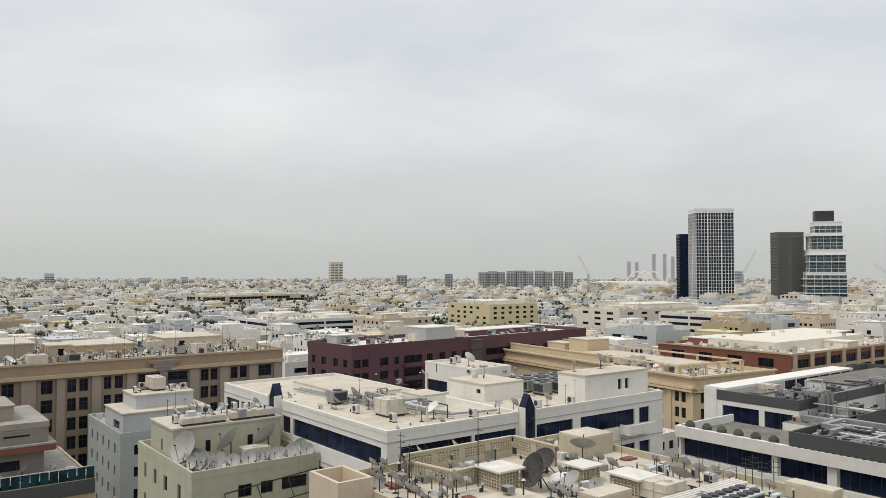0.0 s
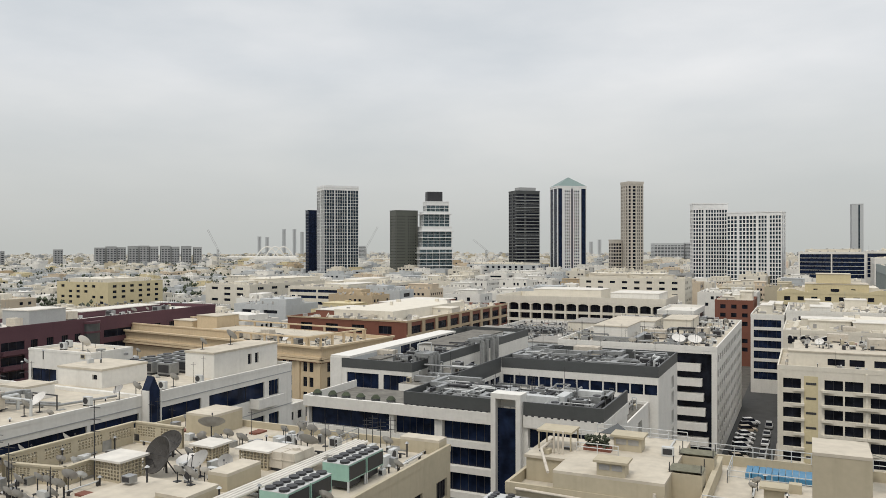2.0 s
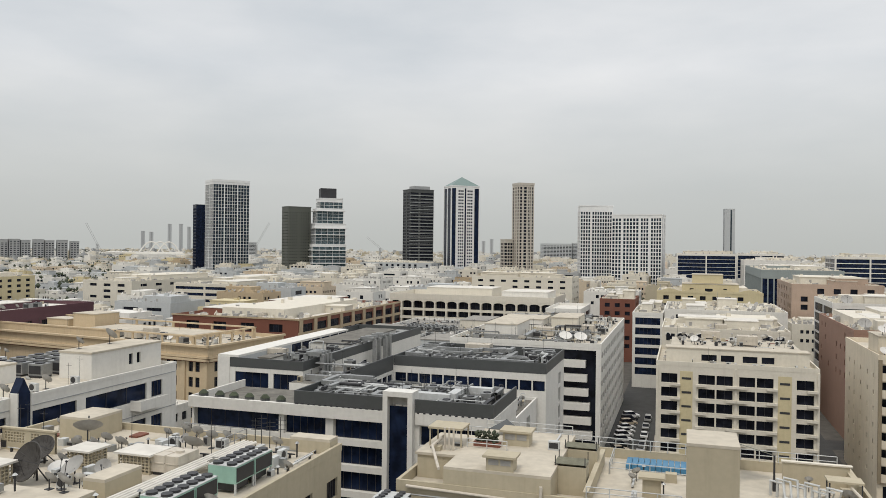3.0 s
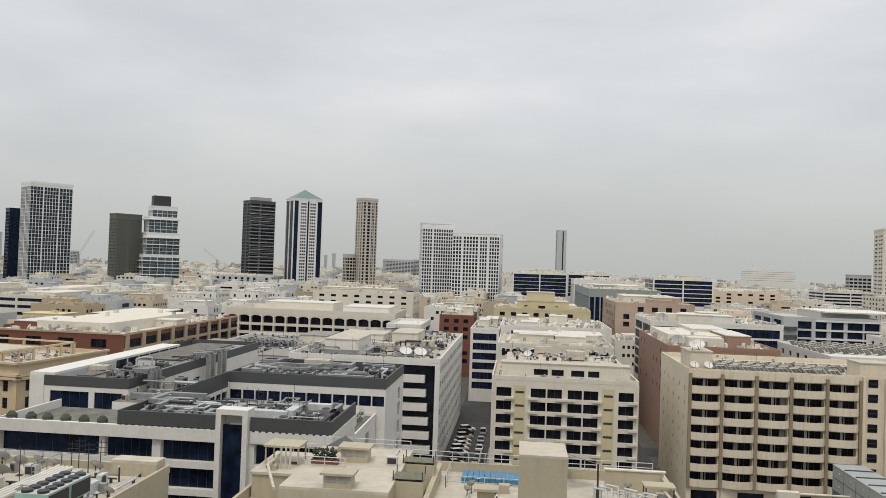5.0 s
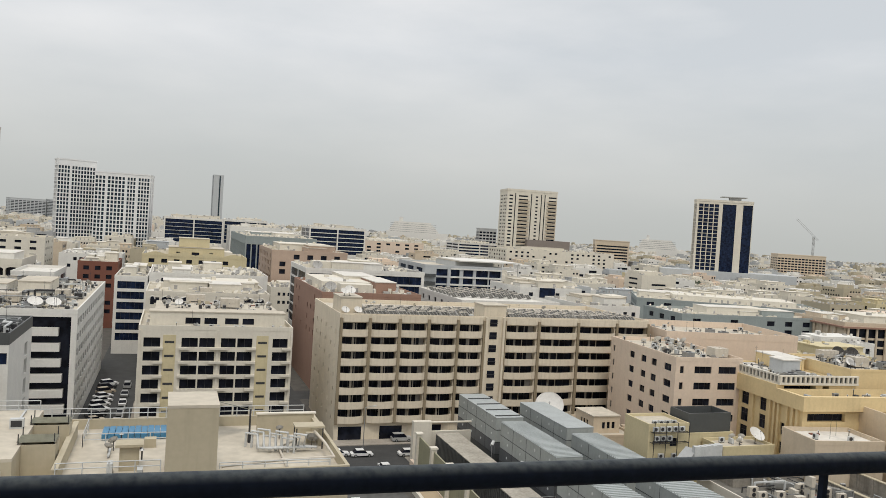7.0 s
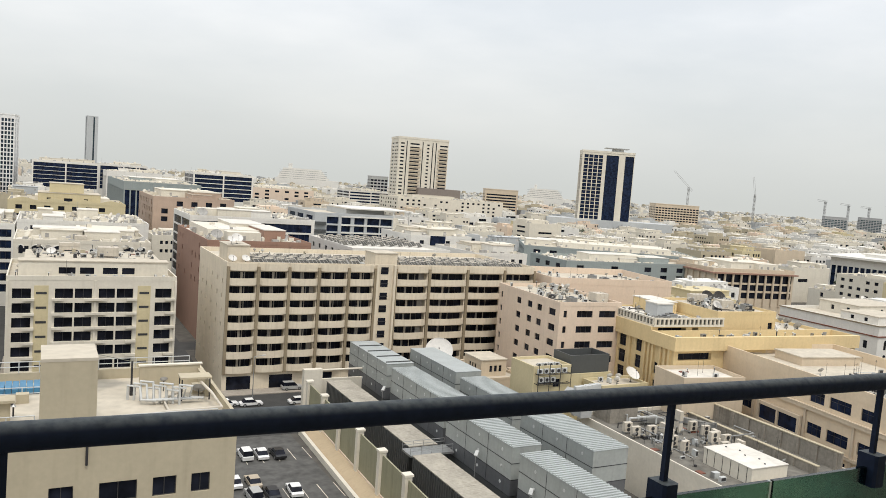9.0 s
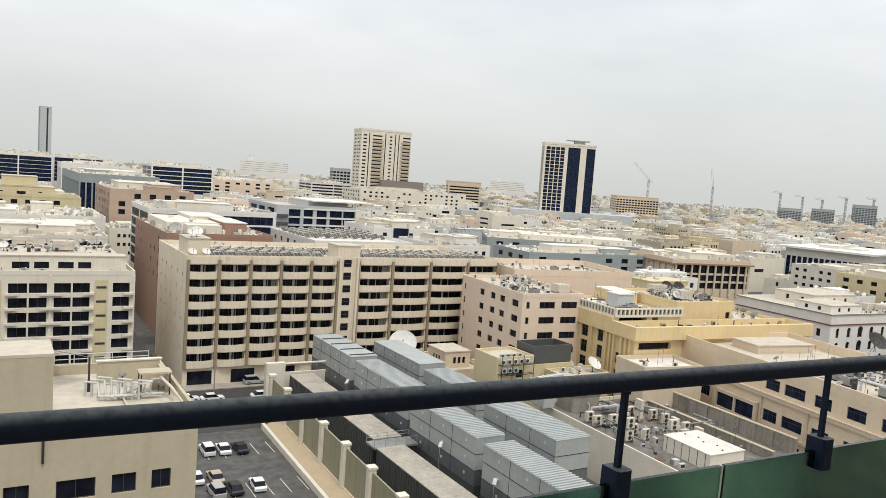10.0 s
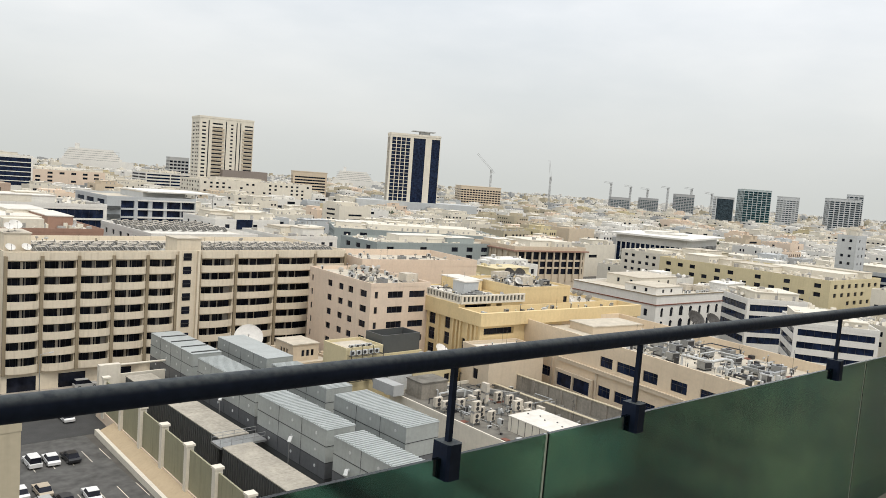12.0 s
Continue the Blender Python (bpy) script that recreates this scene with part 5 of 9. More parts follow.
# ---- low walls of the roof terraces ----
for x0, x1, y0, y1 in ((-7.2, -6.9, 59.4, 72.6),):
    solid("terrace_wall", Shape(CREAM).box(x0, x1, y0, y1, 26.0, 27.25).box(x0 - 0.06, x1 + 0.06, y0 - 0.06, y1 + 0.06, 27.25, 27.37), "low cream rendered terrace wall on a roof", "wall", group="terrace walls")
# ---- the rest of the town ----
def free(x0, x1, y0, y1, gap=3.0):
    return all(x1 + gap < a or x0 - gap > b_ or y1 + gap < c or y0 - gap > d for a, b_, c, d in OCCUPIED)


def merge(s, shell, m, slots):
    """Adds a shell, moved by m, to a larger joined shape."""
    k = len(s.v)
    s.v += [tuple(m @ Vector(p)) for p in shell.v]
    s.f += [tuple(k + i for i in f) for f in shell.f]
    s.m += [slots[i] for i in shell.m]


def town_house(w, d, h, top, rng, facing, rows_n, wall_slot=0, glass_slot=1, roof_slot=2, far=False):
    """A plain flat-roofed block: two walls with openings, two blind ones, roof and parapet, in one sheet. Slots: wall, glass, roof."""
    s = Shell()
    style = rng.random()
    ww = rng.choice((1.1, 1.5, 1.9, 2.6)) if style < 0.72 else rng.choice((4.5, 7.0, 11.0))
    ww = max(ww, 2.6) if far else ww
    lost = rng.choice((0.3, 0.5, 0.7))
    rows = floors(rows_n, h - 3.3 * rows_n - 0.4, 3.3, 1.0, rng.choice((1.3, 1.6, 2.0)))
    for side, length, m in (("S", w, pose(-w / 2, -d / 2, 0)), ("E", d, pose(w / 2, -d / 2, 0, 0, 0, 90)), ("N", w, pose(w / 2, d / 2, 0, 0, 0, 180)), ("W", d, pose(-w / 2, d / 2, 0, 0, 0, -90))):
        cols = spread(max(1, int(length / (ww * 1.8))), length, ww) if side in ("S", facing) and length > ww * 1.5 else []
        s.face(m, 0, length, 0, top, cols, rows if cols else [], depth=0.3, panes=True, skip={(i, j) for i in range(30) for j in range(6) if rng.random() < lost}, slot=wall_slot, pane_slot=glass_slot)
    o = [(-w / 2, -d / 2), (w / 2, -d / 2), (w / 2, d / 2), (-w / 2, d / 2)]
    n = [(-w / 2 + 0.3, -d / 2 + 0.3), (w / 2 - 0.3, -d / 2 + 0.3), (w / 2 - 0.3, d / 2 - 0.3), (-w / 2 + 0.3, d / 2 - 0.3)]
    eye = Matrix()
    for i in range(4):
        j = (i + 1) % 4
        s.quad(eye, [(*o[i], top), (*o[j], top), (*n[j], top), (*n[i], top)], wall_slot)
        s.quad(eye, [(*n[i], top), (*n[j], top), (*n[j], h), (*n[i], h)], wall_slot)
    s.quad(eye, [(*p, h) for p in n], roof_slot)
    return s


FAR_WALLS = [WHITE] * 9 + [OFFWHITE] * 5 + [PALEGREY] * 4 + [SAND, PALEYELLOW, BEIGE]
WARM_WALLS = [OFFWHITE] * 8 + [WHITE] * 5 + [CREAM] * 2 + [SAND, PEACH, PALEYELLOW, PALEGREY, GREY]
KINDS = [WHITE, OFFWHITE, CREAM, PALEYELLOW, PALEGREY, SAND, PEACH, GREY, BEIGE]
ROOFS = [ROOF, ROOFWHITE, ROOFGREY]
LABELS = {"white_render": "white", "off_white_render": "off-white", "cream_render": "cream", "pale_yellow_render": "pale yellow", "pale_grey_render": "pale grey", "sand_render": "sand-coloured",
          "peach_render": "peach", "grey_render": "grey", "beige_render": "beige"}
rng = random.Random(11)
plots = []
y = 8.0
while y < 1700:
    step_y = 27 + y * 0.012
    x = -1700.0
    while x < 1700:
        step_x = 31 + abs(x) * 0.008
        bw, bd = rng.uniform(18, 30), rng.uniform(15, 23)
        cx, cy = x + rng.uniform(-2, 2), y + rng.uniform(-2, 2)
        top = rng.uniform(15, 24) if rng.random() < 0.8 else rng.uniform(8, 14)
        dist, az = math.hypot(cx, cy), math.degrees(math.atan2(-cx, cy))
        if az > 40 and dist > 330:
            top *= 0.72 if dist < 480 else 0.56
        if az < -35:
            top *= 0.8
        seed = rng.randrange(10 ** 6)
        if 140 < dist < 1700 and -78 < az < 91 and free(cx - bw / 2, cx + bw / 2, cy - bd / 2, cy + bd / 2):
            plots.append((dist, cx, cy, bw, bd, top, seed))
            OCCUPIED.append((cx - bw / 2, cx + bw / 2, cy - bd / 2, cy + bd / 2))
        x += step_x
    y += step_y
plots.sort()
SLOT = {m.name: i for i, m in enumerate(KINDS + ROOFS + [GLASS, DISHGREY])}
joined = Shape(*KINDS, *ROOFS, GLASS, DISHGREY)
for k, (dist, cx, cy, bw, bd, top, seed) in enumerate(plots):
    lr = random.Random(seed)
    wall, roof, facing = lr.choice(FAR_WALLS if math.degrees(math.atan2(-cx, cy)) > 14 else WARM_WALLS), lr.choice((ROOF, ROOFWHITE, ROOFWHITE, ROOFWHITE, ROOFGREY)), "E" if cx < 0 else "W"
    h = top - lr.uniform(0.5, 1.2)
    n = max(1, min(int((h - 1) / 3.3), 5 if dist < 500 else 3))
    if k < 32:
        b = Building("apartment_building", LABELS[wall.name] + " flat-roofed apartment block with dark windows", cx - bw / 2, cx + bw / 2, cy - bd / 2, cy + bd / 2, h, wall, roof=roof, parapet=top - h, group="town blocks")
        ww = lr.choice((1.4, 1.9, 2.6, 4.5))
        rows = floors(min(n, 3), h - 3.3 * min(n, 3) - 0.3, 3.3, 1.0, lr.choice((1.3, 1.6, 1.9)))
        b.side("S", spread(max(2, int(bw / (ww * 2.0))), bw, ww), rows, panes=max(1, int(ww / 1.2)), units=k < 6)
        b.side(facing, spread(max(2, int(bd / (ww * 2.0))), bd, ww), rows, panes=max(1, int(ww / 1.2)), units=k < 6)
        ob = b.finish()
        tagged(part("rooftop_equipment", roof_stuff(Shape(wall, DISHGREY), bw, bd, h, lr, 0, 1, 3.4), ob), kind="stuff")
    elif k < 170:
        shell = town_house(bw, bd, h, top, lr, facing, n)
        shell.mats = [wall, GLASS, roof]
        ob = thing("apartment_building", LABELS[wall.name] + " flat-roofed block in the middle distance", "building", pose(cx, cy, 0, 0, 0, lr.uniform(-3, 3)), group="middle-distance blocks")
        part("body", shell, ob)
        tagged(part("rooftop_equipment", roof_stuff(Shape(wall, DISHGREY), bw, bd, h, lr, 0, 1, 3.0), ob), kind="stuff")
    else:
        m = pose(cx, cy, 0, 0, 0, lr.uniform(-4, 4))
        merge(joined, town_house(bw, bd, h, top, lr, facing, min(n, 3 if dist < 800 else 2 if dist < 1150 else 1), far=dist > 800), m, [SLOT[wall.name], SLOT[GLASS.name], SLOT[roof.name]])
        extra = roof_stuff(Shape(), bw, bd, h, lr, 0, 1, 1.4 if dist < 700 else 0.6 if dist < 1100 else 0.2)
        merge(joined, extra, m, [SLOT[wall.name], SLOT[DISHGREY.name]])
solid("town_houses", joined, "dense pale flat-roofed houses of the farther town", "houses", kind="stuff")

# the farthest low town and its trees
rng = random.Random(21)
s = Shape(WHITE, OFFWHITE, CREAM, GREY, GLASS)
for _ in range(15000):
    az, dist = radians(rng.uniform(-80, 92)), 1500 * (4700 / 1500) ** (rng.random() ** 0.8)
    x, y = -math.sin(az) * dist, math.cos(az) * dist
    w, d, h = rng.uniform(4, 12), rng.uniform(4, 11), rng.uniform(4, 12) if rng.random() < 0.9 else rng.uniform(12, 22)
    k = rng.choice((0, 0, 0, 1, 1, 2, 3))
    s.box(x - w, x + w, y - d, y + d, 0, h, k)
    s.box(x - w * 0.4, x + w * 0.2, y - d * 0.4, y + d * 0.4, h, h + rng.uniform(1, 3), k)
    if rng.random() < 0.35:
        s.box(x - w * 0.9, x + w * rng.uniform(0.2, 0.9), y - d - 0.1, y - d + 0.1, h * 0.35, h * 0.35 + 2.2, 4)
solid("distant_town", s, "low pale houses of the far town", "town", kind="stuff")
s = Shape(FOLIAGE)
for _ in range(9000):
    az, dist = radians(rng.uniform(-78, 91) if rng.random() < 0.5 else rng.uniform(38, 91)), 420 * (3900 / 420) ** rng.random()
    cx, cy = -math.sin(az) * dist, math.cos(az) * dist
    if not free(cx - 3, cx + 3, cy - 3, cy + 3, 0.5):
        continue
    tall = rng.uniform(7, 16)
    for _ in range(rng.randint(5, 10)):
        x, y, z, r = cx + rng.uniform(-5, 5), cy + rng.uniform(-5, 5), rng.uniform(tall * 0.4, tall), rng.uniform(0.9, 2.4)
        pts = [(x + r * rng.uniform(0.5, 1.3) * a, y + r * rng.uniform(0.5, 1.3) * c, z + r * rng.uniform(0.5, 1.2) * e) for a, c, e in ((1, 0, 0), (-1, 0, 0), (0, 1, 0), (0, -1, 0), (0, 0, 1), (0, 0, -1))]
        s.poly(pts, [(0, 2, 4), (2, 1, 4), (1, 3, 4), (3, 0, 4), (2, 0, 5), (1, 2, 5), (3, 1, 5), (0, 3, 5)])
    s.tube((cx, cy, 0), (cx, cy, tall * 0.6), 0.4, 0.25, n=4)
solid("distant_trees", s, "dusty green trees between the far houses", "trees", kind="stuff")


# ---- towers on the skyline ----
def tower(name, label, az0, az1, dist, top_el, turn, wall, glass, front, flank, pitch=3.6, band=1.5, depth=1.0, base_el=None, roof_h=1.0, proud=0.5, gap=0.1):
    """A tower seen between two bearings and turned from the viewer. front, flank: strips (start, end, bays) as shares of the width; bays 0: one tall glass strip; below 0: open bands over the whole strip."""
    az, half = radians((az0 + az1) / 2), radians((az0 - az1) / 2)
    t = radians(abs(turn))
    w = 2 * dist * math.tan(half) / (math.cos(t) + depth * math.sin(t))
    d, h = w * depth, EYE + dist * math.tan(radians(top_el))
    z0 = 0 if base_el is None else EYE + dist * math.tan(radians(base_el))
    ob = thing(name, label, "tower", pose(-math.sin(az) * dist, math.cos(az) * dist, 0, 0, 0, math.degrees(az) + turn))
    s = Shell(wall, glass)
    n = int((h - z0 - 2) / pitch)
    rows = [(z0 + 1 + i * pitch, z0 + 1 + i * pitch + band) for i in range(n)]
    for strips, length, m in ((front, w, pose(-w / 2, -d / 2, 0)), (flank, d, pose(w / 2, -d / 2, 0, 0, 0, 90)), ([], w, pose(w / 2, d / 2, 0, 0, 0, 180)), (flank, d, pose(-w / 2, d / 2, 0, 0, 0, -90))):
        at = 0.0
        for f0, f1, bays in strips:
            if f0 * length > at + 0.01:
                s.face(m, at, f0 * length, z0, h, [], [])
            lo, hi = f0 * length, f1 * length
            if bays > 0:
                step = (hi - lo) / bays
                s.face(m, lo, hi, z0, h, [(lo + i * step + step * gap, lo + (i + 1) * step - step * gap) for i in range(bays)], rows, depth=proud, panes=True)
            elif bays == 0:
                s.face(m, lo, hi, z0, h, [(lo + 0.01, hi - 0.01)], [(z0 + 0.5, h - 2)], depth=proud, panes=True)
            else:
                s.face(m, lo, hi, z0, h, [(lo + 0.3, hi - 0.3)], rows, depth=proud, panes=True)
            at = hi
        if at < length - 0.01:
            s.face(m, at, length, z0, h, [], [])
    part("body", s, ob)
    part("roof", Shape(wall).box(-w / 2 - 0.3, w / 2 + 0.3, -d / 2 - 0.3, d / 2 + 0.3, h, h + roof_h), ob)
    return ob, w, d, h


GRID = lambda n: [(0.0, 1.0, n)]
tower("tower", "grey-glass residential tower with a white grid", 34.79, 31.73, 900, 4.35, 18, TOWERWHITE, BLUEGLASS, [(0, 0.3, 4), (0.32, 0.66, 5), (0.68, 1, 4)], [(0, 0.48, 4), (0.52, 1, 4)], pitch=3.7, band=3.35, depth=0.7, roof_h=2.5, gap=0.05)
tower("tower", "slim blue-glass tower beside a taller one", 35.6, 34.7, 930, 2.69, 18, NAVYGLASS, NAVYGLASS, GRID(3), GRID(3), band=2.4)
tower("tower", "dark grey-green clad tower", 29.4, 27.32, 950, 2.7, 25, OLIVEGREY, GLASS, [(0.05, 0.42, 4), (0.52, 0.95, 4)], GRID(5), band=1.2, depth=0.6, gap=0.25)
for i, (a0, a1, e0, e1) in enumerate(((27.57, 24.75, -3, 0.0), (27.35, 24.8, 0.0, 1.5), (27.2, 24.95, 1.5, 2.6), (26.95, 25.0, 2.6, 3.35))):
    ob, w, d, h = tower("stepped_tower", "stepped glass tower with white bands", a0, a1, 950, e1, 12, TOWERWHITE, PALEGLASS, [(0, 1, 5)], [(0, 1, 4)], pitch=3.9, band=3.5, base_el=e0 if i else None, depth=0.8, gap=0.02)
    for k in range(2 if i else 6, 30):
        z = (EYE + 950 * math.tan(radians(e0)) if i else 0) + 3.9 * k
        if z < h - 2 and (k + i) % (2 if i < 2 else 3) == 0:
            part("balcony_slab", Shape(TOWERWHITE).box(-w / 2 - 2.2, w / 2 + 2.2, -d / 2 - 2.2, d / 2 + 2.2, z, z + 0.8), ob, "white balcony slab")
part("crown", Shape(DARKMETAL).box(-w * 0.42, w * 0.25, -d * 0.3, d * 0.3, h + 1, h + 13), ob, "dark square crown")
ob, w, d, h = tower("tower", "dark brown tower with pale balcony bands", 20.54, 18.26, 900, 4.1, 25, DARKGREY, GLASS, [(0, 0.36, -1), (0.42, 1, -1)], [(0, 0.45, -1), (0.55, 1, -1)], band=2.2, depth=0.7)
for i in range(3, 27):
    part("balcony_band", Shape(PALEGREY).box(-w / 2 - 0.9, w / 2 + 0.4, -d / 2 - 0.9, -d / 2 - 0.2, i * 4.0, i * 4.0 + 0.45), ob)
part("roof_ring", Shape(GREY).box(-w * 0.3, w * 0.4, -d * 0.3, d * 0.3, h + 1, h + 5), ob)
ob, w, d, h = tower("tower", "white tower with dark vertical strips and a pyramid roof", 17.5, 14.85, 900, 4.4, 22, TOWERWHITE, NAVYGLASS, [(0.02, 0.16, 0), (0.24, 0.44, 3), (0.47, 0.53, 0), (0.56, 0.76, 3), (0.82, 0.98, 0)], [(0.04, 0.4, 0), (0.5, 0.9, 0)], depth=0.7, band=2.0)
part("pyramid_roof", Shape(GREENROOF).poly([(-w / 2, -d / 2, h + 1), (w / 2, -d / 2, h + 1), (w / 2, d / 2, h + 1), (-w / 2, d / 2, h + 1), (0, 0, h + 12)], [(0, 1, 4), (1, 2, 4), (2, 3, 4), (3, 0, 4), (3, 2, 1, 0)]), ob, "grey-green pyramid roof")
tower("tower", "slim concrete tower under construction", 12.4, 10.79, 850, 4.55, 28, CONCRETE, GLASS, [(0.03, 0.22, 1), (0.3, 0.52, -1), (0.6, 0.78, 2), (0.84, 0.97, 1)], [(0.06, 0.28, 1), (0.38, 0.62, 2), (0.72, 0.94, 1)], band=2.5, depth=0.9, roof_h=2.5, gap=0.14)
tower("tower", "low concrete wing under construction", 13.24, 12.32, 850, 0.5, 28, CONCRETE, GLASS, GRID(3), GRID(3), band=2.4)
tower("tower", "white apartment slab with rows of dark windows", 7.59, 5.06, 760, 3.0, 10, TOWERWHITE, BLUEGLASS, [(0.01, 0.32, 4), (0.36, 0.98, 8)], GRID(3), pitch=3.5, band=2.6, depth=0.5, gap=0.15)
tower("tower", "white apartment slab with a blank end wall", 5.13, 1.33, 740, 2.35, -10, TOWERWHITE, BLUEGLASS, [(0.01, 0.2, 3), (0.23, 0.55, 5), (0.58, 0.74, 3), (0.78, 0.99, 4)], [(0.1, 0.3, 1), (0.6, 0.8, 1)], pitch=3.5, band=2.6, depth=0.5, gap=0.15)
tower("tower", "slim hazy grey tower far off", -2.52, -3.3, 2600, 2.8, 10, PALEGREY, SKYGLASS, [(0.55, 0.7, 0)], [(0.3, 0.6, 0)], pitch=8, band=5)
ob, w, d, h = tower("tower", "beige residential tower with brown balconies", -23.47, -27.7, 800, 3.1, 16, OFFWHITE, GLASS, [(0.03, 0.12, 1), (0.15, 0.17, 0), (0.22, 0.42, -1), (0.47, 0.49, 0), (0.56, 0.62, 1), (0.67, 0.69, 0), (0.74, 0.76, 0), (0.82, 0.99, -1)], [(0.1, 0.4, 1), (0.5, 0.9, 2)], depth=0.6, roof_h=2.0)
for f0, f1 in ((0.23, 0.45), (0.79, 0.99)):
    for i in range(2, 23):
        part("balcony", Shape(SAND).box(-w / 2 + f0 * w, -w / 2 + f1 * w, -d / 2 - 1.2, -d / 2 + 0.3, i * 3.6 + 0.2, i * 3.6 + 1.2), ob)
part("podium", Shape(MAUVE).box(-w * 0.1, w * 0.75, -d * 0.8, d * 0.6, 0, 41), ob, "mauve podium block")
ob, w, d, h = tower("tower", "white office tower with dark blue glass strips", -37.38, -41.3, 800, 3.1, 12, OFFWHITE, NAVYGLASS, [(0.03, 0.4, 4), (0.46, 0.7, 0), (0.82, 0.99, 0)], [(0.1, 0.9, 4)], depth=0.3, band=3.15, roof_h=2.0, gap=0.07)
part("roof_mast", Shape(GREY).box(w * 0.1, w * 0.3, -3, 3, h + 2, h + 5).box(-w * 0.05, w * 0.4, -5, 5, h + 5, h + 5.8), ob)
part("podium", Shape(PALEGREY).box(-w * 1.1, w * 1.3, -16, 20, 0, 22), ob, "wide grey podium")
tower("tower", "green-glass tower with a stepped top", -62.63, -64.83, 1300, 0.95, 15, TEALGREY, TEALGLASS, GRID(6), GRID(5), band=3.0, gap=0.06)
# Pale greys and panes put the distance haze into these towers' colours.
tower("tower", "grey distant tower with rows of windows", -65.21, -66.61, 1500, 0.63, 10, PALEGREY, SKYGLASS, GRID(6), GRID(4))
tower("tower", "grey-glass distant tower on the horizon", -68.13, -70.28, 1500, 0.75, 10, PALEGREY, SKYGLASS, GRID(6), GRID(4), band=2.4)
tower("tower", "slim grey distant tower", -69.4, -70.4, 1550, 1.07, 10, PALEGREY, SKYGLASS, GRID(3), GRID(3), band=2.4)
tower("tower", "dark distant office block", -61.1, -62.51, 1200, 0.31, 10, PALEGREY, SKYGLASS, [(0.05, 0.95, 0)], GRID(3))
tower("tower", "concrete frame under construction", -58.39, -59.84, 1900, 0.3, 10, GREY, PALEGLASS, GRID(7), GRID(4), band=2.2)
tower("tower", "concrete block under construction", -53.9, -55.4, 1900, -0.25, 8, GREY, PALEGLASS, GRID(7), GRID(4), band=2.2)
tower("tower", "long concrete block under construction", -56.0, -57.4, 2000, -0.15, 8, GREY, PALEGLASS, GRID(8), GRID(4), band=2.2)
tower("tower", "pale distant tower on the horizon", 61.0, 59.96, 2400, 0.75, 10, OFFWHITE, GLASS, GRID(3), GRID(3), pitch=5, band=2)
tower("tower", "brown block with terraced floors", -30.5, -33.1, 1000, -0.1, 5, SAND, GLASS, [(0.04, 0.96, -1)], GRID(3), band=1.8)
tower("tower", "pale brown block under construction", -21.9, -23.4, 900, 0.2, 10, GREY, GLASS, GRID(5), GRID(3), band=2.0)
tower("hotel", "distant beige hotel with long rows of windows", -42.6, -46.0, 1150, -0.25, 10, SAND, GLASS, GRID(14), GRID(4), pitch=3.4, band=1.8)
for a0, a1, e in ((84.0, 83.2, -0.25), (80.0, 79.4, -0.1), (74.2, 73.4, -0.4), (71.4, 70.9, -0.35)):
    tower("tower", "grey distant block on the horizon", a0, a1, 2300, e, 8, PALEGREY, GLASS, GRID(4), GRID(3), pitch=5, band=2)
# The grey of this row and the slim towers carries the horizon haze.
for a0, a1, e in ((56.0, 55.2, -0.22), (52.4, 51.8, -0.12), (49.9, 49.2, 0.0), (49.2, 48.5, 0.08), (48.5, 47.9, 0.02), (47.8, 47.1, 0.1), (47.1, 46.4, 0.13), (46.4, 45.8, 0.07), (45.7, 45.0, 0.12), (45.0, 44.4, 0.06), (44.3, 43.6, 0.1), (43.5, 42.9, 0.02)):
    tower("apartment_building", "haze-grey distant apartment block in a long row", a0, a1, 1900, e, 8, GREY, GLASS, GRID(3), GRID(2), pitch=4, band=1.8, gap=0.2)
for a0, a1, e in ((10.3, 8.0, 0.25), (8.0, 7.4, 0.3), (32.0, 31.2, 0.1)):
    tower("apartment_building", "pale distant apartment slabs in rows", a0, a1, 2300, e, 8, PALEGREY, GLASS, GRID(9), GRID(3), pitch=4, band=2)
for a, e in ((38.9, 0.8), (38.35, 0.75), (37.15, 1.33), (36.4, 1.34), (35.85, 1.15), (15.0, 0.5), (14.5, 0.4), (13.9, 0.55)):
    tower("tower", "slim hazy tower on the horizon", a + 0.13, a - 0.13, 4200, e, 5, PALEGREY, GREY, [(0.4, 0.6, 0)], [], pitch=9, band=6)


def lattice_crane(az, dist, mast_el, jib, label):
    """A crane: a lattice mast and a jib that rises or lies level. jib: (bearing of its tip, elevation of its tip)."""
    at = lambda a, e: Vector((-math.sin(radians(a)) * dist, math.cos(radians(a)) * dist, EYE + dist * math.tan(radians(e))))
    ob = thing("tower_crane", label, "crane", Matrix.Translation((at(az, 0).x, at(az, 0).y, 0)))
    foot = Vector((at(az, 0).x, at(az, 0).y, 0))
    top, tip = at(az, mast_el) - foot, at(*jib) - foot
    r = dist * 0.0008
    for name, a, c in (("mast", Vector((0, 0, 0)), top), ("jib", top, tip), ("counter_jib", top, top - (tip - top) * 0.25)):
        s = Shape(GREY)
        q = (c - a).to_track_quat("Z", "Y")
        corners = [q @ Vector((x * r, y * r, 0)) for x, y in ((-1, -1), (1, -1), (1, 1), (-1, 1))]
        n = 9
        for k in corners:
            s.beam(a + k, c + k, r * 0.4, r * 0.4)
        for i in range(n):
            p0, p1 = a + (c - a) * i / n, a + (c - a) * (i + 1) / n
            s.beam(p0 + corners[0], p1 + corners[1], r * 0.3, r * 0.3).beam(p0 + corners[2], p1 + corners[3], r * 0.3, r * 0.3)
        tagged(part(name, s, ob), kind="stuff")
    return ob


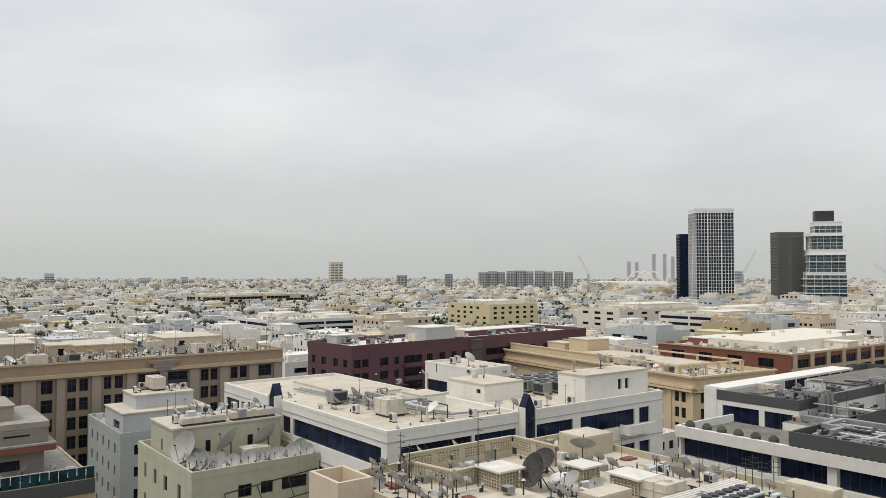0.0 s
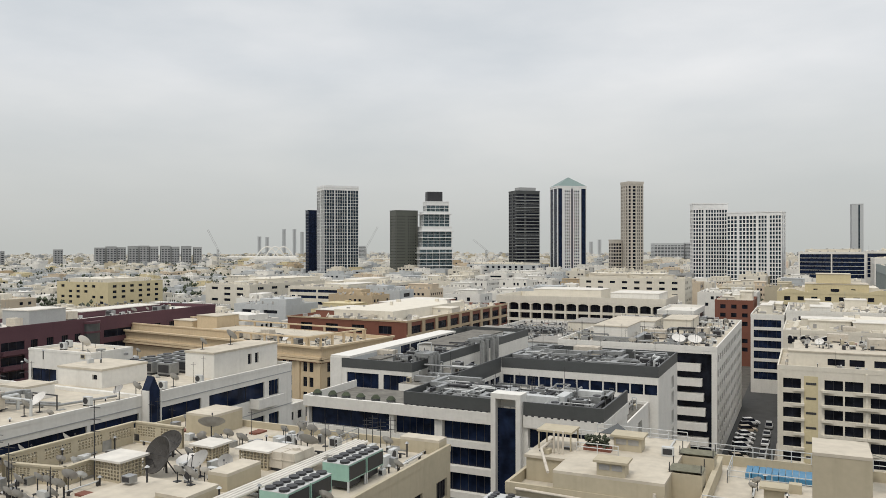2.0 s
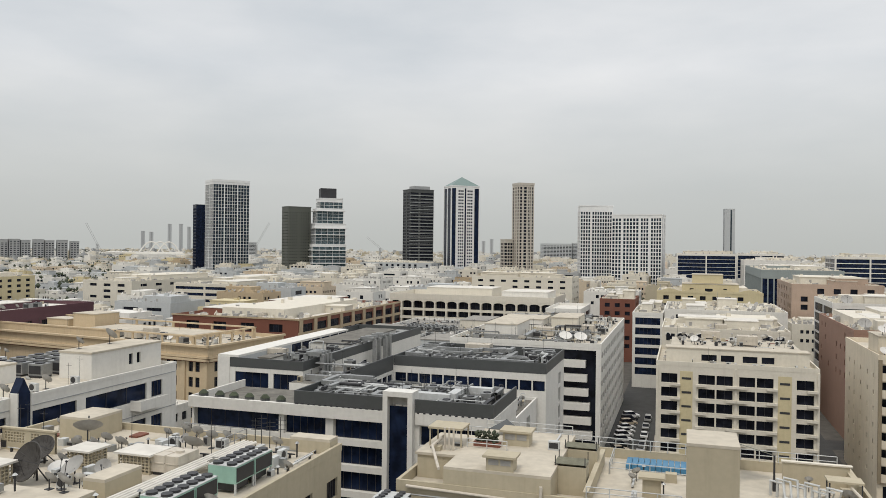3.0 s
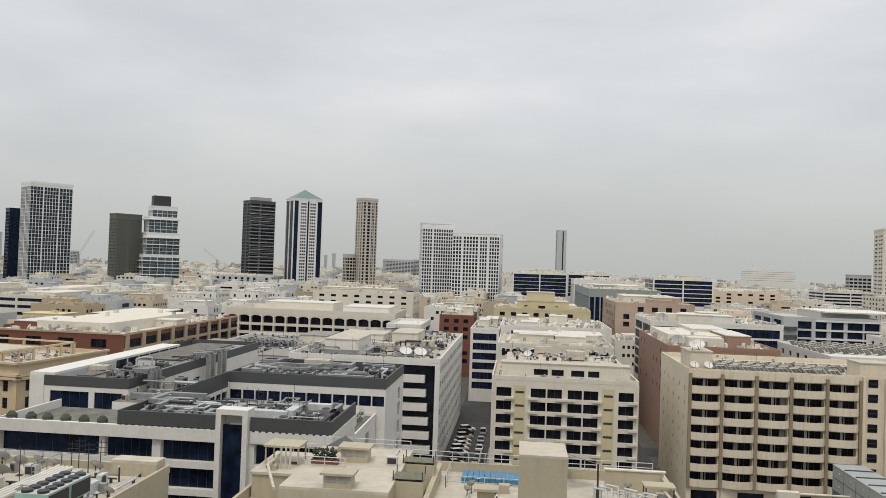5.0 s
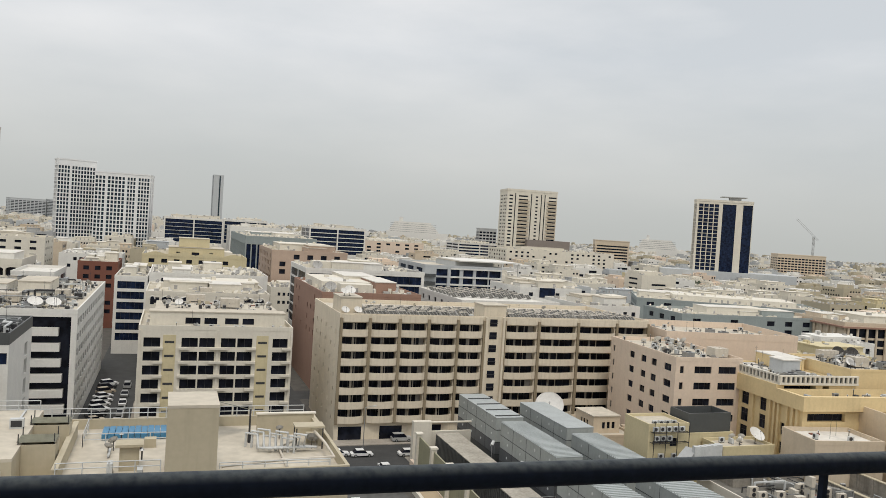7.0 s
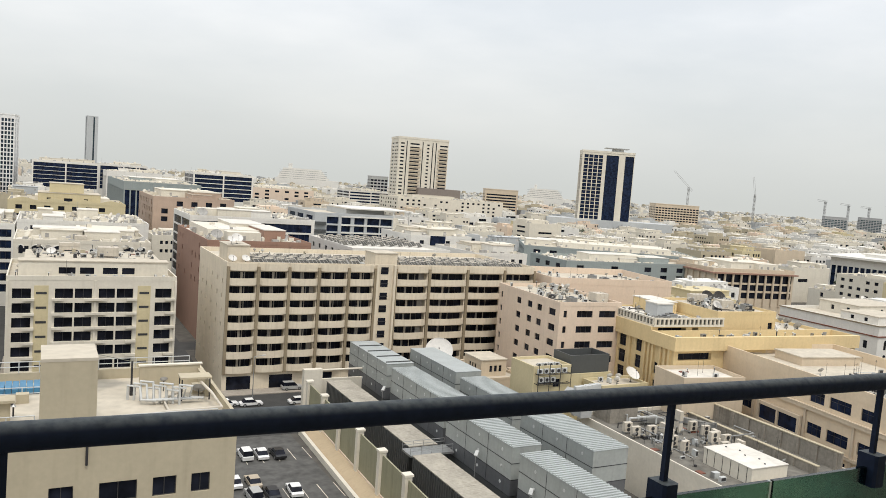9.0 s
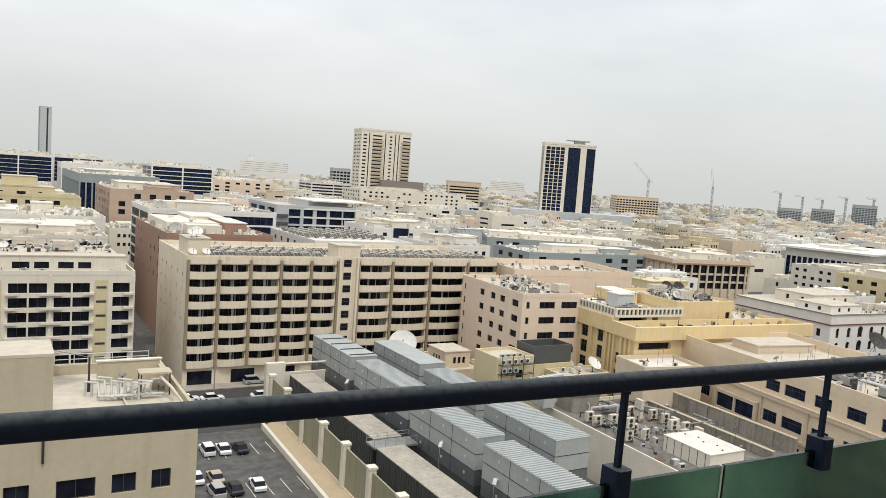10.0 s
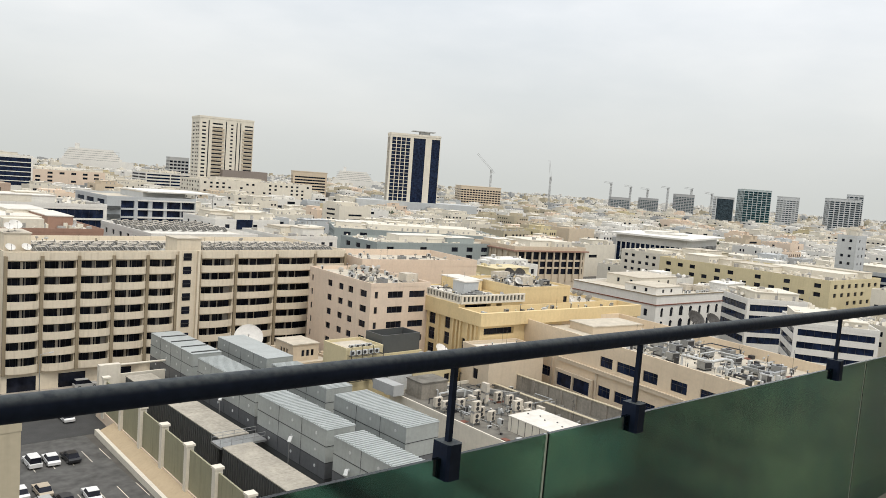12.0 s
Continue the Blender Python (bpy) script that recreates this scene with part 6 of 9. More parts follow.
lattice_crane(41.8, 1500, -0.1, (42.5, 1.3), "grey lattice crane with a raised jib")
lattice_crane(31.2, 1500, -0.1, (30.3, 1.55), "grey lattice crane beside the towers")
lattice_crane(-45.2, 1300, 1.1, (-44.1, 2.2), "grey tower crane with a raised jib")
lattice_crane(-49.6, 1500, 0.9, (-49.4, 2.1), "slim grey tower crane with an upright jib")
lattice_crane(22.2, 1800, -0.2, (23.2, 0.6), "white lattice crane far off")
for a, e in ((-54.0, 0.75), (-55.4, 0.6), (-56.6, 0.5), (-58.0, 0.7), (-59.6, 0.75), (-61.0, 0.5)):
    lattice_crane(a, 2100, e, (a + 0.5, e + 0.05), "small distant tower crane")

# stadium with white arches
az = radians(37.85)
m = pose(-math.sin(az) * 1500, math.cos(az) * 1500, 0, 0, 0, 37.85)
stadium = thing("stadium", "white stadium with curved roof arches", "stadium", m)
part("stand", Shape(WHITE).box(-45, 45, -30, 60, 0, 26), stadium)
part("roof", Shape(WHITE).box(-90, 42, -20, 70, 26, 29), stadium)
for sgn, x0, x1 in ((1, -40, 14), (-1, -8, 42), (1, -22, 26)):
    s = Shape(WHITE)
    pts = [(x0 + (x1 - x0) * i / 14, sgn * 6, 18 + 30 * math.sin(math.pi * i / 14)) for i in range(15)]
    s.pipe(pts, 1.3, n=6)
    part("arch", s, stadium, "white steel arch")

# two white ships in the harbour
for a, span, e in ((-35.3, 3.4, 0.35), (-17.5, 4.6, 0.55)):
    d = 2400
    L = d * math.radians(span)
    top = EYE + d * math.tan(radians(e))
    ship = thing("cruise_ship", "long white cruise ship moored in the harbour", "ship", pose(-math.sin(radians(a)) * d, math.cos(radians(a)) * d, 0, 0, 0, a))
    part("hull", Shape(WHITE).prism([(-L / 2, -14), (L * 0.38, -14), (L / 2, 0), (L * 0.38, 14), (-L / 2, 14)], 0, top * 0.45), ship)
    for i in range(5):
        part("deck", Shape(WHITE, GLASS).box(-L * (0.46 - i * 0.02), L * (0.34 - i * 0.03), -13 + i, 13 - i, top * (0.45 + i * 0.09) + 0.6, top * (0.54 + i * 0.09)).box(-L * 0.44, L * 0.3, -12 + i, 12 - i, top * (0.45 + i * 0.09), top * (0.45 + i * 0.09) + 0.6, 1), ship)
    part("funnel", Shape(WHITE).prism([(-L * 0.3, -5), (-L * 0.24, -5), (-L * 0.24, 5), (-L * 0.3, 5)], top * 0.88, top * 1.1), ship)

# ---- the balcony from which the town is seen ----
FLOOR = EYE - 1.56
s = Shape(PAVING)
s.box(-0.6, 9.0, -1.2, 1.5, FLOOR - 0.22, FLOOR)
solid("balcony_floor", s, "concrete balcony slab", "floor", kind="structure")
s = Shape(CREAM)
s.box(-3, 9.3, -1.5, -1.2, 0, 60).box(9.0, 9.3, -1.2, 1.5, FLOOR, FLOOR + 3)
solid("wall_south", s, "plain rendered wall behind the balcony", "wall", kind="structure")
RAIL_Y, RAIL_Z, LEFT = 1.35, EYE - 0.425, -0.455
railing = thing("balcony_railing", "black tubular balcony railing with green glass panels", "railing", pose(0, 0, FLOOR, 0, 0.89, 0))
rz = RAIL_Z - FLOOR
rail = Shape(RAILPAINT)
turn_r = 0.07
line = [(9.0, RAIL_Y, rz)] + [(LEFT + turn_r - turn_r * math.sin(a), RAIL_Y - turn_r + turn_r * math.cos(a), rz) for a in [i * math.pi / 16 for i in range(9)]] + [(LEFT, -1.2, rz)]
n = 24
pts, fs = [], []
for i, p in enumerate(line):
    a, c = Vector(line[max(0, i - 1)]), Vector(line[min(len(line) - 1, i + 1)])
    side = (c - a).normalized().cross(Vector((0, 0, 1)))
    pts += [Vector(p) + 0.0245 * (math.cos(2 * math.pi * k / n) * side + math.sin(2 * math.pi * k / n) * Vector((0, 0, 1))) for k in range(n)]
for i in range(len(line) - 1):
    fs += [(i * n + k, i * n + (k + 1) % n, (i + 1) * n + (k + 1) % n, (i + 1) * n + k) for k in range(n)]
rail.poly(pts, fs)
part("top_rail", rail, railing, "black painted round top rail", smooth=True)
CLAMP = EYE - 0.64 - FLOOR
GLASSTOP = EYE - 0.68 - FLOOR
GREENGLASS = bpy.data.materials.new("green_glass")
GREENGLASS.use_nodes = True
gn, gl = GREENGLASS.node_tree.nodes, GREENGLASS.node_tree.links
gp = gn["Principled BSDF"]
g_geo, g_noise, g_ramp = gn.new("ShaderNodeNewGeometry"), gn.new("ShaderNodeTexNoise"), gn.new("ShaderNodeValToRGB")
g_noise.inputs["Scale"].default_value, g_noise.inputs["Detail"].default_value = 3.5, 4.0
g_ramp.color_ramp.elements[0].position, g_ramp.color_ramp.elements[0].color = 0.36, (0.035, 0.125, 0.10, 1)
g_ramp.color_ramp.elements[1].position, g_ramp.color_ramp.elements[1].color = 0.68, (0.085, 0.20, 0.135, 1)
gl.new(g_geo.outputs["Position"], g_noise.inputs["Vector"])
gl.new(g_noise.outputs["Fac"], g_ramp.inputs["Fac"])
gl.new(g_ramp.outputs["Color"], gp.inputs["Base Color"])
gp.inputs["Roughness"].default_value, gp.inputs["Transmission Weight"].default_value = 0.09, 1.0
gp.inputs["IOR"].default_value = 1.4
EDGE = material("pale_glass_edge", (0.62, 0.70, 0.66), rough=0.25, vary=0.1, stains=0.0, bump=0.0)
post_mesh = Shape(RAILPAINT).box(-0.007, 0.007, -0.007, 0.007, CLAMP - 0.02, rz - 0.02).mesh("post")
cl = Shape(RAILPAINT)
cl.prism([(-0.025, -0.025), (-0.018, -0.032), (0.018, -0.032), (0.025, -0.025), (0.025, 0.028), (-0.025, 0.028)], CLAMP - 0.095, CLAMP)
clamp_mesh = cl.mesh("clamp")
for x in (-0.08, 1.338, 2.165, 3.81, 4.63, 6.28, 7.1):
    post = part("post", post_mesh, railing, m=pose(x, RAIL_Y, 0))
    part("clamp", clamp_mesh, post)
for x0, x1 in ((LEFT + 0.06, 1.73), (1.73, 4.2), (4.2, 6.67), (6.67, 8.95)):
    part("glass_panel", Shape(GREENGLASS).box(x0 + 0.007, x1 - 0.009, RAIL_Y - 0.006, RAIL_Y + 0.006, 0.05, GLASSTOP), railing, "green tinted glass panel")
    part("glass_edge", Shape(EDGE).box(x1 - 0.0085, x1 - 0.001, RAIL_Y - 0.006, RAIL_Y + 0.006, 0.05, GLASSTOP), railing, "pale polished glass edge")
# ---- rooftop things ----
MADE = {}


def placed(key, build, m, group=""):
    """The first of a kind is built, the others are copies."""
    if key in MADE:
        ob = copy_thing(MADE[key], m)
    else:
        ob = MADE[key] = build()
        ob.matrix_basis = m
    if group:
        ob["group"] = group
    return ob


def dish(x, y, z, r=0.55, face=200, tilt=50, mat=None, mast=0.9, group="satellite dishes"):
    """A satellite dish on a mast: bowl, feed arm, receiver, mast and foot. face: the bearing it looks at; tilt: degrees above level."""
    mat = mat or DISHGREY

    def build():
        ob = thing("satellite_dish", ("pale" if mat is DISHWHITE else "weathered grey") + " metal satellite dish on a short mast", "satellite dish")
        n, rings = 14, 3
        bowl = Shape(mat)
        pts, fs = [(0, 0, 0)], []
        for k in range(1, rings + 1):
            q = r * k / rings
            pts += [(q * math.cos(2 * math.pi * i / n), q * math.sin(2 * math.pi * i / n), 0.38 * q * q / r) for i in range(n)]
        for i in range(n):
            fs.append((0, 1 + i, 1 + (i + 1) % n))
            for k in range(1, rings):
                a, c = 1 + (k - 1) * n, 1 + k * n
                fs.append((a + i, c + i, c + (i + 1) % n, a + (i + 1) % n))
        bowl.poly(pts, fs)
        aim = pose(0, 0, mast + r * 0.35, 90 - tilt, 0, 0)
        part("bowl", bowl, ob, m=aim, smooth=True)
        part("feed_arm", Shape(DARKMETAL).beam((0, -r * 0.95, 0.2 * r), (0, -r * 0.1, r * 0.95), 0.04, 0.04).box(-0.06, 0.06, -r * 0.1 - 0.06, -r * 0.1 + 0.06, r * 0.9, r * 1.05), ob, m=aim)
        part("mast", Shape(DARKMETAL).tube((0, 0, 0), (0, 0, mast + r * 0.35), 0.035 + r * 0.02, n=6).box(-0.22, 0.22, -0.22, 0.22, 0, 0.05), ob)
        return ob
    return placed(("dish", r, tilt, mat.name, mast), build, pose(x, y, z, 0, 0, face), group)


def split_unit(x, y, z, rz=0, group="cooling units"):
    """A small outdoor cooling unit: casing, round fan grille, two feet."""
    def build():
        ob = thing("cooling_unit", "pale grey outdoor cooling unit with a round fan", "air conditioner")
        part("casing", Shape(PALEMETAL).box(-0.5, 0.5, -0.2, 0.2, 0.12, 0.95), ob)
        ring_s = Shape(DARKMETAL)
        ring_s.tube((-0.12, -0.215, 0.54), (-0.12, -0.2, 0.54), 0.33, n=16)
        part("fan_grille", ring_s, ob)
        part("stand", Shape(DARKMETAL).box(-0.42, -0.34, -0.24, 0.24, 0, 0.12).box(0.34, 0.42, -0.24, 0.24, 0, 0.12).box(-0.34, 0.34, -0.03, 0.03, 0.06, 0.12), ob)
        return ob
    return placed("split", build, pose(x, y, z, 0, 0, rz), group)


def package_unit(x, y, z, rz=0, group="package units"):
    """A larger roof cooling unit with a fan on top and louvred sides."""
    def build():
        ob = thing("roof_cooling_unit", "grey metal roof cooling unit with top fan", "air conditioner")
        part("casing", Shape(METAL).box(-1.0, 1.0, -0.8, 0.8, 0.25, 1.6), ob)
        part("fan", Shape(DARKMETAL).tube((0, 0, 1.6), (0, 0, 1.72), 0.55, n=14), ob)
        part("louvre", Shape(DARKMETAL).box(-0.85, 0.85, -0.83, -0.8, 0.45, 1.4), ob)
        part("skid", Shape(DARKMETAL).box(-0.8, 0.8, -0.9, 0.9, 0.1, 0.25).box(-0.8, -0.7, -0.9, 0.9, 0, 0.1).box(0.7, 0.8, -0.9, 0.9, 0, 0.1), ob)
        return ob
    return placed("package", build, pose(x, y, z, 0, 0, rz), group)


def chiller(x0, x1, y0, y1, z, h, mat, label, rz=0):
    """A chiller: two casings on a frame with legs, coil sides and rows of round fans on top."""
    w, d = x1 - x0, y1 - y0
    ob = thing("chiller", label, "chiller", pose((x0 + x1) / 2, (y0 + y1) / 2, z, 0, 0, rz))
    for k in range(2):
        a, c = -d / 2 + k * d / 2 + 0.06, -d / 2 + (k + 1) * d / 2 - 0.06
        part("casing", Shape(mat).box(-w / 2, w / 2, a, c, h * 0.4, h), ob)
        part("coil", Shape(DARKMETAL).box(w / 2, w / 2 + 0.03, a + 0.1, c - 0.1, h * 0.45, h * 0.95), ob)
        part("tray", Shape(PALEMETAL).box(-w / 2, w / 2, a, c, h, h + 0.04), ob)
        for i in range(2):
            for j in range(3):
                fx, fy = -w / 4 + i * w / 2, a + (c - a) * (j + 0.5) / 3
                part("fan", Shape(DARKMETAL).tube((fx, fy, h + 0.04), (fx, fy, h + 0.2), min(w / 4.6, (c - a) / 6.6), n=14), ob)
        part("compressor", Shape(DARKMETAL).box(-w / 2 + 0.3, w / 2 - 0.3, a + 0.3, c - 0.3, 0.2, h * 0.36), ob)
        for sx in (-w / 2, w / 2 - 0.12):
            for sy in (a, c - 0.12):
                part("leg", Shape(PALEMETAL).box(sx, sx + 0.12, sy, sy + 0.12, 0, h * 0.4), ob)
    return ob


def panel_tank(x, y, z, w, d, h, rz=0, mat=TANKCREAM):
    """A sectional water tank: ribbed panels, skid and hatch."""
    ob = thing("water_tank", "pale sectional panel water tank on a roof", "water tank", pose(x, y, z, 0, 0, rz))
    part("skid", Shape(DARKMETAL).box(-w / 2 + 0.1, w / 2 - 0.1, -d / 2 + 0.1, d / 2 - 0.1, 0, 0.25), ob)
    part("body", Shape(mat).box(-w / 2, w / 2, -d / 2, d / 2, 0.25, h), ob)
    n = max(2, round(w))
    ribs = Shape(mat)
    for i in range(n + 1):
        u = -w / 2 + w * i / n
        ribs.box(u - 0.04, u + 0.04, -d / 2 - 0.05, d / 2 + 0.05, 0.25, h + 0.04)
    n = max(2, round(d))
    for i in range(1, n):
        u = -d / 2 + d * i / n
        ribs.box(-w / 2 - 0.05, w / 2 + 0.05, u - 0.04, u + 0.04, 0.25, h + 0.03)
    ribs.box(-w / 2 - 0.05, w / 2 + 0.05, -d / 2 - 0.05, d / 2 + 0.05, h * 0.6, h * 0.6 + 0.07)
    part("rib_frame", ribs, ob)
    part("hatch", Shape(mat).tube((w * 0.2, 0, h), (w * 0.2, 0, h + 0.18), 0.3, n=10), ob)
    return ob


def shed(x0, x1, y0, y1, z, h, lattice=True):
    """A small roof shed with lattice sides under a flat white top."""
    w, d = x1 - x0, y1 - y0
    ob = thing("roof_shed", "small lattice-sided roof shed with a flat white top", "shed", pose((x0 + x1) / 2, (y0 + y1) / 2, z))
    part("top", Shape(ROOFWHITE).box(-w / 2 - 0.25, w / 2 + 0.25, -d / 2 - 0.25, d / 2 + 0.25, h, h + 0.15), ob)
    part("box", Shape(TANKCREAM).box(-w / 2 + 0.25, w / 2 - 0.25, -d / 2 + 0.25, d / 2 - 0.25, 0, h), ob)
    for side, length, m in (("S", w, pose(-w / 2, -d / 2, 0)), ("E", d, pose(w / 2, -d / 2, 0, 0, 0, 90)), ("W", d, pose(-w / 2, d / 2, 0, 0, 0, -90))):
        s = Shell(CREAM, DARKMETAL)
        n = max(3, int(length / 0.32))
        s.face(m, 0, length, 0, h, spread(n, length, length / n * 0.7), [(0.15 + i * (h - 0.2) / 5, 0.15 + i * (h - 0.2) / 5 + (h - 0.2) / 5 * 0.72) for i in range(5)], depth=0.1)
        part("lattice", s, ob)
    return ob


def lattice_wall(x0, y0, x1, y1, z, h, label="cream roof wall with lattice openings"):
    """A low roof wall whose upper part is open lattice between short piers."""
    length = math.hypot(x1 - x0, y1 - y0)
    ob = thing("roof_wall", label, "wall", pose(x0, y0, z, 0, 0, math.degrees(math.atan2(y1 - y0, x1 - x0))))
    s = Shell(CREAM)
    n = max(1, round(length / 3.2))
    cols = []
    for k in range(n):
        a, c = length * k / n + 0.3, length * (k + 1) / n - 0.3
        q = max(3, int((c - a) / 0.3))
        cols += [(a + (c - a) * i / q, a + (c - a) * (i + 0.74) / q) for i in range(q)]
    rows = [(h * 0.38 + i * h * 0.13, h * 0.38 + i * h * 0.13 + h * 0.095) for i in range(4)]
    s.face(Matrix(), 0, length, 0, h, cols, rows, depth=0.2)
    s.face(pose(length, 0.2, 0, 0, 0, 180), 0, length, 0, h, [(length - c[1], length - c[0]) for c in reversed(cols)], rows, depth=0.0)
    part("lattice", s, ob)
    part("coping", Shape(CREAM).box(-0.1, length + 0.1, -0.08, 0.28, h, h + 0.14), ob)
    return ob


def pipes(name, label, runs, r, mat=PALEMETAL):
    """Pipe runs of one system, each a part."""
    x, y, z = runs[0][0]
    ob = thing(name, label, "pipes", pose(x, y, z))
    for run in runs:
        part("pipe", Shape(mat).pipe([(a - x, c - y, e - z) for a, c, e in run], r, n=8), ob)
    return ob


def duct(points, w, h, mat=METAL, label="large galvanised air duct on a roof"):
    x, y, z = points[0]
    ob = thing("air_duct", label, "air duct", pose(x, y, z))
    for a, c in zip(points, points[1:]):
        part("duct_section", Shape(mat).beam([p - q for p, q in zip(a, (x, y, z))], [p - q for p, q in zip(c, (x, y, z))], w, h), ob)
        part("duct_flange", Shape(mat).beam([p - q + 0.03 * (s_ - t_) / max(0.1, math.dist(a, c)) for p, q, s_, t_ in zip(a, (x, y, z), c, a)], [p - q + 0.12 * (s_ - t_) / max(0.1, math.dist(a, c)) for p, q, s_, t_ in zip(a, (x, y, z), c, a)], w + 0.14, h + 0.14), ob)
    return ob


def roof_rail(points, z, h=1.0, label="white tubular roof railing", mat=PALEMETAL, r=0.04):
    x, y = points[0]
    ob = thing("roof_railing", label, "railing", pose(x, y, z))
    for k in (1.0, 0.55):
        part("rail", Shape(mat).pipe([(a - x, c - y, h * k) for a, c in points], r, n=6), ob)
    for (a, c), (e, f) in zip(points, points[1:]):
        n = max(1, round(math.hypot(e - a, f - c) / 1.6))
        for i in range(n + 1):
            px, py = a + (e - a) * i / n - x, c + (f - c) * i / n - y
            part("post", Shape(mat).tube((px, py, 0), (px, py, h), r, n=6), ob)
    return ob


def mast(x, y, z, h, label="slim metal aerial mast"):
    ob = thing("aerial_mast", label, "mast", pose(x, y, z))
    part("pole", Shape(DARKMETAL).tube((0, 0, 0), (0, 0, h), 0.05, 0.03, n=6), ob)
    for k in range(3):
        part("crossbar", Shape(DARKMETAL).beam((-0.4, 0, h * (0.6 + 0.15 * k)), (0.4, 0.2, h * (0.6 + 0.15 * k)), 0.04, 0.04), ob)
    return ob


def scatter(x0, x1, y0, y1, z, seed, dishes=0, units=0, tanks=0, packages=0, white=0.3, rot=0.0, avoid=()):
    """Things strewn over a free stretch of roof."""
    r, taken = random.Random(seed), list(avoid)
    cx, cy, c, s = (x0 + x1) / 2, (y0 + y1) / 2, math.cos(radians(rot)), math.sin(radians(rot))

    def spot(gap):
        for _ in range(30):
            px, py = r.uniform(x0, x1), r.uniform(y0, y1)
            if all(math.hypot(px - a, py - e) > gap + g_ for a, e, g_ in taken):
                taken.append((px, py, gap))
                break
        return cx + (px - cx) * c - (py - cy) * s, cy + (px - cx) * s + (py - cy) * c
    for _ in range(tanks):
        px, py = spot(2.0)
        panel_tank(px, py, z, r.choice((3, 4)), r.choice((2, 3)), r.uniform(1.8, 2.4), rot)
    for _ in range(packages):
        px, py = spot(1.3)
        package_unit(px, py, z, rot + r.choice((0, 90)))
    for _ in range(units):
        px, py = spot(0.6)
        split_unit(px, py, z, rot + r.choice((0, 0, 90, -90)))
    for _ in range(dishes):
        px, py = spot(0.6)
        dish(px, py, z, r.choice((0.45, 0.6, 0.6, 0.9)), r.choice((170, 170, 0)) + r.uniform(-30, 30), r.choice((35, 50)), DISHWHITE if r.random() < white else DISHGREY, 0.8)



def clutter(x0, x1, y0, y1, z, seed, many=1.0, rot=0.0, keep=(), tall=1.0):
    """Conduits, vents, plinths, pallets and scrap over a roof: too many and small to count. keep: boxes (x0, x1, y0, y1) left free."""
    r = random.Random(seed)
    cx, cy = (x0 + x1) / 2, (y0 + y1) / 2
    w, d = x1 - x0, y1 - y0
    s = Shape(PALEMETAL, DARKMETAL, CREAM, METAL, DISHGREY, BROWN)
    ok = lambda a, b_: all(not (k[0] - 0.3 < a < k[1] + 0.3 and k[2] - 0.3 < b_ < k[3] + 0.3) for k in keep)

    def spot():
        for _ in range(12):
            a, b_ = r.uniform(x0 + 0.5, x1 - 0.5), r.uniform(y0 + 0.5, y1 - 0.5)
            if ok(a, b_):
                return a - cx, b_ - cy
        return None
    for _ in range(int(w * d / 7 * many)):
        p = spot()
        if not p:
            continue
        x, y = p
        k = r.random()
        if k < 0.34:
            a, c, e = r.uniform(0.12, 0.5), r.uniform(0.12, 0.5), r.uniform(0.25, 0.9) * tall
            s.box(x - a, x + a, y - c, y + c, 0, e, r.choice((0, 0, 1, 2, 3, 3)))
            if r.random() < 0.6:
                s.box(x - a * 0.8, x + a * 0.8, y - c - 0.02, y - c, e * 0.2, e * 0.85, 1)
        elif k < 0.52:
            n = r.uniform(1.5, 5)
            q = (n, 0) if r.random() < 0.5 else (0, n)
            if all(x0 < cx + x + q[0] * f < x1 and y0 < cy + y + q[1] * f < y1 and ok(cx + x + q[0] * f, cy + y + q[1] * f) for f in (0.5, 1)):
                e = r.uniform(0.1, 0.35)
                s.tube((x, y, e), (x + q[0], y + q[1], e), r.uniform(0.04, 0.1), n=5, slot=r.choice((0, 1, 3)))
                for f in (0.1, 0.9):
                    s.box(x + q[0] * f - 0.08, x + q[0] * f + 0.08, y + q[1] * f - 0.08, y + q[1] * f + 0.08, 0, e, 1)
        elif k < 0.68:
            e = r.uniform(0.4, 1.3) * tall
            s.tube((x, y, 0), (x, y, e), 0.07, n=5, slot=1)
            s.tube((x, y, e), (x, y, e + 0.14), 0.2, 0.05, n=6, slot=r.choice((0, 3)))
        elif k < 0.82:
            q, e = r.uniform(0.3, 0.62), r.uniform(0.5, 1.0)
            f = r.uniform(-0.4, 0.4)
            s.tube((x, y, 0), (x, y, e), 0.035, n=4, slot=1)
            s.tube((x, y, e), (x + f * 0.2, y + 0.14, e + 0.12), q * 0.5, q, n=9, slot=r.choice((4, 4, 0)))
        elif k < 0.9:
            e = r.uniform(1.4, 3.6) * tall
            s.tube((x, y, 0), (x, y, e), 0.035, 0.025, n=4, slot=1)
            s.beam((x - 0.35, y, e * 0.9), (x + 0.35, y + 0.1, e * 0.9), 0.03, 0.03, 1)
        else:
            a, c = r.uniform(0.4, 1.0), r.uniform(0.3, 0.7)
            s.box(x - a, x + a, y - c, y + c, 0, r.uniform(0.06, 0.2), r.choice((1, 3, 5, 2)))
    solid("roof_clutter", s, "small vents, conduits, aerials and scrap on a roof", "roof clutter", pose(cx, cy, z, 0, 0, rot), kind="stuff")


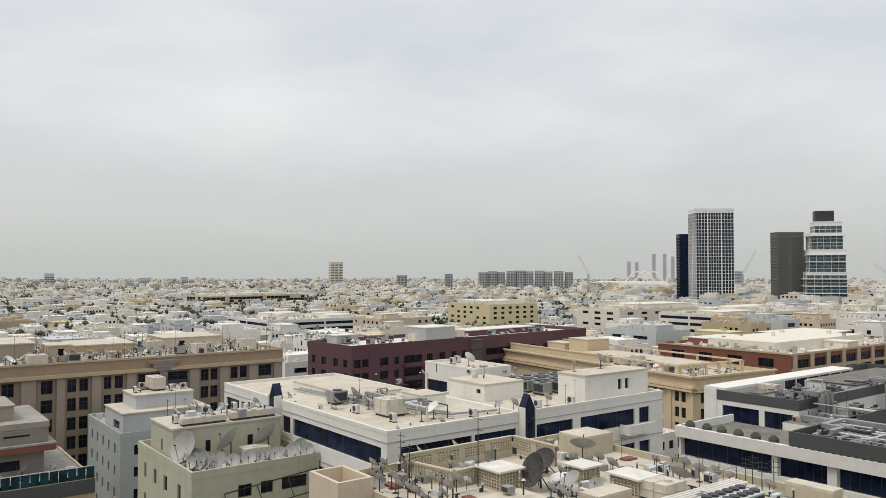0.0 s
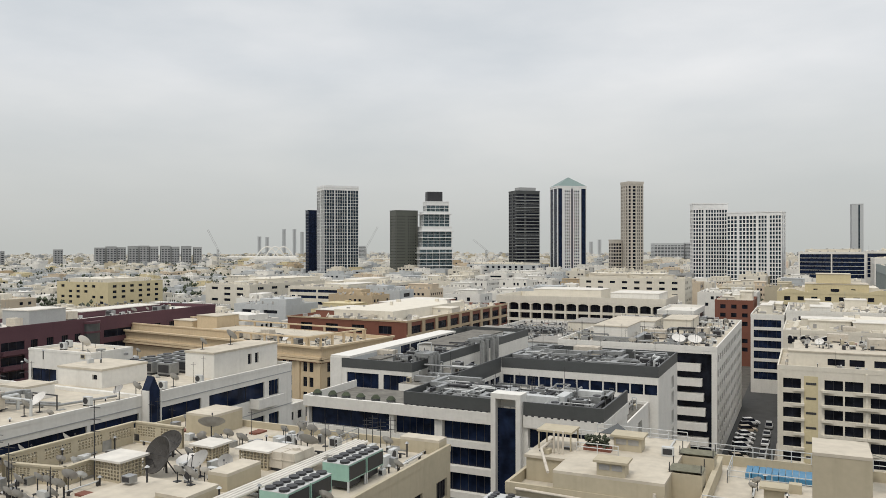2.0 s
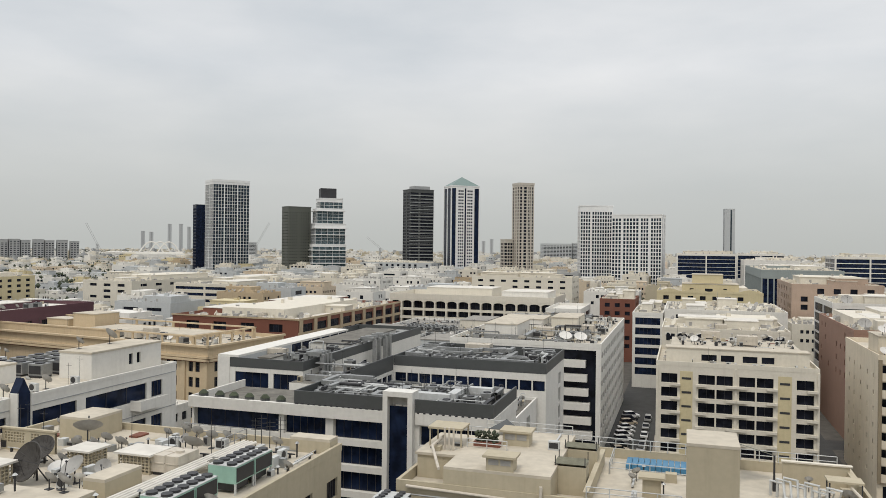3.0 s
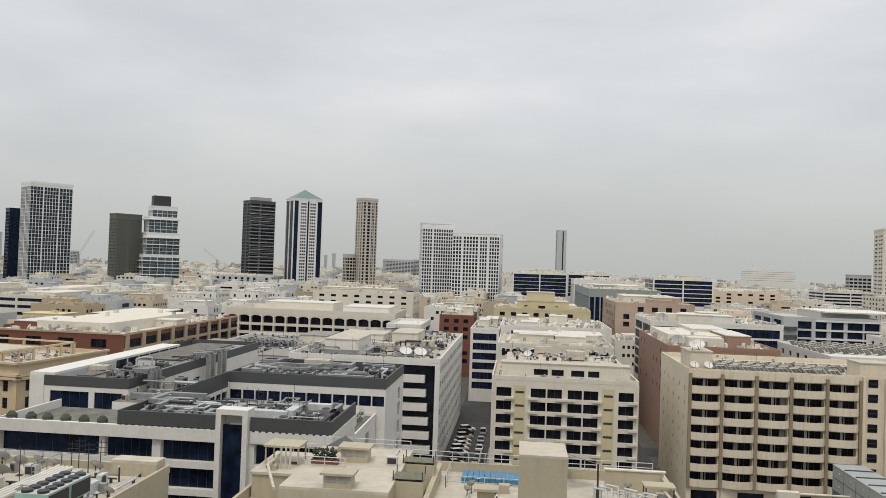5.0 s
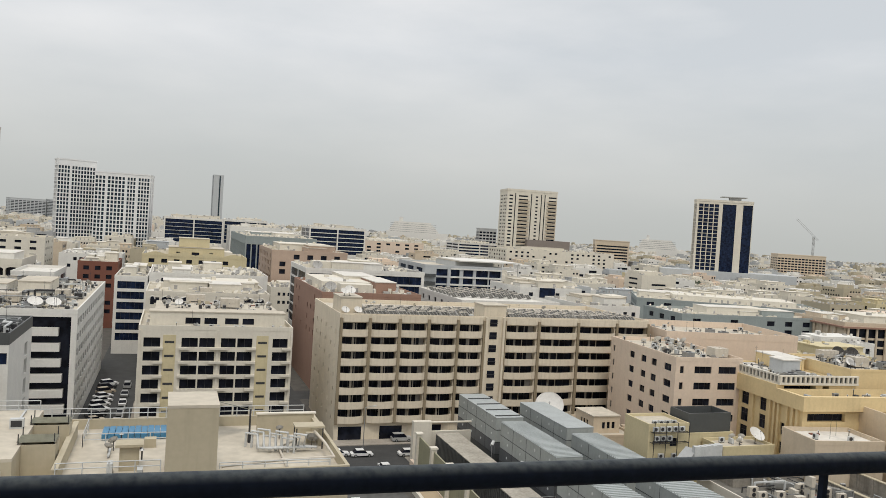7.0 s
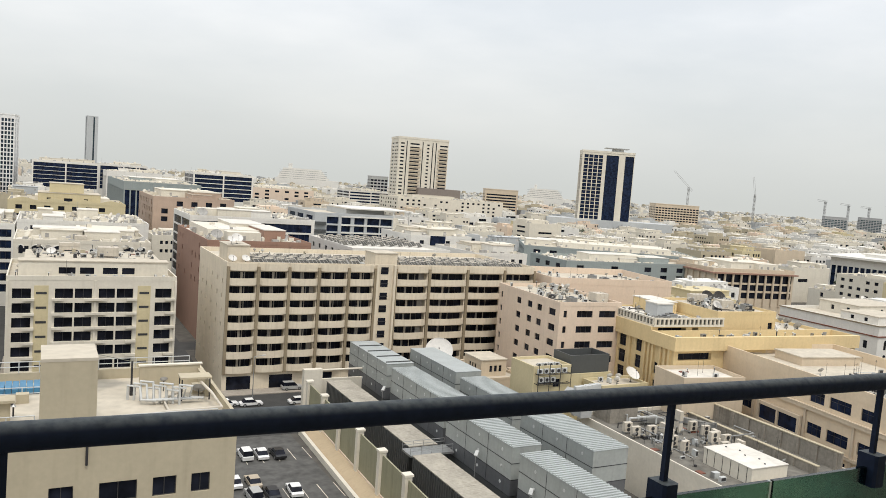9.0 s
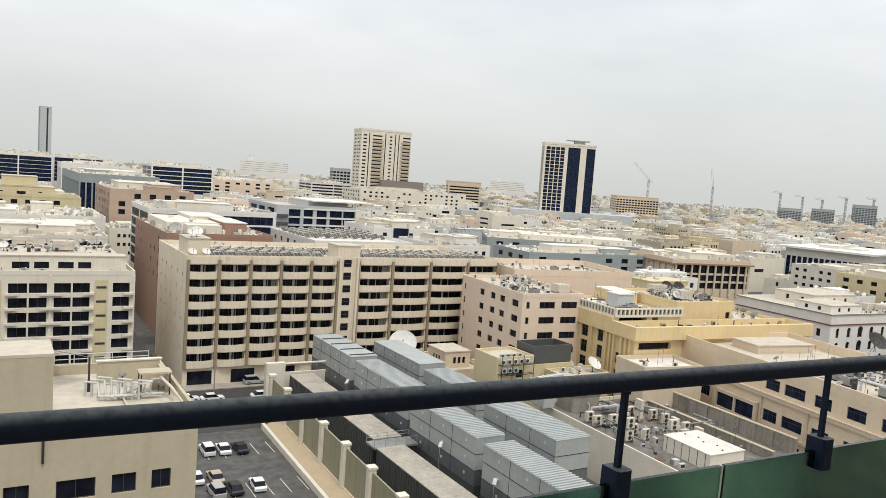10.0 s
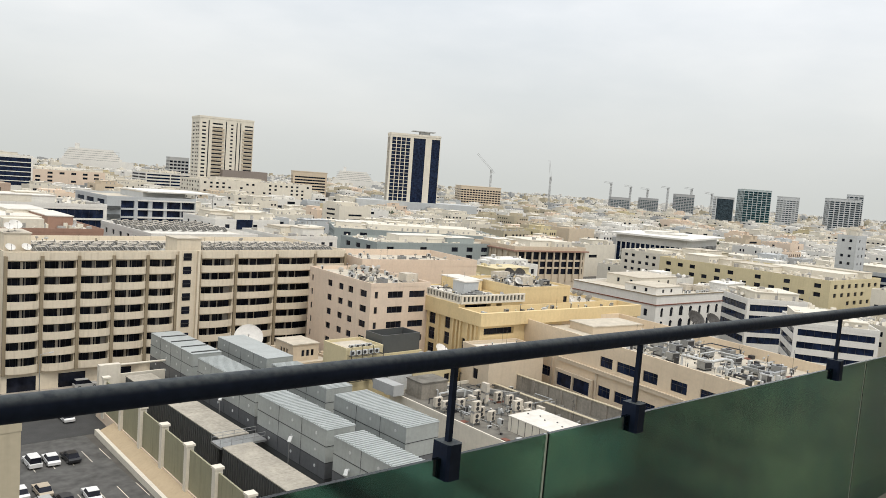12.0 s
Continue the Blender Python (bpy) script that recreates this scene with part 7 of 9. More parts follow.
def pipework(x0, x1, y0, y1, z, seed, n):
    """A tangle of pale pipes and small ducts with bends, risers and feet, too many to count."""
    r = random.Random(seed)
    s = Shape(PALEMETAL, METAL, DARKMETAL)
    for _ in range(n):
        x, y, e = r.uniform(x0, x1), r.uniform(y0, y1), r.uniform(0.4, 2.2)
        rad, slot = r.choice((0.08, 0.12, 0.16, 0.25)), r.choice((0, 1, 1, 2, 2))
        pts = [(x, y, 0.0), (x, y, e)]
        along = r.random() < 0.5
        for _ in range(r.randint(1, 4)):
            if along:
                x = min(x1, max(x0, x + r.uniform(-9, 9)))
            else:
                y = min(y1, max(y0, y + r.uniform(-6, 6)))
            along = not along
            pts.append((x, y, e))
        pts.append((x, y, 0.0))
        if r.random() < 0.25:
            for k, (a, c) in enumerate(zip(pts, pts[1:])):
                if math.dist(a, c) > 0.1:
                    s.beam(a, c, rad * (3.4 - 0.13 * k), rad * (2.8 - 0.13 * k), min(slot, 1))
        else:
            for k, (a, c) in enumerate(zip(pts, pts[1:])):
                if math.dist(a, c) > 0.1:
                    s.tube(a, c, rad * (1 - 0.04 * k), n=7, slot=slot)
    solid("pipework", s, "tangle of pale pipes and small ducts on a plant roof", "pipes", Matrix.Translation((0, 0, z)), kind="stuff")


# -- crowded foreground roof --
Z1 = 28.8
for x, y, r in ((-56.2, 35.2, 0.6), (-55.4, 36.0, 0.6), (-54.4, 35.2, 0.5), (-55.6, 37.9, 0.6), (-53.6, 34.2, 0.6), (-53.6, 37.4, 0.6), (-51.6, 34.4, 0.6), (-50.4, 34.0, 0.6), (-49.2, 33.4, 0.5),
                (-48.9, 36.4, 0.6), (-47.6, 36.2, 0.6), (-46.4, 36.0, 0.6), (-47.3, 37.6, 0.7), (-45.2, 34.6, 0.6), (-52.6, 33.2, 0.6), (-51.2, 33.0, 0.6), (-47.9, 33.4, 0.6), (-46.6, 33.2, 0.6), (-45.4, 33.0, 0.6), (-50.0, 35.6, 0.6)):
    dish(max(x, -55.8), y, Z1, r * 0.85, 165 + (x * 37 % 35), 35, DISHGREY, 0.9)
for x, y, r in ((-46.6, 50.0, 0.6), (-45.4, 50.6, 0.6), (-45.6, 52.2, 0.6), (-43.4, 51.5, 0.6), (-42.2, 55.6, 0.5), (-41.3, 56.9, 0.6), (-39.9, 56.6, 0.6), (-37.9, 55.8, 0.6), (-36.7, 56.2, 0.6), (-44.2, 46.0, 0.6)):
    dish(max(x, -55.8), y, Z1, r * 0.85, 165 + (x * 37 % 35), 35, DISHGREY, 0.9)
for x, y in ((-39.4, 40.6), (-38.6, 40.8), (-38.0, 40.4)):
    dish(x, y - 0.6, 29.92, 0.5, 175, 35, DISHGREY, 0.5)


def mesh_dish(x, y, z, r, face, tilt, label):
    """A large wire-mesh dish: rim, ribs, rings and a fine mesh bowl on a pedestal."""
    ob = thing("mesh_dish", label, "satellite dish", pose(x, y, z, 0, 0, face))
    aim = pose(0, 0, r * 0.95, 90 - tilt, 0, 0)
    f = lambda q: 0.42 * q * q / r
    bowl = Shape(MESHDARK)
    n, rings = 28, 7
    for k in range(1, rings + 1):
        q = r * k / rings
        bowl.pipe([(q * math.cos(2 * math.pi * i / n), q * math.sin(2 * math.pi * i / n), f(q)) for i in range(n + 1)], 0.012 if k < rings else 0.05, n=4)
    for i in range(n * 2):
        a = math.pi * i / n
        bowl.pipe([(q * math.cos(a), q * math.sin(a), f(q)) for q in (0.1 * r, 0.5 * r, r)], 0.016 if i % 4 else 0.04, n=4)
    tagged(part("mesh_bowl", bowl, ob, m=aim), kind="stuff")
    back = Shape(MESHDARK)
    n2 = 24
    pts, fs = [(0, 0, 0.02)], []
    for k in (1, 2, 3):
        q = r * k / 3 * 0.97
        pts += [(q * math.cos(2 * math.pi * i / n2), q * math.sin(2 * math.pi * i / n2), f(q) + 0.03) for i in range(n2)]
    for i in range(n2):
        j = (i + 1) % n2
        fs.append((0, 1 + i, 1 + j))
        fs += [(1 + k * n2 + i, 1 + (k + 1) * n2 + i, 1 + (k + 1) * n2 + j, 1 + k * n2 + j) for k in (0, 1)]
    part("mesh_sheet", back.poly(pts, fs), ob, m=aim)
    part("pedestal", Shape(DARKMETAL).tube((0, 0.3, 0), (0, 0.2, r), 0.09, n=8).beam((-0.8, 0.6, 0), (0, 0.2, r * 0.8), 0.07, 0.07).beam((0.8, 0.6, 0), (0, 0.2, r * 0.8), 0.07, 0.07), ob)
    part("feed_support", Shape(DARKMETAL).beam((-r * 0.7, 0, f(r * 0.7)), (0, 0, r * 0.9), 0.03, 0.03).beam((r * 0.7, 0, f(r * 0.7)), (0, 0, r * 0.9), 0.03, 0.03).beam((0, -r * 0.7, f(r * 0.7)), (0, 0, r * 0.9), 0.03, 0.03), ob, m=aim)
    return ob


mesh_dish(-44.6, 43.8, Z1, 1.4, -10, 25, "large dark wire-mesh dish on a crowded roof")
mesh_dish(-47.4, 47.4, Z1, 1.1, 10, 45, "dark wire-mesh dish tipped upwards")
dish(-48.0, 52.8, Z1, 1.2, 215, 58, DISHGREY, 1.0)
dish(-43.0, 44.9, Z1, 1.0, 30, 75, DISHWHITE, 0.3)
dish(-55.4, 44.0, Z1, 0.8, 160, 45, DISHWHITE, 1.0)
dish(-55.4, 40.0, Z1, 0.8, 160, 45, DISHWHITE, 1.0)
shed(-48.2, -45.6, 40.6, 43.0, Z1, 1.5)
shed(-45.0, -43.0, 47.4, 49.4, Z1, 1.3)
shed(-40.6, -37.8, 47.8, 50.0, Z1, 1.4)
panel_tank(-36.6, 49.2, Z1, 2.4, 2.4, 1.5)
lattice_wall(-54.2, 49.6, -54.2, 37.4, Z1, 1.75)
lattice_wall(-54.0, 49.8, -48.6, 49.9, Z1, 1.75)
lattice_wall(-53.9, 37.5, -48.8, 38.4, Z1, 1.25)
lattice_wall(-48.7, 38.6, -49.0, 43.8, Z1, 1.25)
chiller(-31.4, -29.2, 38.8, 43.8, Z1, 1.95, MINT, "mint green chiller with rows of black fans")
chiller(-31.4, -29.2, 45.8, 50.8, Z1, 1.95, MINT, "mint green chiller with rows of black fans")
pipes("pipe_rack", "bundle of white insulated pipes across a roof", [[(-35.4 + 0.36 * i, 31.5, Z1 + 0.75), (-35.0 + 0.36 * i, 56.2, Z1 + 0.75)] for i in range(4)], 0.14, ROOFWHITE)
for y in (34, 38, 42, 46, 50, 54):
    s = Shape(DARKMETAL)
    s.box(-35.7, -33.6, y - 0.05, y + 0.05, Z1 + 0.5, Z1 + 0.58).box(-35.6, -35.5, y - 0.05, y + 0.05, Z1, Z1 + 0.5).box(-33.8, -33.7, y - 0.05, y + 0.05, Z1, Z1 + 0.5)
    solid("pipe_support", s, "dark steel trestle under roof pipes", "support", group="pipe trestles")
roof_rail([(-42.4, 58.2), (-36, 58.2), (-36, 54.4)], Z1, 1.3, "grey steel roof railing", METAL)
mast(-48.0, 40.4, Z1, 6.0)
mast(-51.4, 36.0, Z1, 3.4)
mast(-55.0, 37.6, Z1, 3.6)
for i, x in enumerate((-34.8, -34.2, -33.4, -32.4)):
    mast(x, 57.6, Z1, 2.4 + 0.3 * (i % 2), "dark upright vent pipe and cable mast")
scatter(-44, -39.6, 42.6, 46, Z1, 3, dishes=3, units=5)
scatter(-30.5, -28.3, 52, 56.5, Z1, 4, units=2)
scatter(-42, -37, 51, 55, Z1, 8, dishes=2, units=4)

# -- white office roof --
Z2 = OFFICE_ROOF
panel_tank(-71.7, 47.6, Z2, 2.5, 2.6, 1.9)
scatter(-82, -66, 44, 51, Z2, 12, dishes=6, units=3, packages=1, avoid=((-71.7, 47.6, 2.4),))
for i in range(3):
    for j in range(4):
        package_unit(-77.6 + 2.9 * i, 71.4 + 2.8 * j, Z2)
scatter(-65.4, -64.4, 53, 69, Z2, 13, dishes=3, units=3)
pipes("pipe_run", "grey pipe run along a white roof", [[(-94, 47, Z2 + 0.3), (-81, 48.6, Z2 + 0.3), (-67, 52, Z2 + 0.3), (-65.6, 58, Z2 + 0.3)], [(-94, 47.8, Z2 + 0.3), (-81, 49.4, Z2 + 0.3), (-67.6, 52.8, Z2 + 0.3)]], 0.13, METAL)
dish(-68.3, 73.6, 33.42, 0.6, 165, 40, DISHGREY, 0.7)
dish(-68.3, 78.7, 33.42, 0.9, 165, 40, DISHGREY, 0.8)
scatter(-89.6, -81, 67.6, 72, 32.9, 14, dishes=1, units=2)
for x, y in ((-71.4, 49.6), (-72.6, 49.2), (-66.6, 48.2)):
    dish(x, y, Z2, 0.6, 170, 40, DISHGREY, 0.9)
pipework(-83, -66, 48.5, 51.5, Z2, 214, 8)

# -- cream house roof crowded with dishes --
for i, (x, y, r) in enumerate(((-82.3, 28.9, 0.6), (-81.4, 29.3, 0.45), (-80.4, 28.7, 0.6), (-79.4, 29.3, 0.6), (-78.5, 28.8, 0.6), (-77.7, 30.2, 0.6), (-77.6, 31.9, 0.6), (-77.7, 33.6, 0.6), (-78.8, 31.0, 0.6), (-77.5, 35.2, 0.6),
                              (-77.6, 36.7, 0.6), (-78.7, 36.0, 0.45), (-77.6, 38.4, 0.6), (-78.6, 39.4, 0.6), (-77.4, 40.4, 0.6), (-79.9, 40.8, 0.6))):
    dish(x, y, 25.2, r * 1.3, 20 + i * 13 % 50, 30, DISHGREY, 0.9)
dish(-82.3, 28.6, 25.2, 1.75, 20, 25, DISHGREY, 1.5)
dish(-81.6, 33.2, 25.2, 1.6, -50, 35, DISHGREY, 1.7)
dish(-81.6, 37.6, 25.2, 1.6, -60, 35, DISHGREY, 1.7)
panel_tank(-80.8, 35.6, 25.2, 1.9, 3.0, 1.6)
panel_tank(-84.7, 31.2, 29.22, 1.1, 5.0, 0.8)
panel_tank(-84.7, 37.0, 29.22, 1.1, 5.4, 0.9)
scatter(-91, -86.5, 28.6, 39.4, 29.22, 15, units=5, dishes=2)
rd = random.Random(33)
for k in range(26):
    dish(-82.9 + 0.24 * k + rd.uniform(-0.2, 0.2) if k < 22 else rd.uniform(-79.5, -77.2), rd.uniform(27.8, 30.6) if k < 22 else rd.uniform(31, 40), 25.2, rd.choice((0.5, 0.6, 0.75)), rd.uniform(5, 70), 30, DISHGREY, 0.95)
# -- pale house, tan block, corner house --
scatter(-131, -124, 35.5, 43.5, 27.05, 16, units=4, tanks=1)
scatter(-140, -133, 33, 45, 21.2, 17, units=6, dishes=3)
scatter(-174, -146, 27, 33, 30.2, 18, units=6, dishes=8, tanks=2, avoid=((-154, 29.2, 3.6),))
scatter(-153, -146, 8, 66, 30.2, 19, dishes=22, units=16, tanks=3, packages=5, avoid=((-154, 29.2, 3.6),))
scatter(-157, -154, 33, 66, 30.2, 21, dishes=6, units=6)
scatter(-170, -156, 45.5, 48.5, 30.2, 20, packages=3, tanks=1)
scatter(-111.5, -107, 9.5, 23.5, 19.6, 22, dishes=7, units=6)
# -- maroon and ornate blocks --
scatter(-179, -171, 103, 123, 27.1, 23, packages=4, tanks=1, units=5, dishes=3, rot=4)
scatter(-180, -176, 140, 144, 27.1, 26, units=3, tanks=1, rot=4)
scatter(-176.5, -174, 148, 178, 27.1, 24, packages=3, units=5, dishes=4, rot=4)
scatter(-138, -104, 151, 158, 22.8, 25, dishes=9, units=9, tanks=2, packages=3, rot=-7)

# -- plant on the grey office --
Z3 = 23.42
for k, pts in enumerate((((-52, 104, Z3 + 0.9), (-44, 104, Z3 + 0.9), (-44, 110, Z3 + 0.9), (-41, 111, Z3 + 0.9)), ((-52.5, 108, Z3 + 0.8), (-46, 108, Z3 + 0.8), (-46, 101, Z3 + 0.8)),
                         ((-37, 102.5, Z3 + 1.5), (-31, 102.5, Z3 + 1.5), (-31, 109, Z3 + 1.5), (-26.5, 109, Z3 + 1.5)), ((-37, 103, Z3 + 1.0), (-33, 103, Z3 + 1.0)),
                         ((-40, 100.5, Z3 + 0.9), (-40, 110, Z3 + 0.9)))):
    duct(pts, 1.3, 1.0, METAL if k != 2 else PALEMETAL)
for k, (x, y) in enumerate(((-50, 101), (-48, 106), (-42, 107), (-31, 100.5), (-28.5, 104), (-27, 107.5), (-36, 106), (-36, 110), (-31, 105))):
    package_unit(x, y, Z3, 90 * (k % 2))
roof_rail([(-54, 100), (-41, 100), (-41, 111)], Z3, 1.1, "dark steel plant railing", DARKMETAL)
roof_rail([(-34.5, 109.5), (-26, 109.5)], Z3, 1.1, "grey plant walkway railing", METAL)
for y in (125.6, 127.0, 128.4, 150.0, 152.4, 156.0, 158.4):
    low = 22.7 if y < 134 else 16.0
    duct(((-62.2, y, low), (-62.2, y, 26.3), (-65.4, y, 26.3), (-65.4, y, 24.0)), 0.75, 0.75, METAL, "galvanised air duct that climbs a wall")
for pts in (((-51, 115, 19.9), (-30, 115, 19.9)), ((-50, 119, 20.1), (-44, 119, 20.1), (-44, 131, 20.1)), ((-62, 119, 23.3), (-54, 119, 23.3), (-54, 132, 23.3)), ((-61.5, 123.5, 23.2), (-55.5, 123.5, 23.2)), ((-50, 124, 20.0), (-46, 124, 20.0), (-46, 117, 20.0)), ((-38, 118, 20.0), (-38, 131, 20.0)), ((-50.6, 129, 20.2), (-48, 129, 20.2), (-36, 127, 20.2))):
    duct(pts, 1.1, 0.9)
for k, (x, y) in enumerate(((-49, 117), (-50, 121.4), (-48, 127), (-42, 122), (-41, 128), (-34, 120), (-33, 126), (-29, 119), (-29, 129), (-48.5, 132), (-35, 131))):
    package_unit(x, y, 19.0, 90 * (k % 2))
for i in range(5):
    for j in range(2):
        package_unit(-48 + 3.1 * i, 140 + 3 * j, 23.6)
for pts in (((-50.5, 137, 24.6), (-30, 137, 24.6), (-26, 141, 24.6)), ((-32, 138.5, 24.8), (-32, 150, 24.8)), ((-50, 148, 24.5), (-34, 148, 24.5))):
    duct(pts, 1.2, 1.0, METAL)
scatter(-30, -25, 143, 154, 23.6, 31, packages=4, units=4)
panel_tank(-40, 152, 23.6, 5, 3, 2.6)
duct(((-66.2, 132, 24.5), (-66.2, 150, 24.5), (-66.2, 178, 24.5)), 1.0, 0.9)
scatter(-61, -53, 130, 133.6, 22.7, 29, packages=2, units=3)
clutter(-63, -52.6, 116.4, 134.4, 22.7, 141, 1.6, tall=1.5)
pipework(-63.2, -53, 117, 133, 22.7, 216, 8)

scatter(-76, -67.5, 129, 144, 23.8, 32, packages=5, units=4, tanks=1)
# -- white slab roof, cream block roof --
scatter(-50, -20, 173, 200, 24.0, 33, packages=9, units=10, dishes=5, tanks=2, white=0.7)
scatter(-50, -20, 222, 236, 24.0, 34, packages=7, units=6, dishes=4, tanks=2)
dish(-22.5, 176, 24.0, 1.5, 20, 60, DISHWHITE, 1.0)
dish(-26.0, 176.5, 24.0, 1.5, 20, 60, DISHWHITE, 1.0)
duct(((-45, 176, 25.0), (-35.5, 176, 25.0), (-35.5, 190, 25.0)), 1.2, 1.1)
scatter(-4, 0, 166.5, 190, 22.0, 35, dishes=5, units=5)
scatter(-2, 22, 175, 189, 25.25, 36, dishes=12, units=6, tanks=2)
scatter(-3, 23.5, 166, 167.4, 22.0, 37, units=5)
scatter(-4, 26, 228, 254, 23.0, 38, dishes=14, units=6, tanks=2)
scatter(-15.5, -7.5, 264, 298, 24.0, 39, dishes=9, units=4, tanks=1)
scatter(-4, 29, 264, 298, 25.4, 40, dishes=14, units=5, tanks=1)
scatter(39, 63, 201, 243, 26.85, 41, dishes=8, units=10, tanks=2, packages=3)
scatter(-148, -110, 206, 280, 23.05, 42, dishes=12, units=16, tanks=5, packages=10, rot=-1)

for i in range(7):
    for j in range(3):
        package_unit(-94 + 3.0 * i, 246 + 3.6 * j, 17.2, 0)
scatter(-98, -72, 188, 208, 17.2, 43, packages=5, units=4, tanks=1, dishes=2)
scatter(-82, -58, 216, 240, 17.2, 44, packages=8, units=5, dishes=2)
# -- hotel roof: rows of tilted solar frames --
SAILCLOTH = material("dusty_shade_cloth", (0.22, 0.23, 0.19), rough=0.9, vary=0.15, stains=0.15)
COLLECTOR = material("dusty_collector_glass", (0.075, 0.07, 0.058), rough=0.6, vary=0.4, stains=0.4, random_hue=0.4)
rs = random.Random(9)


def solar(x, y, z, rz=0.0):
    def build():
        ob = thing("solar_collector", "tilted pale solar water collector on a frame", "solar panel", group="solar collectors")
        part("panel", Shape(COLLECTOR).poly([(-1.05, -0.8, 0.3), (1.05, -0.8, 0.3), (1.05, 0.55, 1.45), (-1.05, 0.55, 1.45), (-1.05, -0.8, 0.2), (1.05, -0.8, 0.2), (1.05, 0.55, 1.35), (-1.05, 0.55, 1.35)], [(0, 1, 2, 3), (7, 6, 5, 4), (0, 4, 5, 1), (1, 5, 6, 2), (2, 6, 7, 3), (3, 7, 4, 0)]), ob)
        part("frame", Shape(DISHGREY, TANKCREAM).tube((-1.15, 0.8, 1.45), (1.15, 0.8, 1.45), 0.13, n=8, slot=1).beam((-1.1, 0.8, 0), (-1.1, 0.8, 1.4), 0.1, 0.1).beam((1.1, 0.8, 0), (1.1, 0.8, 1.4), 0.1, 0.1).beam((-1.12, -0.85, 0.3), (-1.12, 0.6, 1.5), 0.13, 0.1).beam((1.12, -0.85, 0.3), (1.12, 0.6, 1.5), 0.13, 0.1).beam((0, -0.85, 0.33), (0, 0.6, 1.53), 0.08, 0.06), ob)
        return ob
    return placed("solar", build, pose(x, y, z, 0, 0, rz))


for j in range(5):
    for i in range(28):
        x = 41.0 + 2.42 * i + (j % 2) * 0.9
        if not 65 < x < 74.5 or j > 2:
            solar(x + rs.uniform(-0.3, 0.3), 160.2 + 2.6 * j + rs.uniform(-0.3, 0.3), 26.1, 28 + rs.uniform(-5, 5))
for j in range(6):
    for i in range(9):
        solar(83.4 + 3.2 * i + rs.uniform(-0.3, 0.3), 224 + 4.0 * j, 25.0, 28)
for x, y, r in ((35.3, 161, 0.9), (36.8, 162.6, 1.2), (38.0, 159.2, 0.9), (35.2, 158.9, 0.9)):
    dish(x, y, 30.45 if y > 160 else 26.1, r, 10, 50, DISHWHITE, 0.6 if y > 160 else 1.2)

# -- foreground roof with terraces --
Z4 = 26.0
pool = thing("pool_cover", "blue slatted cover over a small roof pool", "pool", pose(-4.9, 71.2, Z4))
slat = Shape(BLUEPOOL).box(0, 0.48, 0, 2.7, 0.02, 0.5).mesh("slat")
for i in range(10):
    part("slat", slat, pool, m=pose(0.53 * i, 0, 0.03 * (i % 2)))
roof_rail([(-6.2, 74.4), (-6.2, 69.4), (0.8, 69.4), (0.8, 74.4)], Z4, 1.1)
roof_rail([(-7, 59.3), (0, 59.3)], 26.9, 0.9)
roof_rail([(4.2, 59.3), (12.6, 59.3)], 26.9, 0.5)
roof_rail([(-22, 74.9), (13, 74.9)], 26.9, 1.0)
s = Shape(CREAM)
s.box(-3.0, -1.6, 62.6, 63.6, Z4, Z4 + 1.9).box(-3.3, -1.3, 62.3, 63.9, Z4 + 1.9, Z4 + 2.1)
solid("chimney_block", s, "cream rendered vent block with a cap", "chimney")
ob = thing("awning", "dusty grey-green shade sail on dark steel posts", "awning", pose(6, 71.4, Z4))
part("sail", Shape(SAILCLOTH).poly([(-1.5, -1.6, 3.6), (1.6, 0.6, 2.3), (-1.4, 3.0, 2.6), (-1.5, -1.6, 3.55), (1.6, 0.6, 2.25), (-1.4, 3.0, 2.55)], [(0, 1, 2), (5, 4, 3), (0, 3, 4, 1), (1, 4, 5, 2), (2, 5, 3, 0)]), ob)
for x, y, z in ((-1.5, -1.6, 3.6), (1.6, 0.6, 2.3), (-1.4, 3.0, 2.6)):
    part("post", Shape(DARKMETAL).tube((x, y, 0), (x, y, z), 0.09, n=6), ob)
ob = thing("roof_wall", "low cream rendered wall round a roof deck", "wall", pose(8.2, 71.7, Z4))
part("wall", Shape(CREAM).box(0, 5.2, -0.15, 0.15, 0, 1.9).box(5.0, 5.3, -4.2, -0.15, 0, 1.5), ob)
part("coping", Shape(OFFWHITE).box(-0.1, 5.4, -0.25, 0.25, 1.9, 2.02), ob)
ob = thing("awning", "dark triangular shade sail on steel posts", "awning", pose(-16.2, 70.6, 28.32))
part("sail", Shape(DARKGREY).poly([(-1.3, 0, 0.55), (2.0, -0.4, 0.65), (0, 1.8, 1.15), (-1.3, 0, 0.5), (2.0, -0.4, 0.6), (0, 1.8, 1.1)], [(0, 1, 2), (5, 4, 3), (0, 3, 4, 1), (1, 4, 5, 2), (2, 5, 3, 0)]), ob)
for x, y, z in ((-1.3, 0, 0.55), (2.0, -0.4, 0.65), (0, 1.8, 1.15)):
    part("post", Shape(DARKMETAL).tube((x, y, 0), (x, y, z), 0.06, n=6), ob)
for k in range(9):
    x = 6.9 + 0.48 * k
    pipes("roof_pipe_loop", "tangled pale insulated pipe loop on a roof", [[(x, 68 - 0.3 * k, Z4), (x, 68 - 0.3 * k, Z4 + 1.2 + 0.25 * (k % 3)), (x + 0.9, 67.4 - 0.3 * k, Z4 + 1.2 + 0.25 * (k % 3)), (x + 0.9, 66.2, Z4 + 0.4), (x + 2.0, 65.8, Z4 + 0.4)]], 0.11, PALEMETAL)
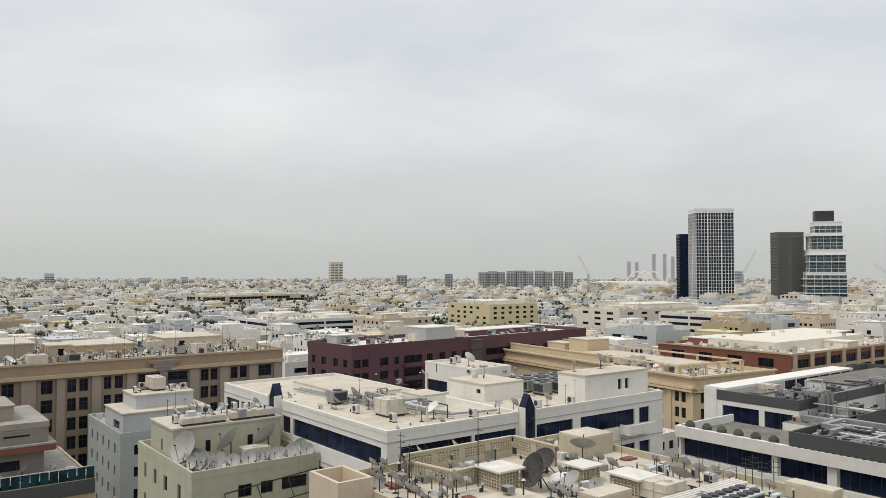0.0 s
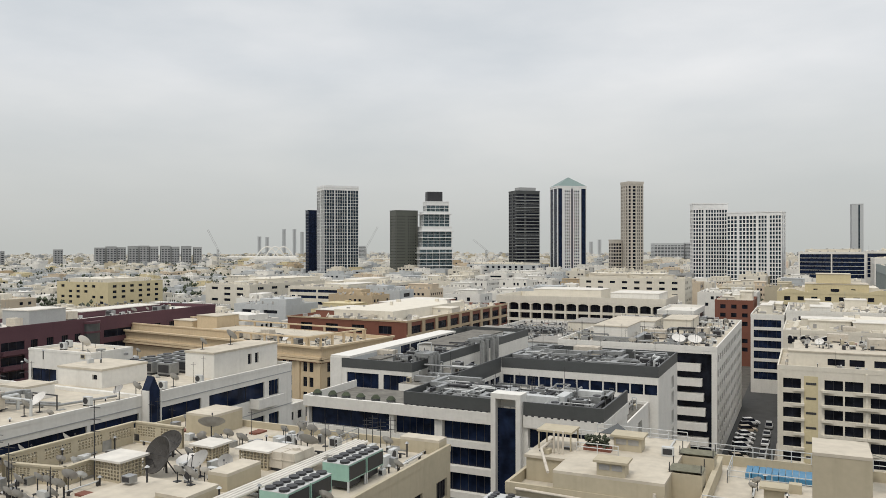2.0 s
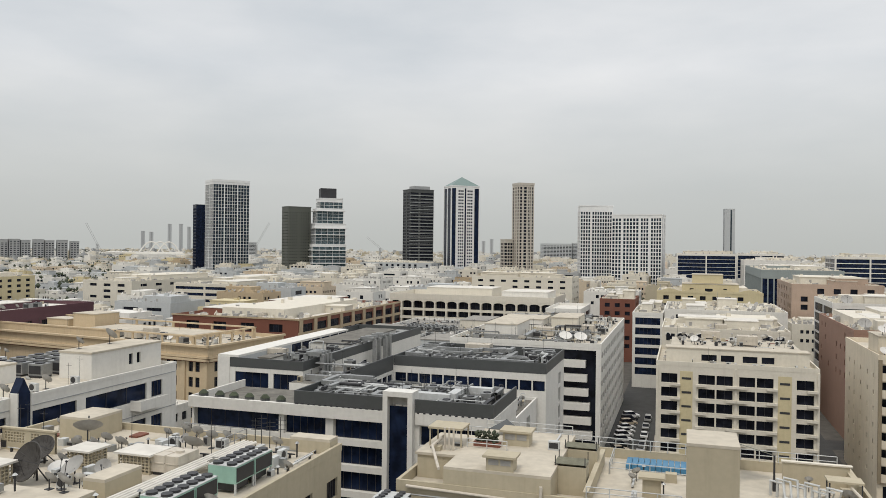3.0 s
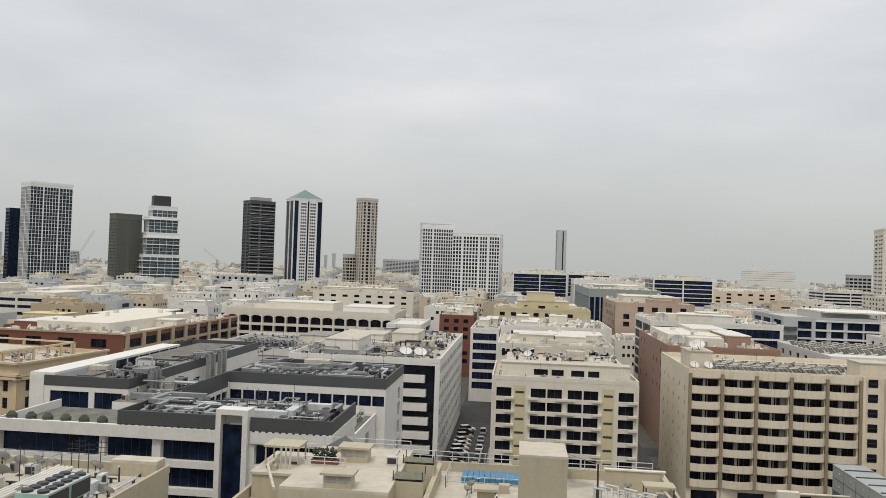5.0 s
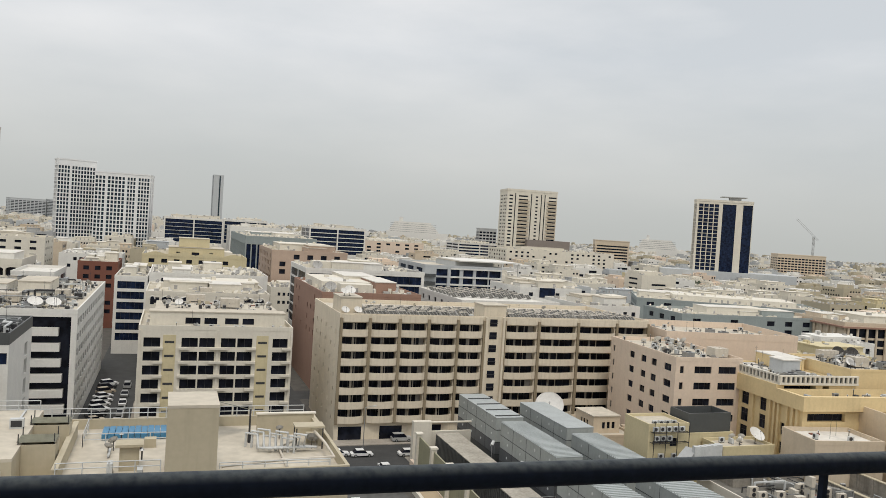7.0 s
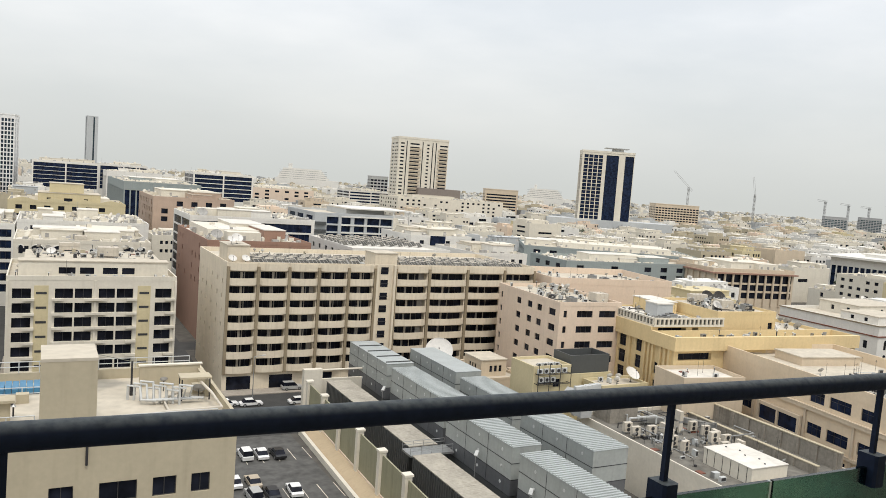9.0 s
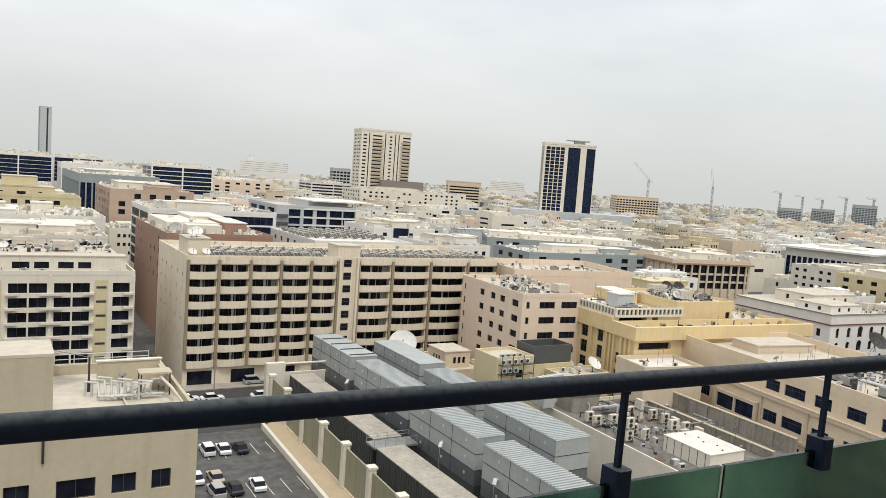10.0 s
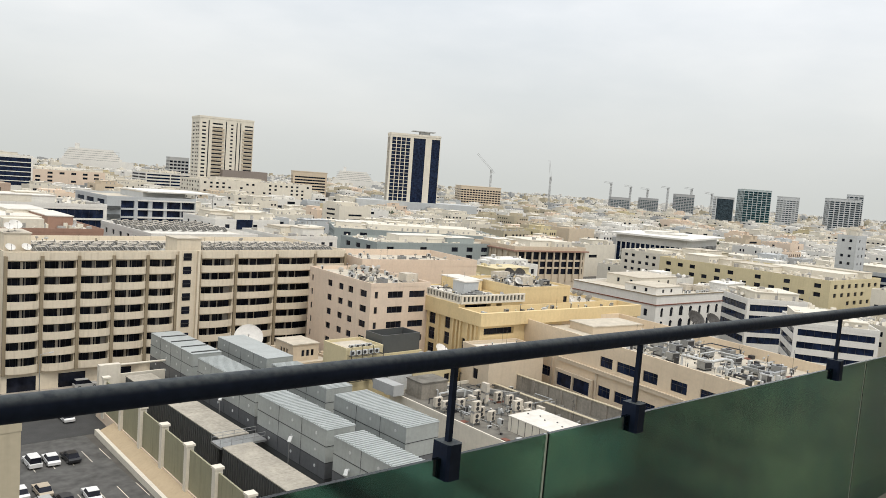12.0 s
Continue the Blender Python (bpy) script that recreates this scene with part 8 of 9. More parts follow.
ob = thing("pipe_canopy", "small cream canopy over roof pipework", "canopy", pose(12.2, 67.2, Z4))
part("top", Shape(CREAM).box(-1.3, 1.3, -0.8, 0.8, 1.9, 2.05), ob)
for sx in (-1.2, 1.1):
    for sy in (-0.7, 0.6):
        part("post", Shape(DARKMETAL).box(sx, sx + 0.1, sy, sy + 0.1, 0, 1.9), ob)
pipes("pipe_run", "cream insulated pipes over a roof deck", [[(4.4, 60.0, 26.9), (9.0, 60.4, 27.1), (13.2, 60.6, 27.1), (13.2, 65.0, 27.1), (12.6, 66.6, 27.6)], [(9.6, 61.4, 26.2), (9.6, 66.8, 26.2), (11.2, 66.8, 26.9)]], 0.12, TANKCREAM)
ob = thing("pipe_canopy", "small cream canopy on posts over roof pipework", "canopy", pose(-20.1, 66.4, 28.24))
part("top", Shape(CREAM).box(-1.7, 1.5, -1.2, 1.4, 1.5, 1.68), ob)
for sx in (-1.6, 1.3):
    for sy in (-1.1, 1.2):
        part("post", Shape(CREAM).box(sx, sx + 0.12, sy, sy + 0.12, 0, 1.5), ob)
for x0, x1, y0, y1, h in ((-14.9, -12.7, 59.2, 60.6, 1.05), (-15.4, -13.0, 67.2, 68.8, 1.2)):
    ob = thing("roof_vent_house", "cream rendered vent house with a flat cap and louvres", "vent", pose((x0 + x1) / 2, (y0 + y1) / 2, 28.32))
    w, d = (x1 - x0) / 2, (y1 - y0) / 2
    part("body", Shape(CREAM).box(-w, w, -d, d, 0, h), ob)
    part("cap", Shape(CREAM).box(-w - 0.25, w + 0.25, -d - 0.25, d + 0.25, h, h + 0.18), ob)
    for sx in (-w * 0.82, 0.08):
        part("louvre", Shape(DISHGREY).box(sx, sx + w * 0.74, -d - 0.03, -d, h * 0.45, h * 0.85), ob)
NET = material("sagging_green_grey_net", (0.17, 0.165, 0.12), rough=0.9, vary=0.25, stains=0.1)
for x0, x1, y0, y1, z in ((-10.0, -7.4, 62.4, 64.6, 26.0), (-10.0, -7.1, 67.9, 69.8, 26.0)):
    ob = thing("shade_net", "olive-grey shade net sagging over a small roof pit", "net", pose((x0 + x1) / 2, (y0 + y1) / 2, z))
    w, d, n = (x1 - x0) / 2, (y1 - y0) / 2, 6
    part("net", Shape(NET).poly([(-w + 2 * w * i / n, -d + 2 * d * j / n, 2.5 - 0.5 * math.sin(math.pi * i / n) * math.sin(math.pi * j / n)) for j in range(n + 1) for i in range(n + 1)],
                                [(j * 7 + i, j * 7 + i + 1, j * 7 + i + 8, j * 7 + i + 7) for j in range(n) for i in range(n)]), ob)
    part("pit_wall", ring(Shape(CREAM), w, d, 0.15, 0, 2.3), ob)
    for sx in (-w + 0.1, w - 0.1):
        for sy in (-d + 0.1, d - 0.1):
            part("post", Shape(DARKMETAL).tube((sx, sy, 2.3), (sx, sy, 3.1), 0.04, n=6), ob)
rb = random.Random(12)
ob = thing("roof_shrub", "dark potted shrub on a cream roof", "plant", pose(-16.6, 66.4, 28.32))
part("planter", Shape(BROWN).box(-1.2, 1.2, -0.35, 0.35, 0, 0.4), ob)
leaf = Shape(FOLIAGE)
for _ in range(150):
    x, y, z, q = rb.uniform(-1.0, 1.0), rb.uniform(-0.35, 0.35), rb.uniform(0.4, 1.3), rb.uniform(0.07, 0.16)
    leaf.poly([(x + q * a * rb.uniform(0.7, 1.5), y + q * c * rb.uniform(0.7, 1.5), z + q * e * rb.uniform(0.7, 1.5)) for a, c, e in ((1, 0, 0), (-1, 0, 0), (0, 1, 0), (0, -1, 0), (0, 0, 1), (0, 0, -1))], [(0, 2, 4), (2, 1, 4), (1, 3, 4), (3, 0, 4), (2, 0, 5), (1, 2, 5), (3, 1, 5), (0, 3, 5)])
tagged(part("leaves", leaf, ob), kind="stuff")
roof_rail([(-18.2, 65.4), (-14.6, 65.4)], 28.32, 0.8)
roof_rail([(-9.9, 72.6), (-18.2, 72.6)], 28.32, 0.9)
for x in (-19.9, -19.5, -19.1):
    pipes("riser", "cream vent pipe standing on a roof", [[(x, 64.2, 26.0), (x, 64.2, 30.2)]], 0.09, TANKCREAM)
pipes("pipe_run", "cream insulated pipes along the roof wall", [[(-21.5, 58.8, 26.5), (-8.2, 58.8, 26.2), (-7.6, 58.6, 24.4)], [(-18.7, 58.7, 28.2), (-20.6, 62.8, 28.9), (-20.6, 66.2, 28.9)], [(-10.4, 58.7, 27.6), (-10.4, 58.7, 24.2)]], 0.13, TANKCREAM)
scatter(-6, -1, 60, 62, Z4, 54, units=2)
chiller(-18.4, -13.4, 53.4, 56.0, 23.9, 2.0, DARKGREY, "dark grey chiller with rows of black fans")
chiller(-23.4, -20.8, 54.4, 58.2, 23.9, 2.2, DARKGREY, "dark grey chiller with rows of black fans")
pipes("pipe_run", "pale pipe run in front of a roof wall", [[(-20, 57.6, 25.0), (-12, 57.6, 25.0), (-11, 56.8, 25.0), (-8.4, 56.8, 25.0)], [(-20, 58.0, 25.4), (-12, 58.0, 25.4), (-9, 57.4, 25.4)]], 0.16, PALEMETAL)
for x0, x1, y0, y1 in ((-11.8, -8.2, 53.2, 56.0),):
    s = Shape(ROOFWHITE)
    s.box(x0, x1, y0, y1, 23.9, 25.0).box(x0 - 0.2, x1 + 0.2, y0 - 0.2, y1 + 0.2, 25.0, 25.2)
    solid("roof_hatch", s, "flat white capped roof housing", "hatch", group="roof housings")
roof_rail([(-23, 58.4), (-12, 58.4)], 24.0, 0.6)
for x in (-9.4, -10.8, -4, 3.4):
    pipes("downpipe", "dark rain pipe on a cream wall", [[(x, 58.86, 26.6), (x, 58.86, 24.0)]], 0.09, DARKMETAL)


pipework(-52, -40, 99.2, 111.5, 23.42, 201, 38)
pipework(-34, -25.5, 99.2, 111.5, 23.42, 202, 24)
pipework(-51.4, -26, 113.6, 134, 18.9, 203, 60)
pipework(-51.2, -24.5, 136, 154.5, 23.6, 204, 44)
pipework(-70, -64.8, 123, 177, 23.8, 205, 20)
pipework(-75, -66, 124, 145, 23.8, 218, 8)
pipework(-50, -20, 172.5, 200, 24.0, 206, 22)
pipework(-96, -58, 188, 222, 17.2, 207, 26)
pipework(-50, -21, 221, 236, 24.0, 215, 26)
scatter(-49, -36, 200, 222, 24.0, 41, packages=4, units=3, dishes=4)
pipework(-23, -8.5, 56.6, 58.4, 23.9, 209, 8)
pipework(86, 106, 83, 102, 7.6, 212, 14)
pipework(120, 138, 52, 84, 17.1, 213, 14)

# ---- small clutter over the roofs ----
clutter(-56, -28, 32.4, 58.4, 28.8, 101, 1.7, keep=((-44.4, -37, 35.6, 46.2), (-52.7, -47.3, 54, 58.6), (-39.8, -38.1, 42.5, 48.2), (-32.4, -29.6, 38, 51), (-38.2, -34.6, 47.4, 51), (-40.8, -37.2, 47.4, 50.4), (-44.6, -42, 46.8, 49.4)))
clutter(-44, -40.3, 36, 41.4, 29.62, 102, 0.8)
clutter(-99.5, -64, 42.5, 84.2, 29.6, 103, 0.5, keep=((-88.7, -75.1, 62.5, 72.9), (-74.4, -66.2, 57.1, 64), (-73.8, -66.8, 70, 80.7), (-99.4, -86, 47.5, 61.2), (-84.7, -77.8, 51.8, 57.2)))
clutter(-88.3, -75.5, 62.9, 72.5, 32.42, 104, 0.8)
clutter(-91.8, -83.8, 27.8, 40.4, 29.62, 105, 1.3)
clutter(-83.3, -77, 27.6, 40.8, 25.2, 106, 2.0)
clutter(-175, -145, 7, 68.5, 30.2, 107, 2.0, keep=((-170.2, -154.8, 11.8, 26.2), (-170.2, -157.8, 49.8, 62.2), (-168.2, -155.8, 32.8, 44.2), (-157.2, -150.8, 27.3, 31.2)), tall=1.5)
clutter(-140, -132, 33, 45, 21.1, 108, 1.3)
clutter(-130.8, -124.2, 35.2, 43.8, 27.02, 109, 1.3)
clutter(-217, -184, 100, 190, 27.0, 110, 0.35, rot=-4.6, keep=((-211, -178, 125, 171),))
clutter(-175, -96, 154.5, 175, 22.7, 111, 0.6, rot=-12, keep=((-158.2, -137.8, 156.8, 168.2),))
clutter(-52.2, -24.6, 99, 112, 23.42, 112, 2.0, tall=1.5)
clutter(-51.5, -25.5, 113.5, 134, 18.9, 113, 1.6, tall=1.4)
clutter(-51, -24, 136, 155, 23.6, 114, 1.2, tall=1.3)
clutter(-75.5, -71.5, 128, 145, 23.8, 115, 1.2)
clutter(-70.5, -64.6, 123, 145, 23.8, 116, 1.6, tall=1.3)
clutter(-51, -18.4, 172, 237, 24.0, 117, 1.5, keep=((-46.2, -37.8, 179.8, 196.2), (-34.2, -26.8, 204.8, 220.2), (-48.2, -35.8, 203.8, 216.2)), tall=1.4)
clutter(-99, -57, 187, 284, 17.2, 118, 0.8, keep=((-98.2, -87.8, 223.8, 240.2), (-76.2, -65.8, 261.8, 280.2), (-70.2, -57.8, 199.8, 214.2)), tall=1.4)
clutter(-2, 22.6, 174.5, 189.6, 25.22, 119, 1.3, tall=1.2)
clutter(-4.6, 24.6, 165.6, 167.6, 22.0, 120, 1.8, tall=1.3)
clutter(35, 109, 159, 187, 26.1, 121, 0.25, keep=((34.2, 39.2, 159.8, 168.2), (66.8, 72.7, 158.8, 165.2)))
clutter(-6, 4, 64, 72.5, 26.0, 122, 1.3, keep=((-5.6, 1, 70.8, 74.4),))
clutter(4.4, 13.4, 60, 72.5, 26.0, 131, 0.45)
clutter(-21.8, -18.4, 63.2, 69.8, 28.24, 123, 1.2)
clutter(-18, -10, 60.8, 72.6, 28.32, 124, 0.25, keep=((-15.6, -12.4, 59, 69.4), (-18.4, -14.4, 65, 67.6)))
clutter(-23.4, -8.2, 50.2, 58.4, 23.9, 125, 1.2, keep=((-18.6, -13.2, 53.2, 56.2), (-23.6, -20.6, 54.2, 58.4), (-12, -8, 53, 56.3)))
clutter(96, 109.6, 125.2, 151, 23.2, 126, 1.2, rot=-5, tall=1.3)
clutter(113, 145, 149, 171, 24.0, 127, 0.5, rot=-9.5)
clutter(110, 124, 113, 134, 21.3, 128, 1.6, rot=-5, tall=1.3)
clutter(108, 154, 104, 109.4, 19.1, 135, 1.6, rot=-5, tall=1.5)
clutter(127, 141, 113, 129, 23.5, 129, 1.6, rot=-5, tall=1.4)
clutter(115.6, 140.6, 48, 88, 17.1, 130, 1.2, rot=RT, tall=1.3)
clutter(103, 114, 97, 104, 14.5, 132, 0.5, rot=RT)
clutter(84.4, 101.6, 71, 103, 7.6, 134, 1.6, rot=-2.5, keep=((87, 96.4, 69, 80.6), (85, 93, 97.5, 103)), tall=1.2)
clutter(103.4, 107, 71, 102, 7.6, 136, 0.7, rot=-2.5)
# ---- plant yard with stacked grey enclosures ----
flat("yard_floor", "pale concrete floor of the plant yard", "floor", 46, 80, 62, 150, 0.06, PAVING)


def enclosure(x0, x1, y0, y1, top, tiers=3, low=0.0, ribs=True):
    """Stacked plant enclosures: panelled grey sides, a dark plinth below and a ribbed pale roof."""
    w, d = x1 - x0, y1 - y0
    ob = thing("plant_enclosure", "stacked grey metal plant enclosure with a ribbed pale roof", "container", pose((x0 + x1) / 2, (y0 + y1) / 2, 0), group="plant enclosures")
    th, z = 2.25, top
    for k in range(tiers):
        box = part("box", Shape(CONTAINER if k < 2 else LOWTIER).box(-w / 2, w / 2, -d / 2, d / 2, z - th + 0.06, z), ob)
        part("edge_trim", ring(Shape(DARKMETAL), w / 2 + 0.03, d / 2 + 0.03, 0.1, z - th, z - th + 0.09), box)
        n = max(2, round(d / 5.5))
        for i in range(1, n):
            y = -d / 2 + d * i / n
            part("panel_joint", Shape(DARKMETAL).box(-w / 2 - 0.02, -w / 2, y - 0.04, y + 0.04, z - th + 0.1, z), box)
        for i in range(n):
            y = -d / 2 + d * (i + 0.4) / n
            part("vent", Shape(PALEMETAL).tube((-w / 2 - 0.05, y, z - 1.0), (-w / 2, y, z - 1.0), 0.22, n=10), box)
        z -= th
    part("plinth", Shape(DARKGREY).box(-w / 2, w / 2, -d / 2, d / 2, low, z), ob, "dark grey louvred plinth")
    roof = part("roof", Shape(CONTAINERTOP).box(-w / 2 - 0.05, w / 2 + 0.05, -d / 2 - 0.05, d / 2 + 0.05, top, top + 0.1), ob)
    if ribs:
        rib = Shape(CONTAINERTOP).box(-w / 2, w / 2, -0.13, 0.13, top + 0.1, top + 0.24).mesh("rib")
        n = int(d / 0.62)
        for i in range(n):
            part("rib", rib, roof, m=pose(0, -d / 2 + d * (i + 0.5) / n, 0))
    return ob


enclosure(56.2, 60.8, 82.4, 101, 12)
enclosure(57.4, 62.0, 104, 125, 12)
enclosure(57.8, 63.2, 128, 147.5, 12, ribs=False)
enclosure(68.0, 73.4, 120, 139.6, 12, ribs=False)
enclosure(67.6, 72.6, 100, 117.5, 11.6)
enclosure(66.2, 72.2, 78, 95.6, 12)
enclosure(55.8, 60.4, 62, 80, 12)
for k in range(4):
    y = 129 + 4.6 * k
    s = Shape(DARKGREY)
    s.box(58.0, 63.0, y, y + 0.22, 12.1, 12.28)
    solid("roof_beam", s, "dark steel strip across an enclosure roof", "beam", group="roof beams")

for x0, x1, y0, y1 in ((50.0, 54.6, 100.5, 138.6), (48.8, 53.2, 72, 97)):
    ob = thing("container_row", "low dark ribbed container row with a pale flat top", "container", pose(x0, y0, 0))
    n = round((y1 - y0) / 6)
    for i in range(n):
        a, c = (y1 - y0) * i / n + 0.06, (y1 - y0) * (i + 1) / n - 0.06
        unit = part("container", Shape(DARKGREY).box(0, x1 - x0, a, c, 0, 6.4), ob)
        part("top", Shape(DUSTYTOP).box(-0.08, x1 - x0 + 0.08, a - 0.03, c + 0.03, 6.4, 6.54), unit, "pale flat top")
        for j in range(9):
            u = a + (c - a) * (j + 0.5) / 9
            part("rib", Shape(DARKGREY).box(-0.1, 0, u - 0.12, u + 0.12, 0.5, 6.3), unit)
roof_rail([(48.6, 97.4), (55.6, 97.4)], 6.4, 1.1, "grey steel railing along the platform", METAL)
roof_rail([(48.6, 100.2), (55.6, 100.2)], 6.4, 1.1, "grey steel railing along the platform", METAL)
flat("platform", "grey steel grating platform between containers", "platform", 48.6, 55.8, 97.2, 100.4, 6.4, METAL)
roof_rail([(54.6, 66), (54.6, 97)], 3.5, 1.0, "grey steel railing along the walkway", METAL)
roof_rail([(55.4, 102), (55.4, 128)], 3.5, 1.0, "grey steel railing along the walkway", METAL)
flat("walkway", "narrow steel walkway beside the enclosures", "platform", 53.4, 55.6, 64, 97, 3.5, METAL)
flat("walkway", "narrow steel walkway beside the enclosures", "platform", 54.75, 57.2, 100.6, 128, 3.5, METAL)
for x, y in ((55.0, 76), (55.2, 90), (55.4, 112), (55.4, 124)):
    ob = thing("floodlight", "grey floodlight on a short bent post", "floodlight", pose(x, y, 3.5))
    part("post", Shape(METAL).tube((0, 0, 0), (0, 0, 4.8), 0.06, n=6), ob)
    part("head", Shape(PALEMETAL).beam((0, 0, 4.8), (0.5, 0.4, 5.4), 0.5, 0.25), ob)

# the yard's outer wall: posts, olive panels, a lower sloping base with a kerb
ob = thing("yard_wall", "beige yard wall with white posts and olive panels", "wall", pose(42.45, 62, 0, 0, 0, -2.0))
part("base_wall", Shape(PEACH).box(-0.3, 0.3, -2, 76, 0, 1.9), ob)
part("base_apron", Shape(BEIGE).poly([(-2.6, 0, 0.7), (-0.3, 0, 1.7), (-0.3, 66, 1.7), (-2.6, 66, 0.7), (-2.6, 0, 0), (-0.3, 0, 0), (-0.3, 66, 0), (-2.6, 66, 0)], [(0, 1, 2, 3), (0, 3, 7, 4), (0, 4, 5, 1), (3, 2, 6, 7), (4, 7, 6, 5)]), ob, "sloping beige apron")
part("apron_kerb", Shape(OFFWHITE).box(-3.2, -2.603, 0, 66.2, 0, 1.0), ob, "white kerb")
OLIVE = material("olive_panel", (0.27, 0.26, 0.17), rough=0.7, stains=0.35)
k = 8
for i in range(k + 1):
    y = -2.8 + 9.3 * i
    part("post", Shape(OFFWHITE).box(-0.55, 0.45, y - 0.5, y + 0.5, 0.9, 7.9).box(-0.7, 0.6, y - 0.65, y + 0.65, 7.9, 8.2), ob, "white capped post")
    if i < k:
        for q in range(2):
            a = y + 0.5 + 8.3 * q / 2
            part("panel", Shape(OLIVE).box(-0.12, 0.12, a + 0.03, a + 4.15 - 0.03, 1.9, 7.5), ob, "olive wall panel")
s = Shape(OFFWHITE)
s.box(45.7, 49.4, 139.6, 140.8, 0, 8.6).box(49.4, 58.0, 139.9, 140.4, 0, 6.6).tube((49.4, 140.1, 8.3), (58, 140.1, 8.3), 0.2, n=8)
solid("yard_end_wall", s, "cream end wall of the plant yard", "wall")
n, r = 28, 2.95
pts, fs = [(0, 0, 0)], []
for kk in range(1, 6):
    q = r * kk / 5
    pts += [(q * math.cos(2 * math.pi * i / n), q * math.sin(2 * math.pi * i / n), 0.28 * q * q / r) for i in range(n)]
for i in range(n):
    fs.append((0, 1 + i, 1 + (i + 1) % n))
    fs += [(1 + q * n + i, 1 + (q + 1) * n + i, 1 + (q + 1) * n + (i + 1) % n, 1 + q * n + (i + 1) % n) for q in range(4)]
big = thing("large_dish", "large white solid dish on a drum behind the enclosures", "satellite dish", pose(77.2, 144.4, 0, 0, 0, -28))
part("bowl", Shape(DISHWHITE).poly(pts, fs), big, m=pose(0, 0, 9.9, 52, 0, 0), smooth=True)
part("rim", Shape(DISHWHITE).pipe([(r * math.cos(2 * math.pi * i / n), r * math.sin(2 * math.pi * i / n), 0.28 * r) for i in range(n + 1)], 0.07, n=5), big, m=pose(0, 0, 9.9, 52, 0, 0))
part("feed", Shape(DISHGREY).tube((0, 0, 0.1), (0, 0, 1.9), 0.05, n=6).tube((0, 0, 1.8), (0, 0, 2.1), 0.18, n=8), big, m=pose(0, 0, 9.9, 52, 0, 0))
part("drum", Shape(OFFWHITE).tube((0, 0.5, 0), (0, 0.5, 9.0), 1.6, n=16).tube((0, 0.5, 9.0), (0, 0.2, 9.9), 0.4, 0.3, n=8), big)
for x0, x1, y0, y1, h in ((76, 77, 124, 147, 5), (64, 92, 148, 149, 6), (92, 93, 136, 150, 6)):
    s = Shape(SAND)
    s.box(x0, x1, y0, y1, 0, h).box(x0 - 0.15, x1 + 0.15, y0 - 0.15, y1 + 0.15, h, h + 0.3)
    for i in range(int(max(x1 - x0, y1 - y0) / 3)):
        px, py = (x0 + 3 * i, y0) if x1 - x0 > y1 - y0 else (x0, y0 + 3 * i)
        s.box(px, px + 0.9, py, py + 0.9, h + 0.3, h + 0.9)
    solid("garden_wall", s, "sand-coloured garden wall with small caps", "wall", group="garden walls")
s = Shape(DARKGREY)
ring(s, 4.6, 2.7, 0.25, 12.4, 16.0)
s.box(-4.4, 4.4, -2.5, 2.5, 12.4, 14.2)
solid("open_tank", s, "dark grey open-topped steel tank enclosure", "tank", pose(93, 115.7, 0))

# ---- low roof full of cooling units ----
STAINEDWALL = material("stained_grey_beige_render", (0.27, 0.245, 0.205), vary=0.25, stains=0.6)
b = block("plant_roof_building", "low cream building with cooling units on its roof", 83.2, 108.4, 69.6, 103.6, 8.2, OFFWHITE, parapet=0.6, rot=-2.5, roof=PLANTSCREED)
b.annex(86.2, 92, 98.4, 102.8, 10.4, STAINEDWALL, "plant_room")
b.finish()
for x, top in ((107.9, 10.3), (102.6, 8.9)):
    ob = thing("roof_wall", "stained grey-beige roof wall with a pale coping", "wall", pose(x, 86.6, 7.6, 0, 0, -2.5), group="roof walls")
    part("wall", Shape(STAINEDWALL).box(-0.22, 0.22, -16.4, 16.4, 0, top - 7.6), ob)
    part("coping", Shape(CREAM).box(-0.34, 0.34, -16.4, 16.4, top - 7.6, top - 7.45), ob)
    for k in range(10):
        part("pier", Shape(STAINEDWALL).box(-0.42, -0.22, -15.8 + 3.4 * k, -15.3 + 3.4 * k, 0, top - 7.75), ob)
ob = thing("plant_enclosure_box", "white panelled plant box with a flat top", "plant box", pose(91.8, 74.9, 7.6, 0, 0, -2.0))
part("body", Shape(OFFWHITE).box(-3.5, 3.5, -4.5, 4.5, 0, 2.35), ob)
part("top", Shape(ROOFWHITE).box(-3.6, 3.6, -4.6, 4.6, 2.35, 2.47), ob)
for k in range(6):
    part("panel_joint", Shape(DARKMETAL).box(-3.53, -3.5, -3.7 + 1.5 * k, -3.62 + 1.5 * k, 0.1, 2.3), ob)
for k in range(5):
    part("lifting_lug", Shape(DARKMETAL).box(-0.3 + 0.9 * (k % 2), -0.12 + 0.9 * (k % 2), -3.8 + 1.8 * k, -3.6 + 1.8 * k, 2.47, 2.6), ob)


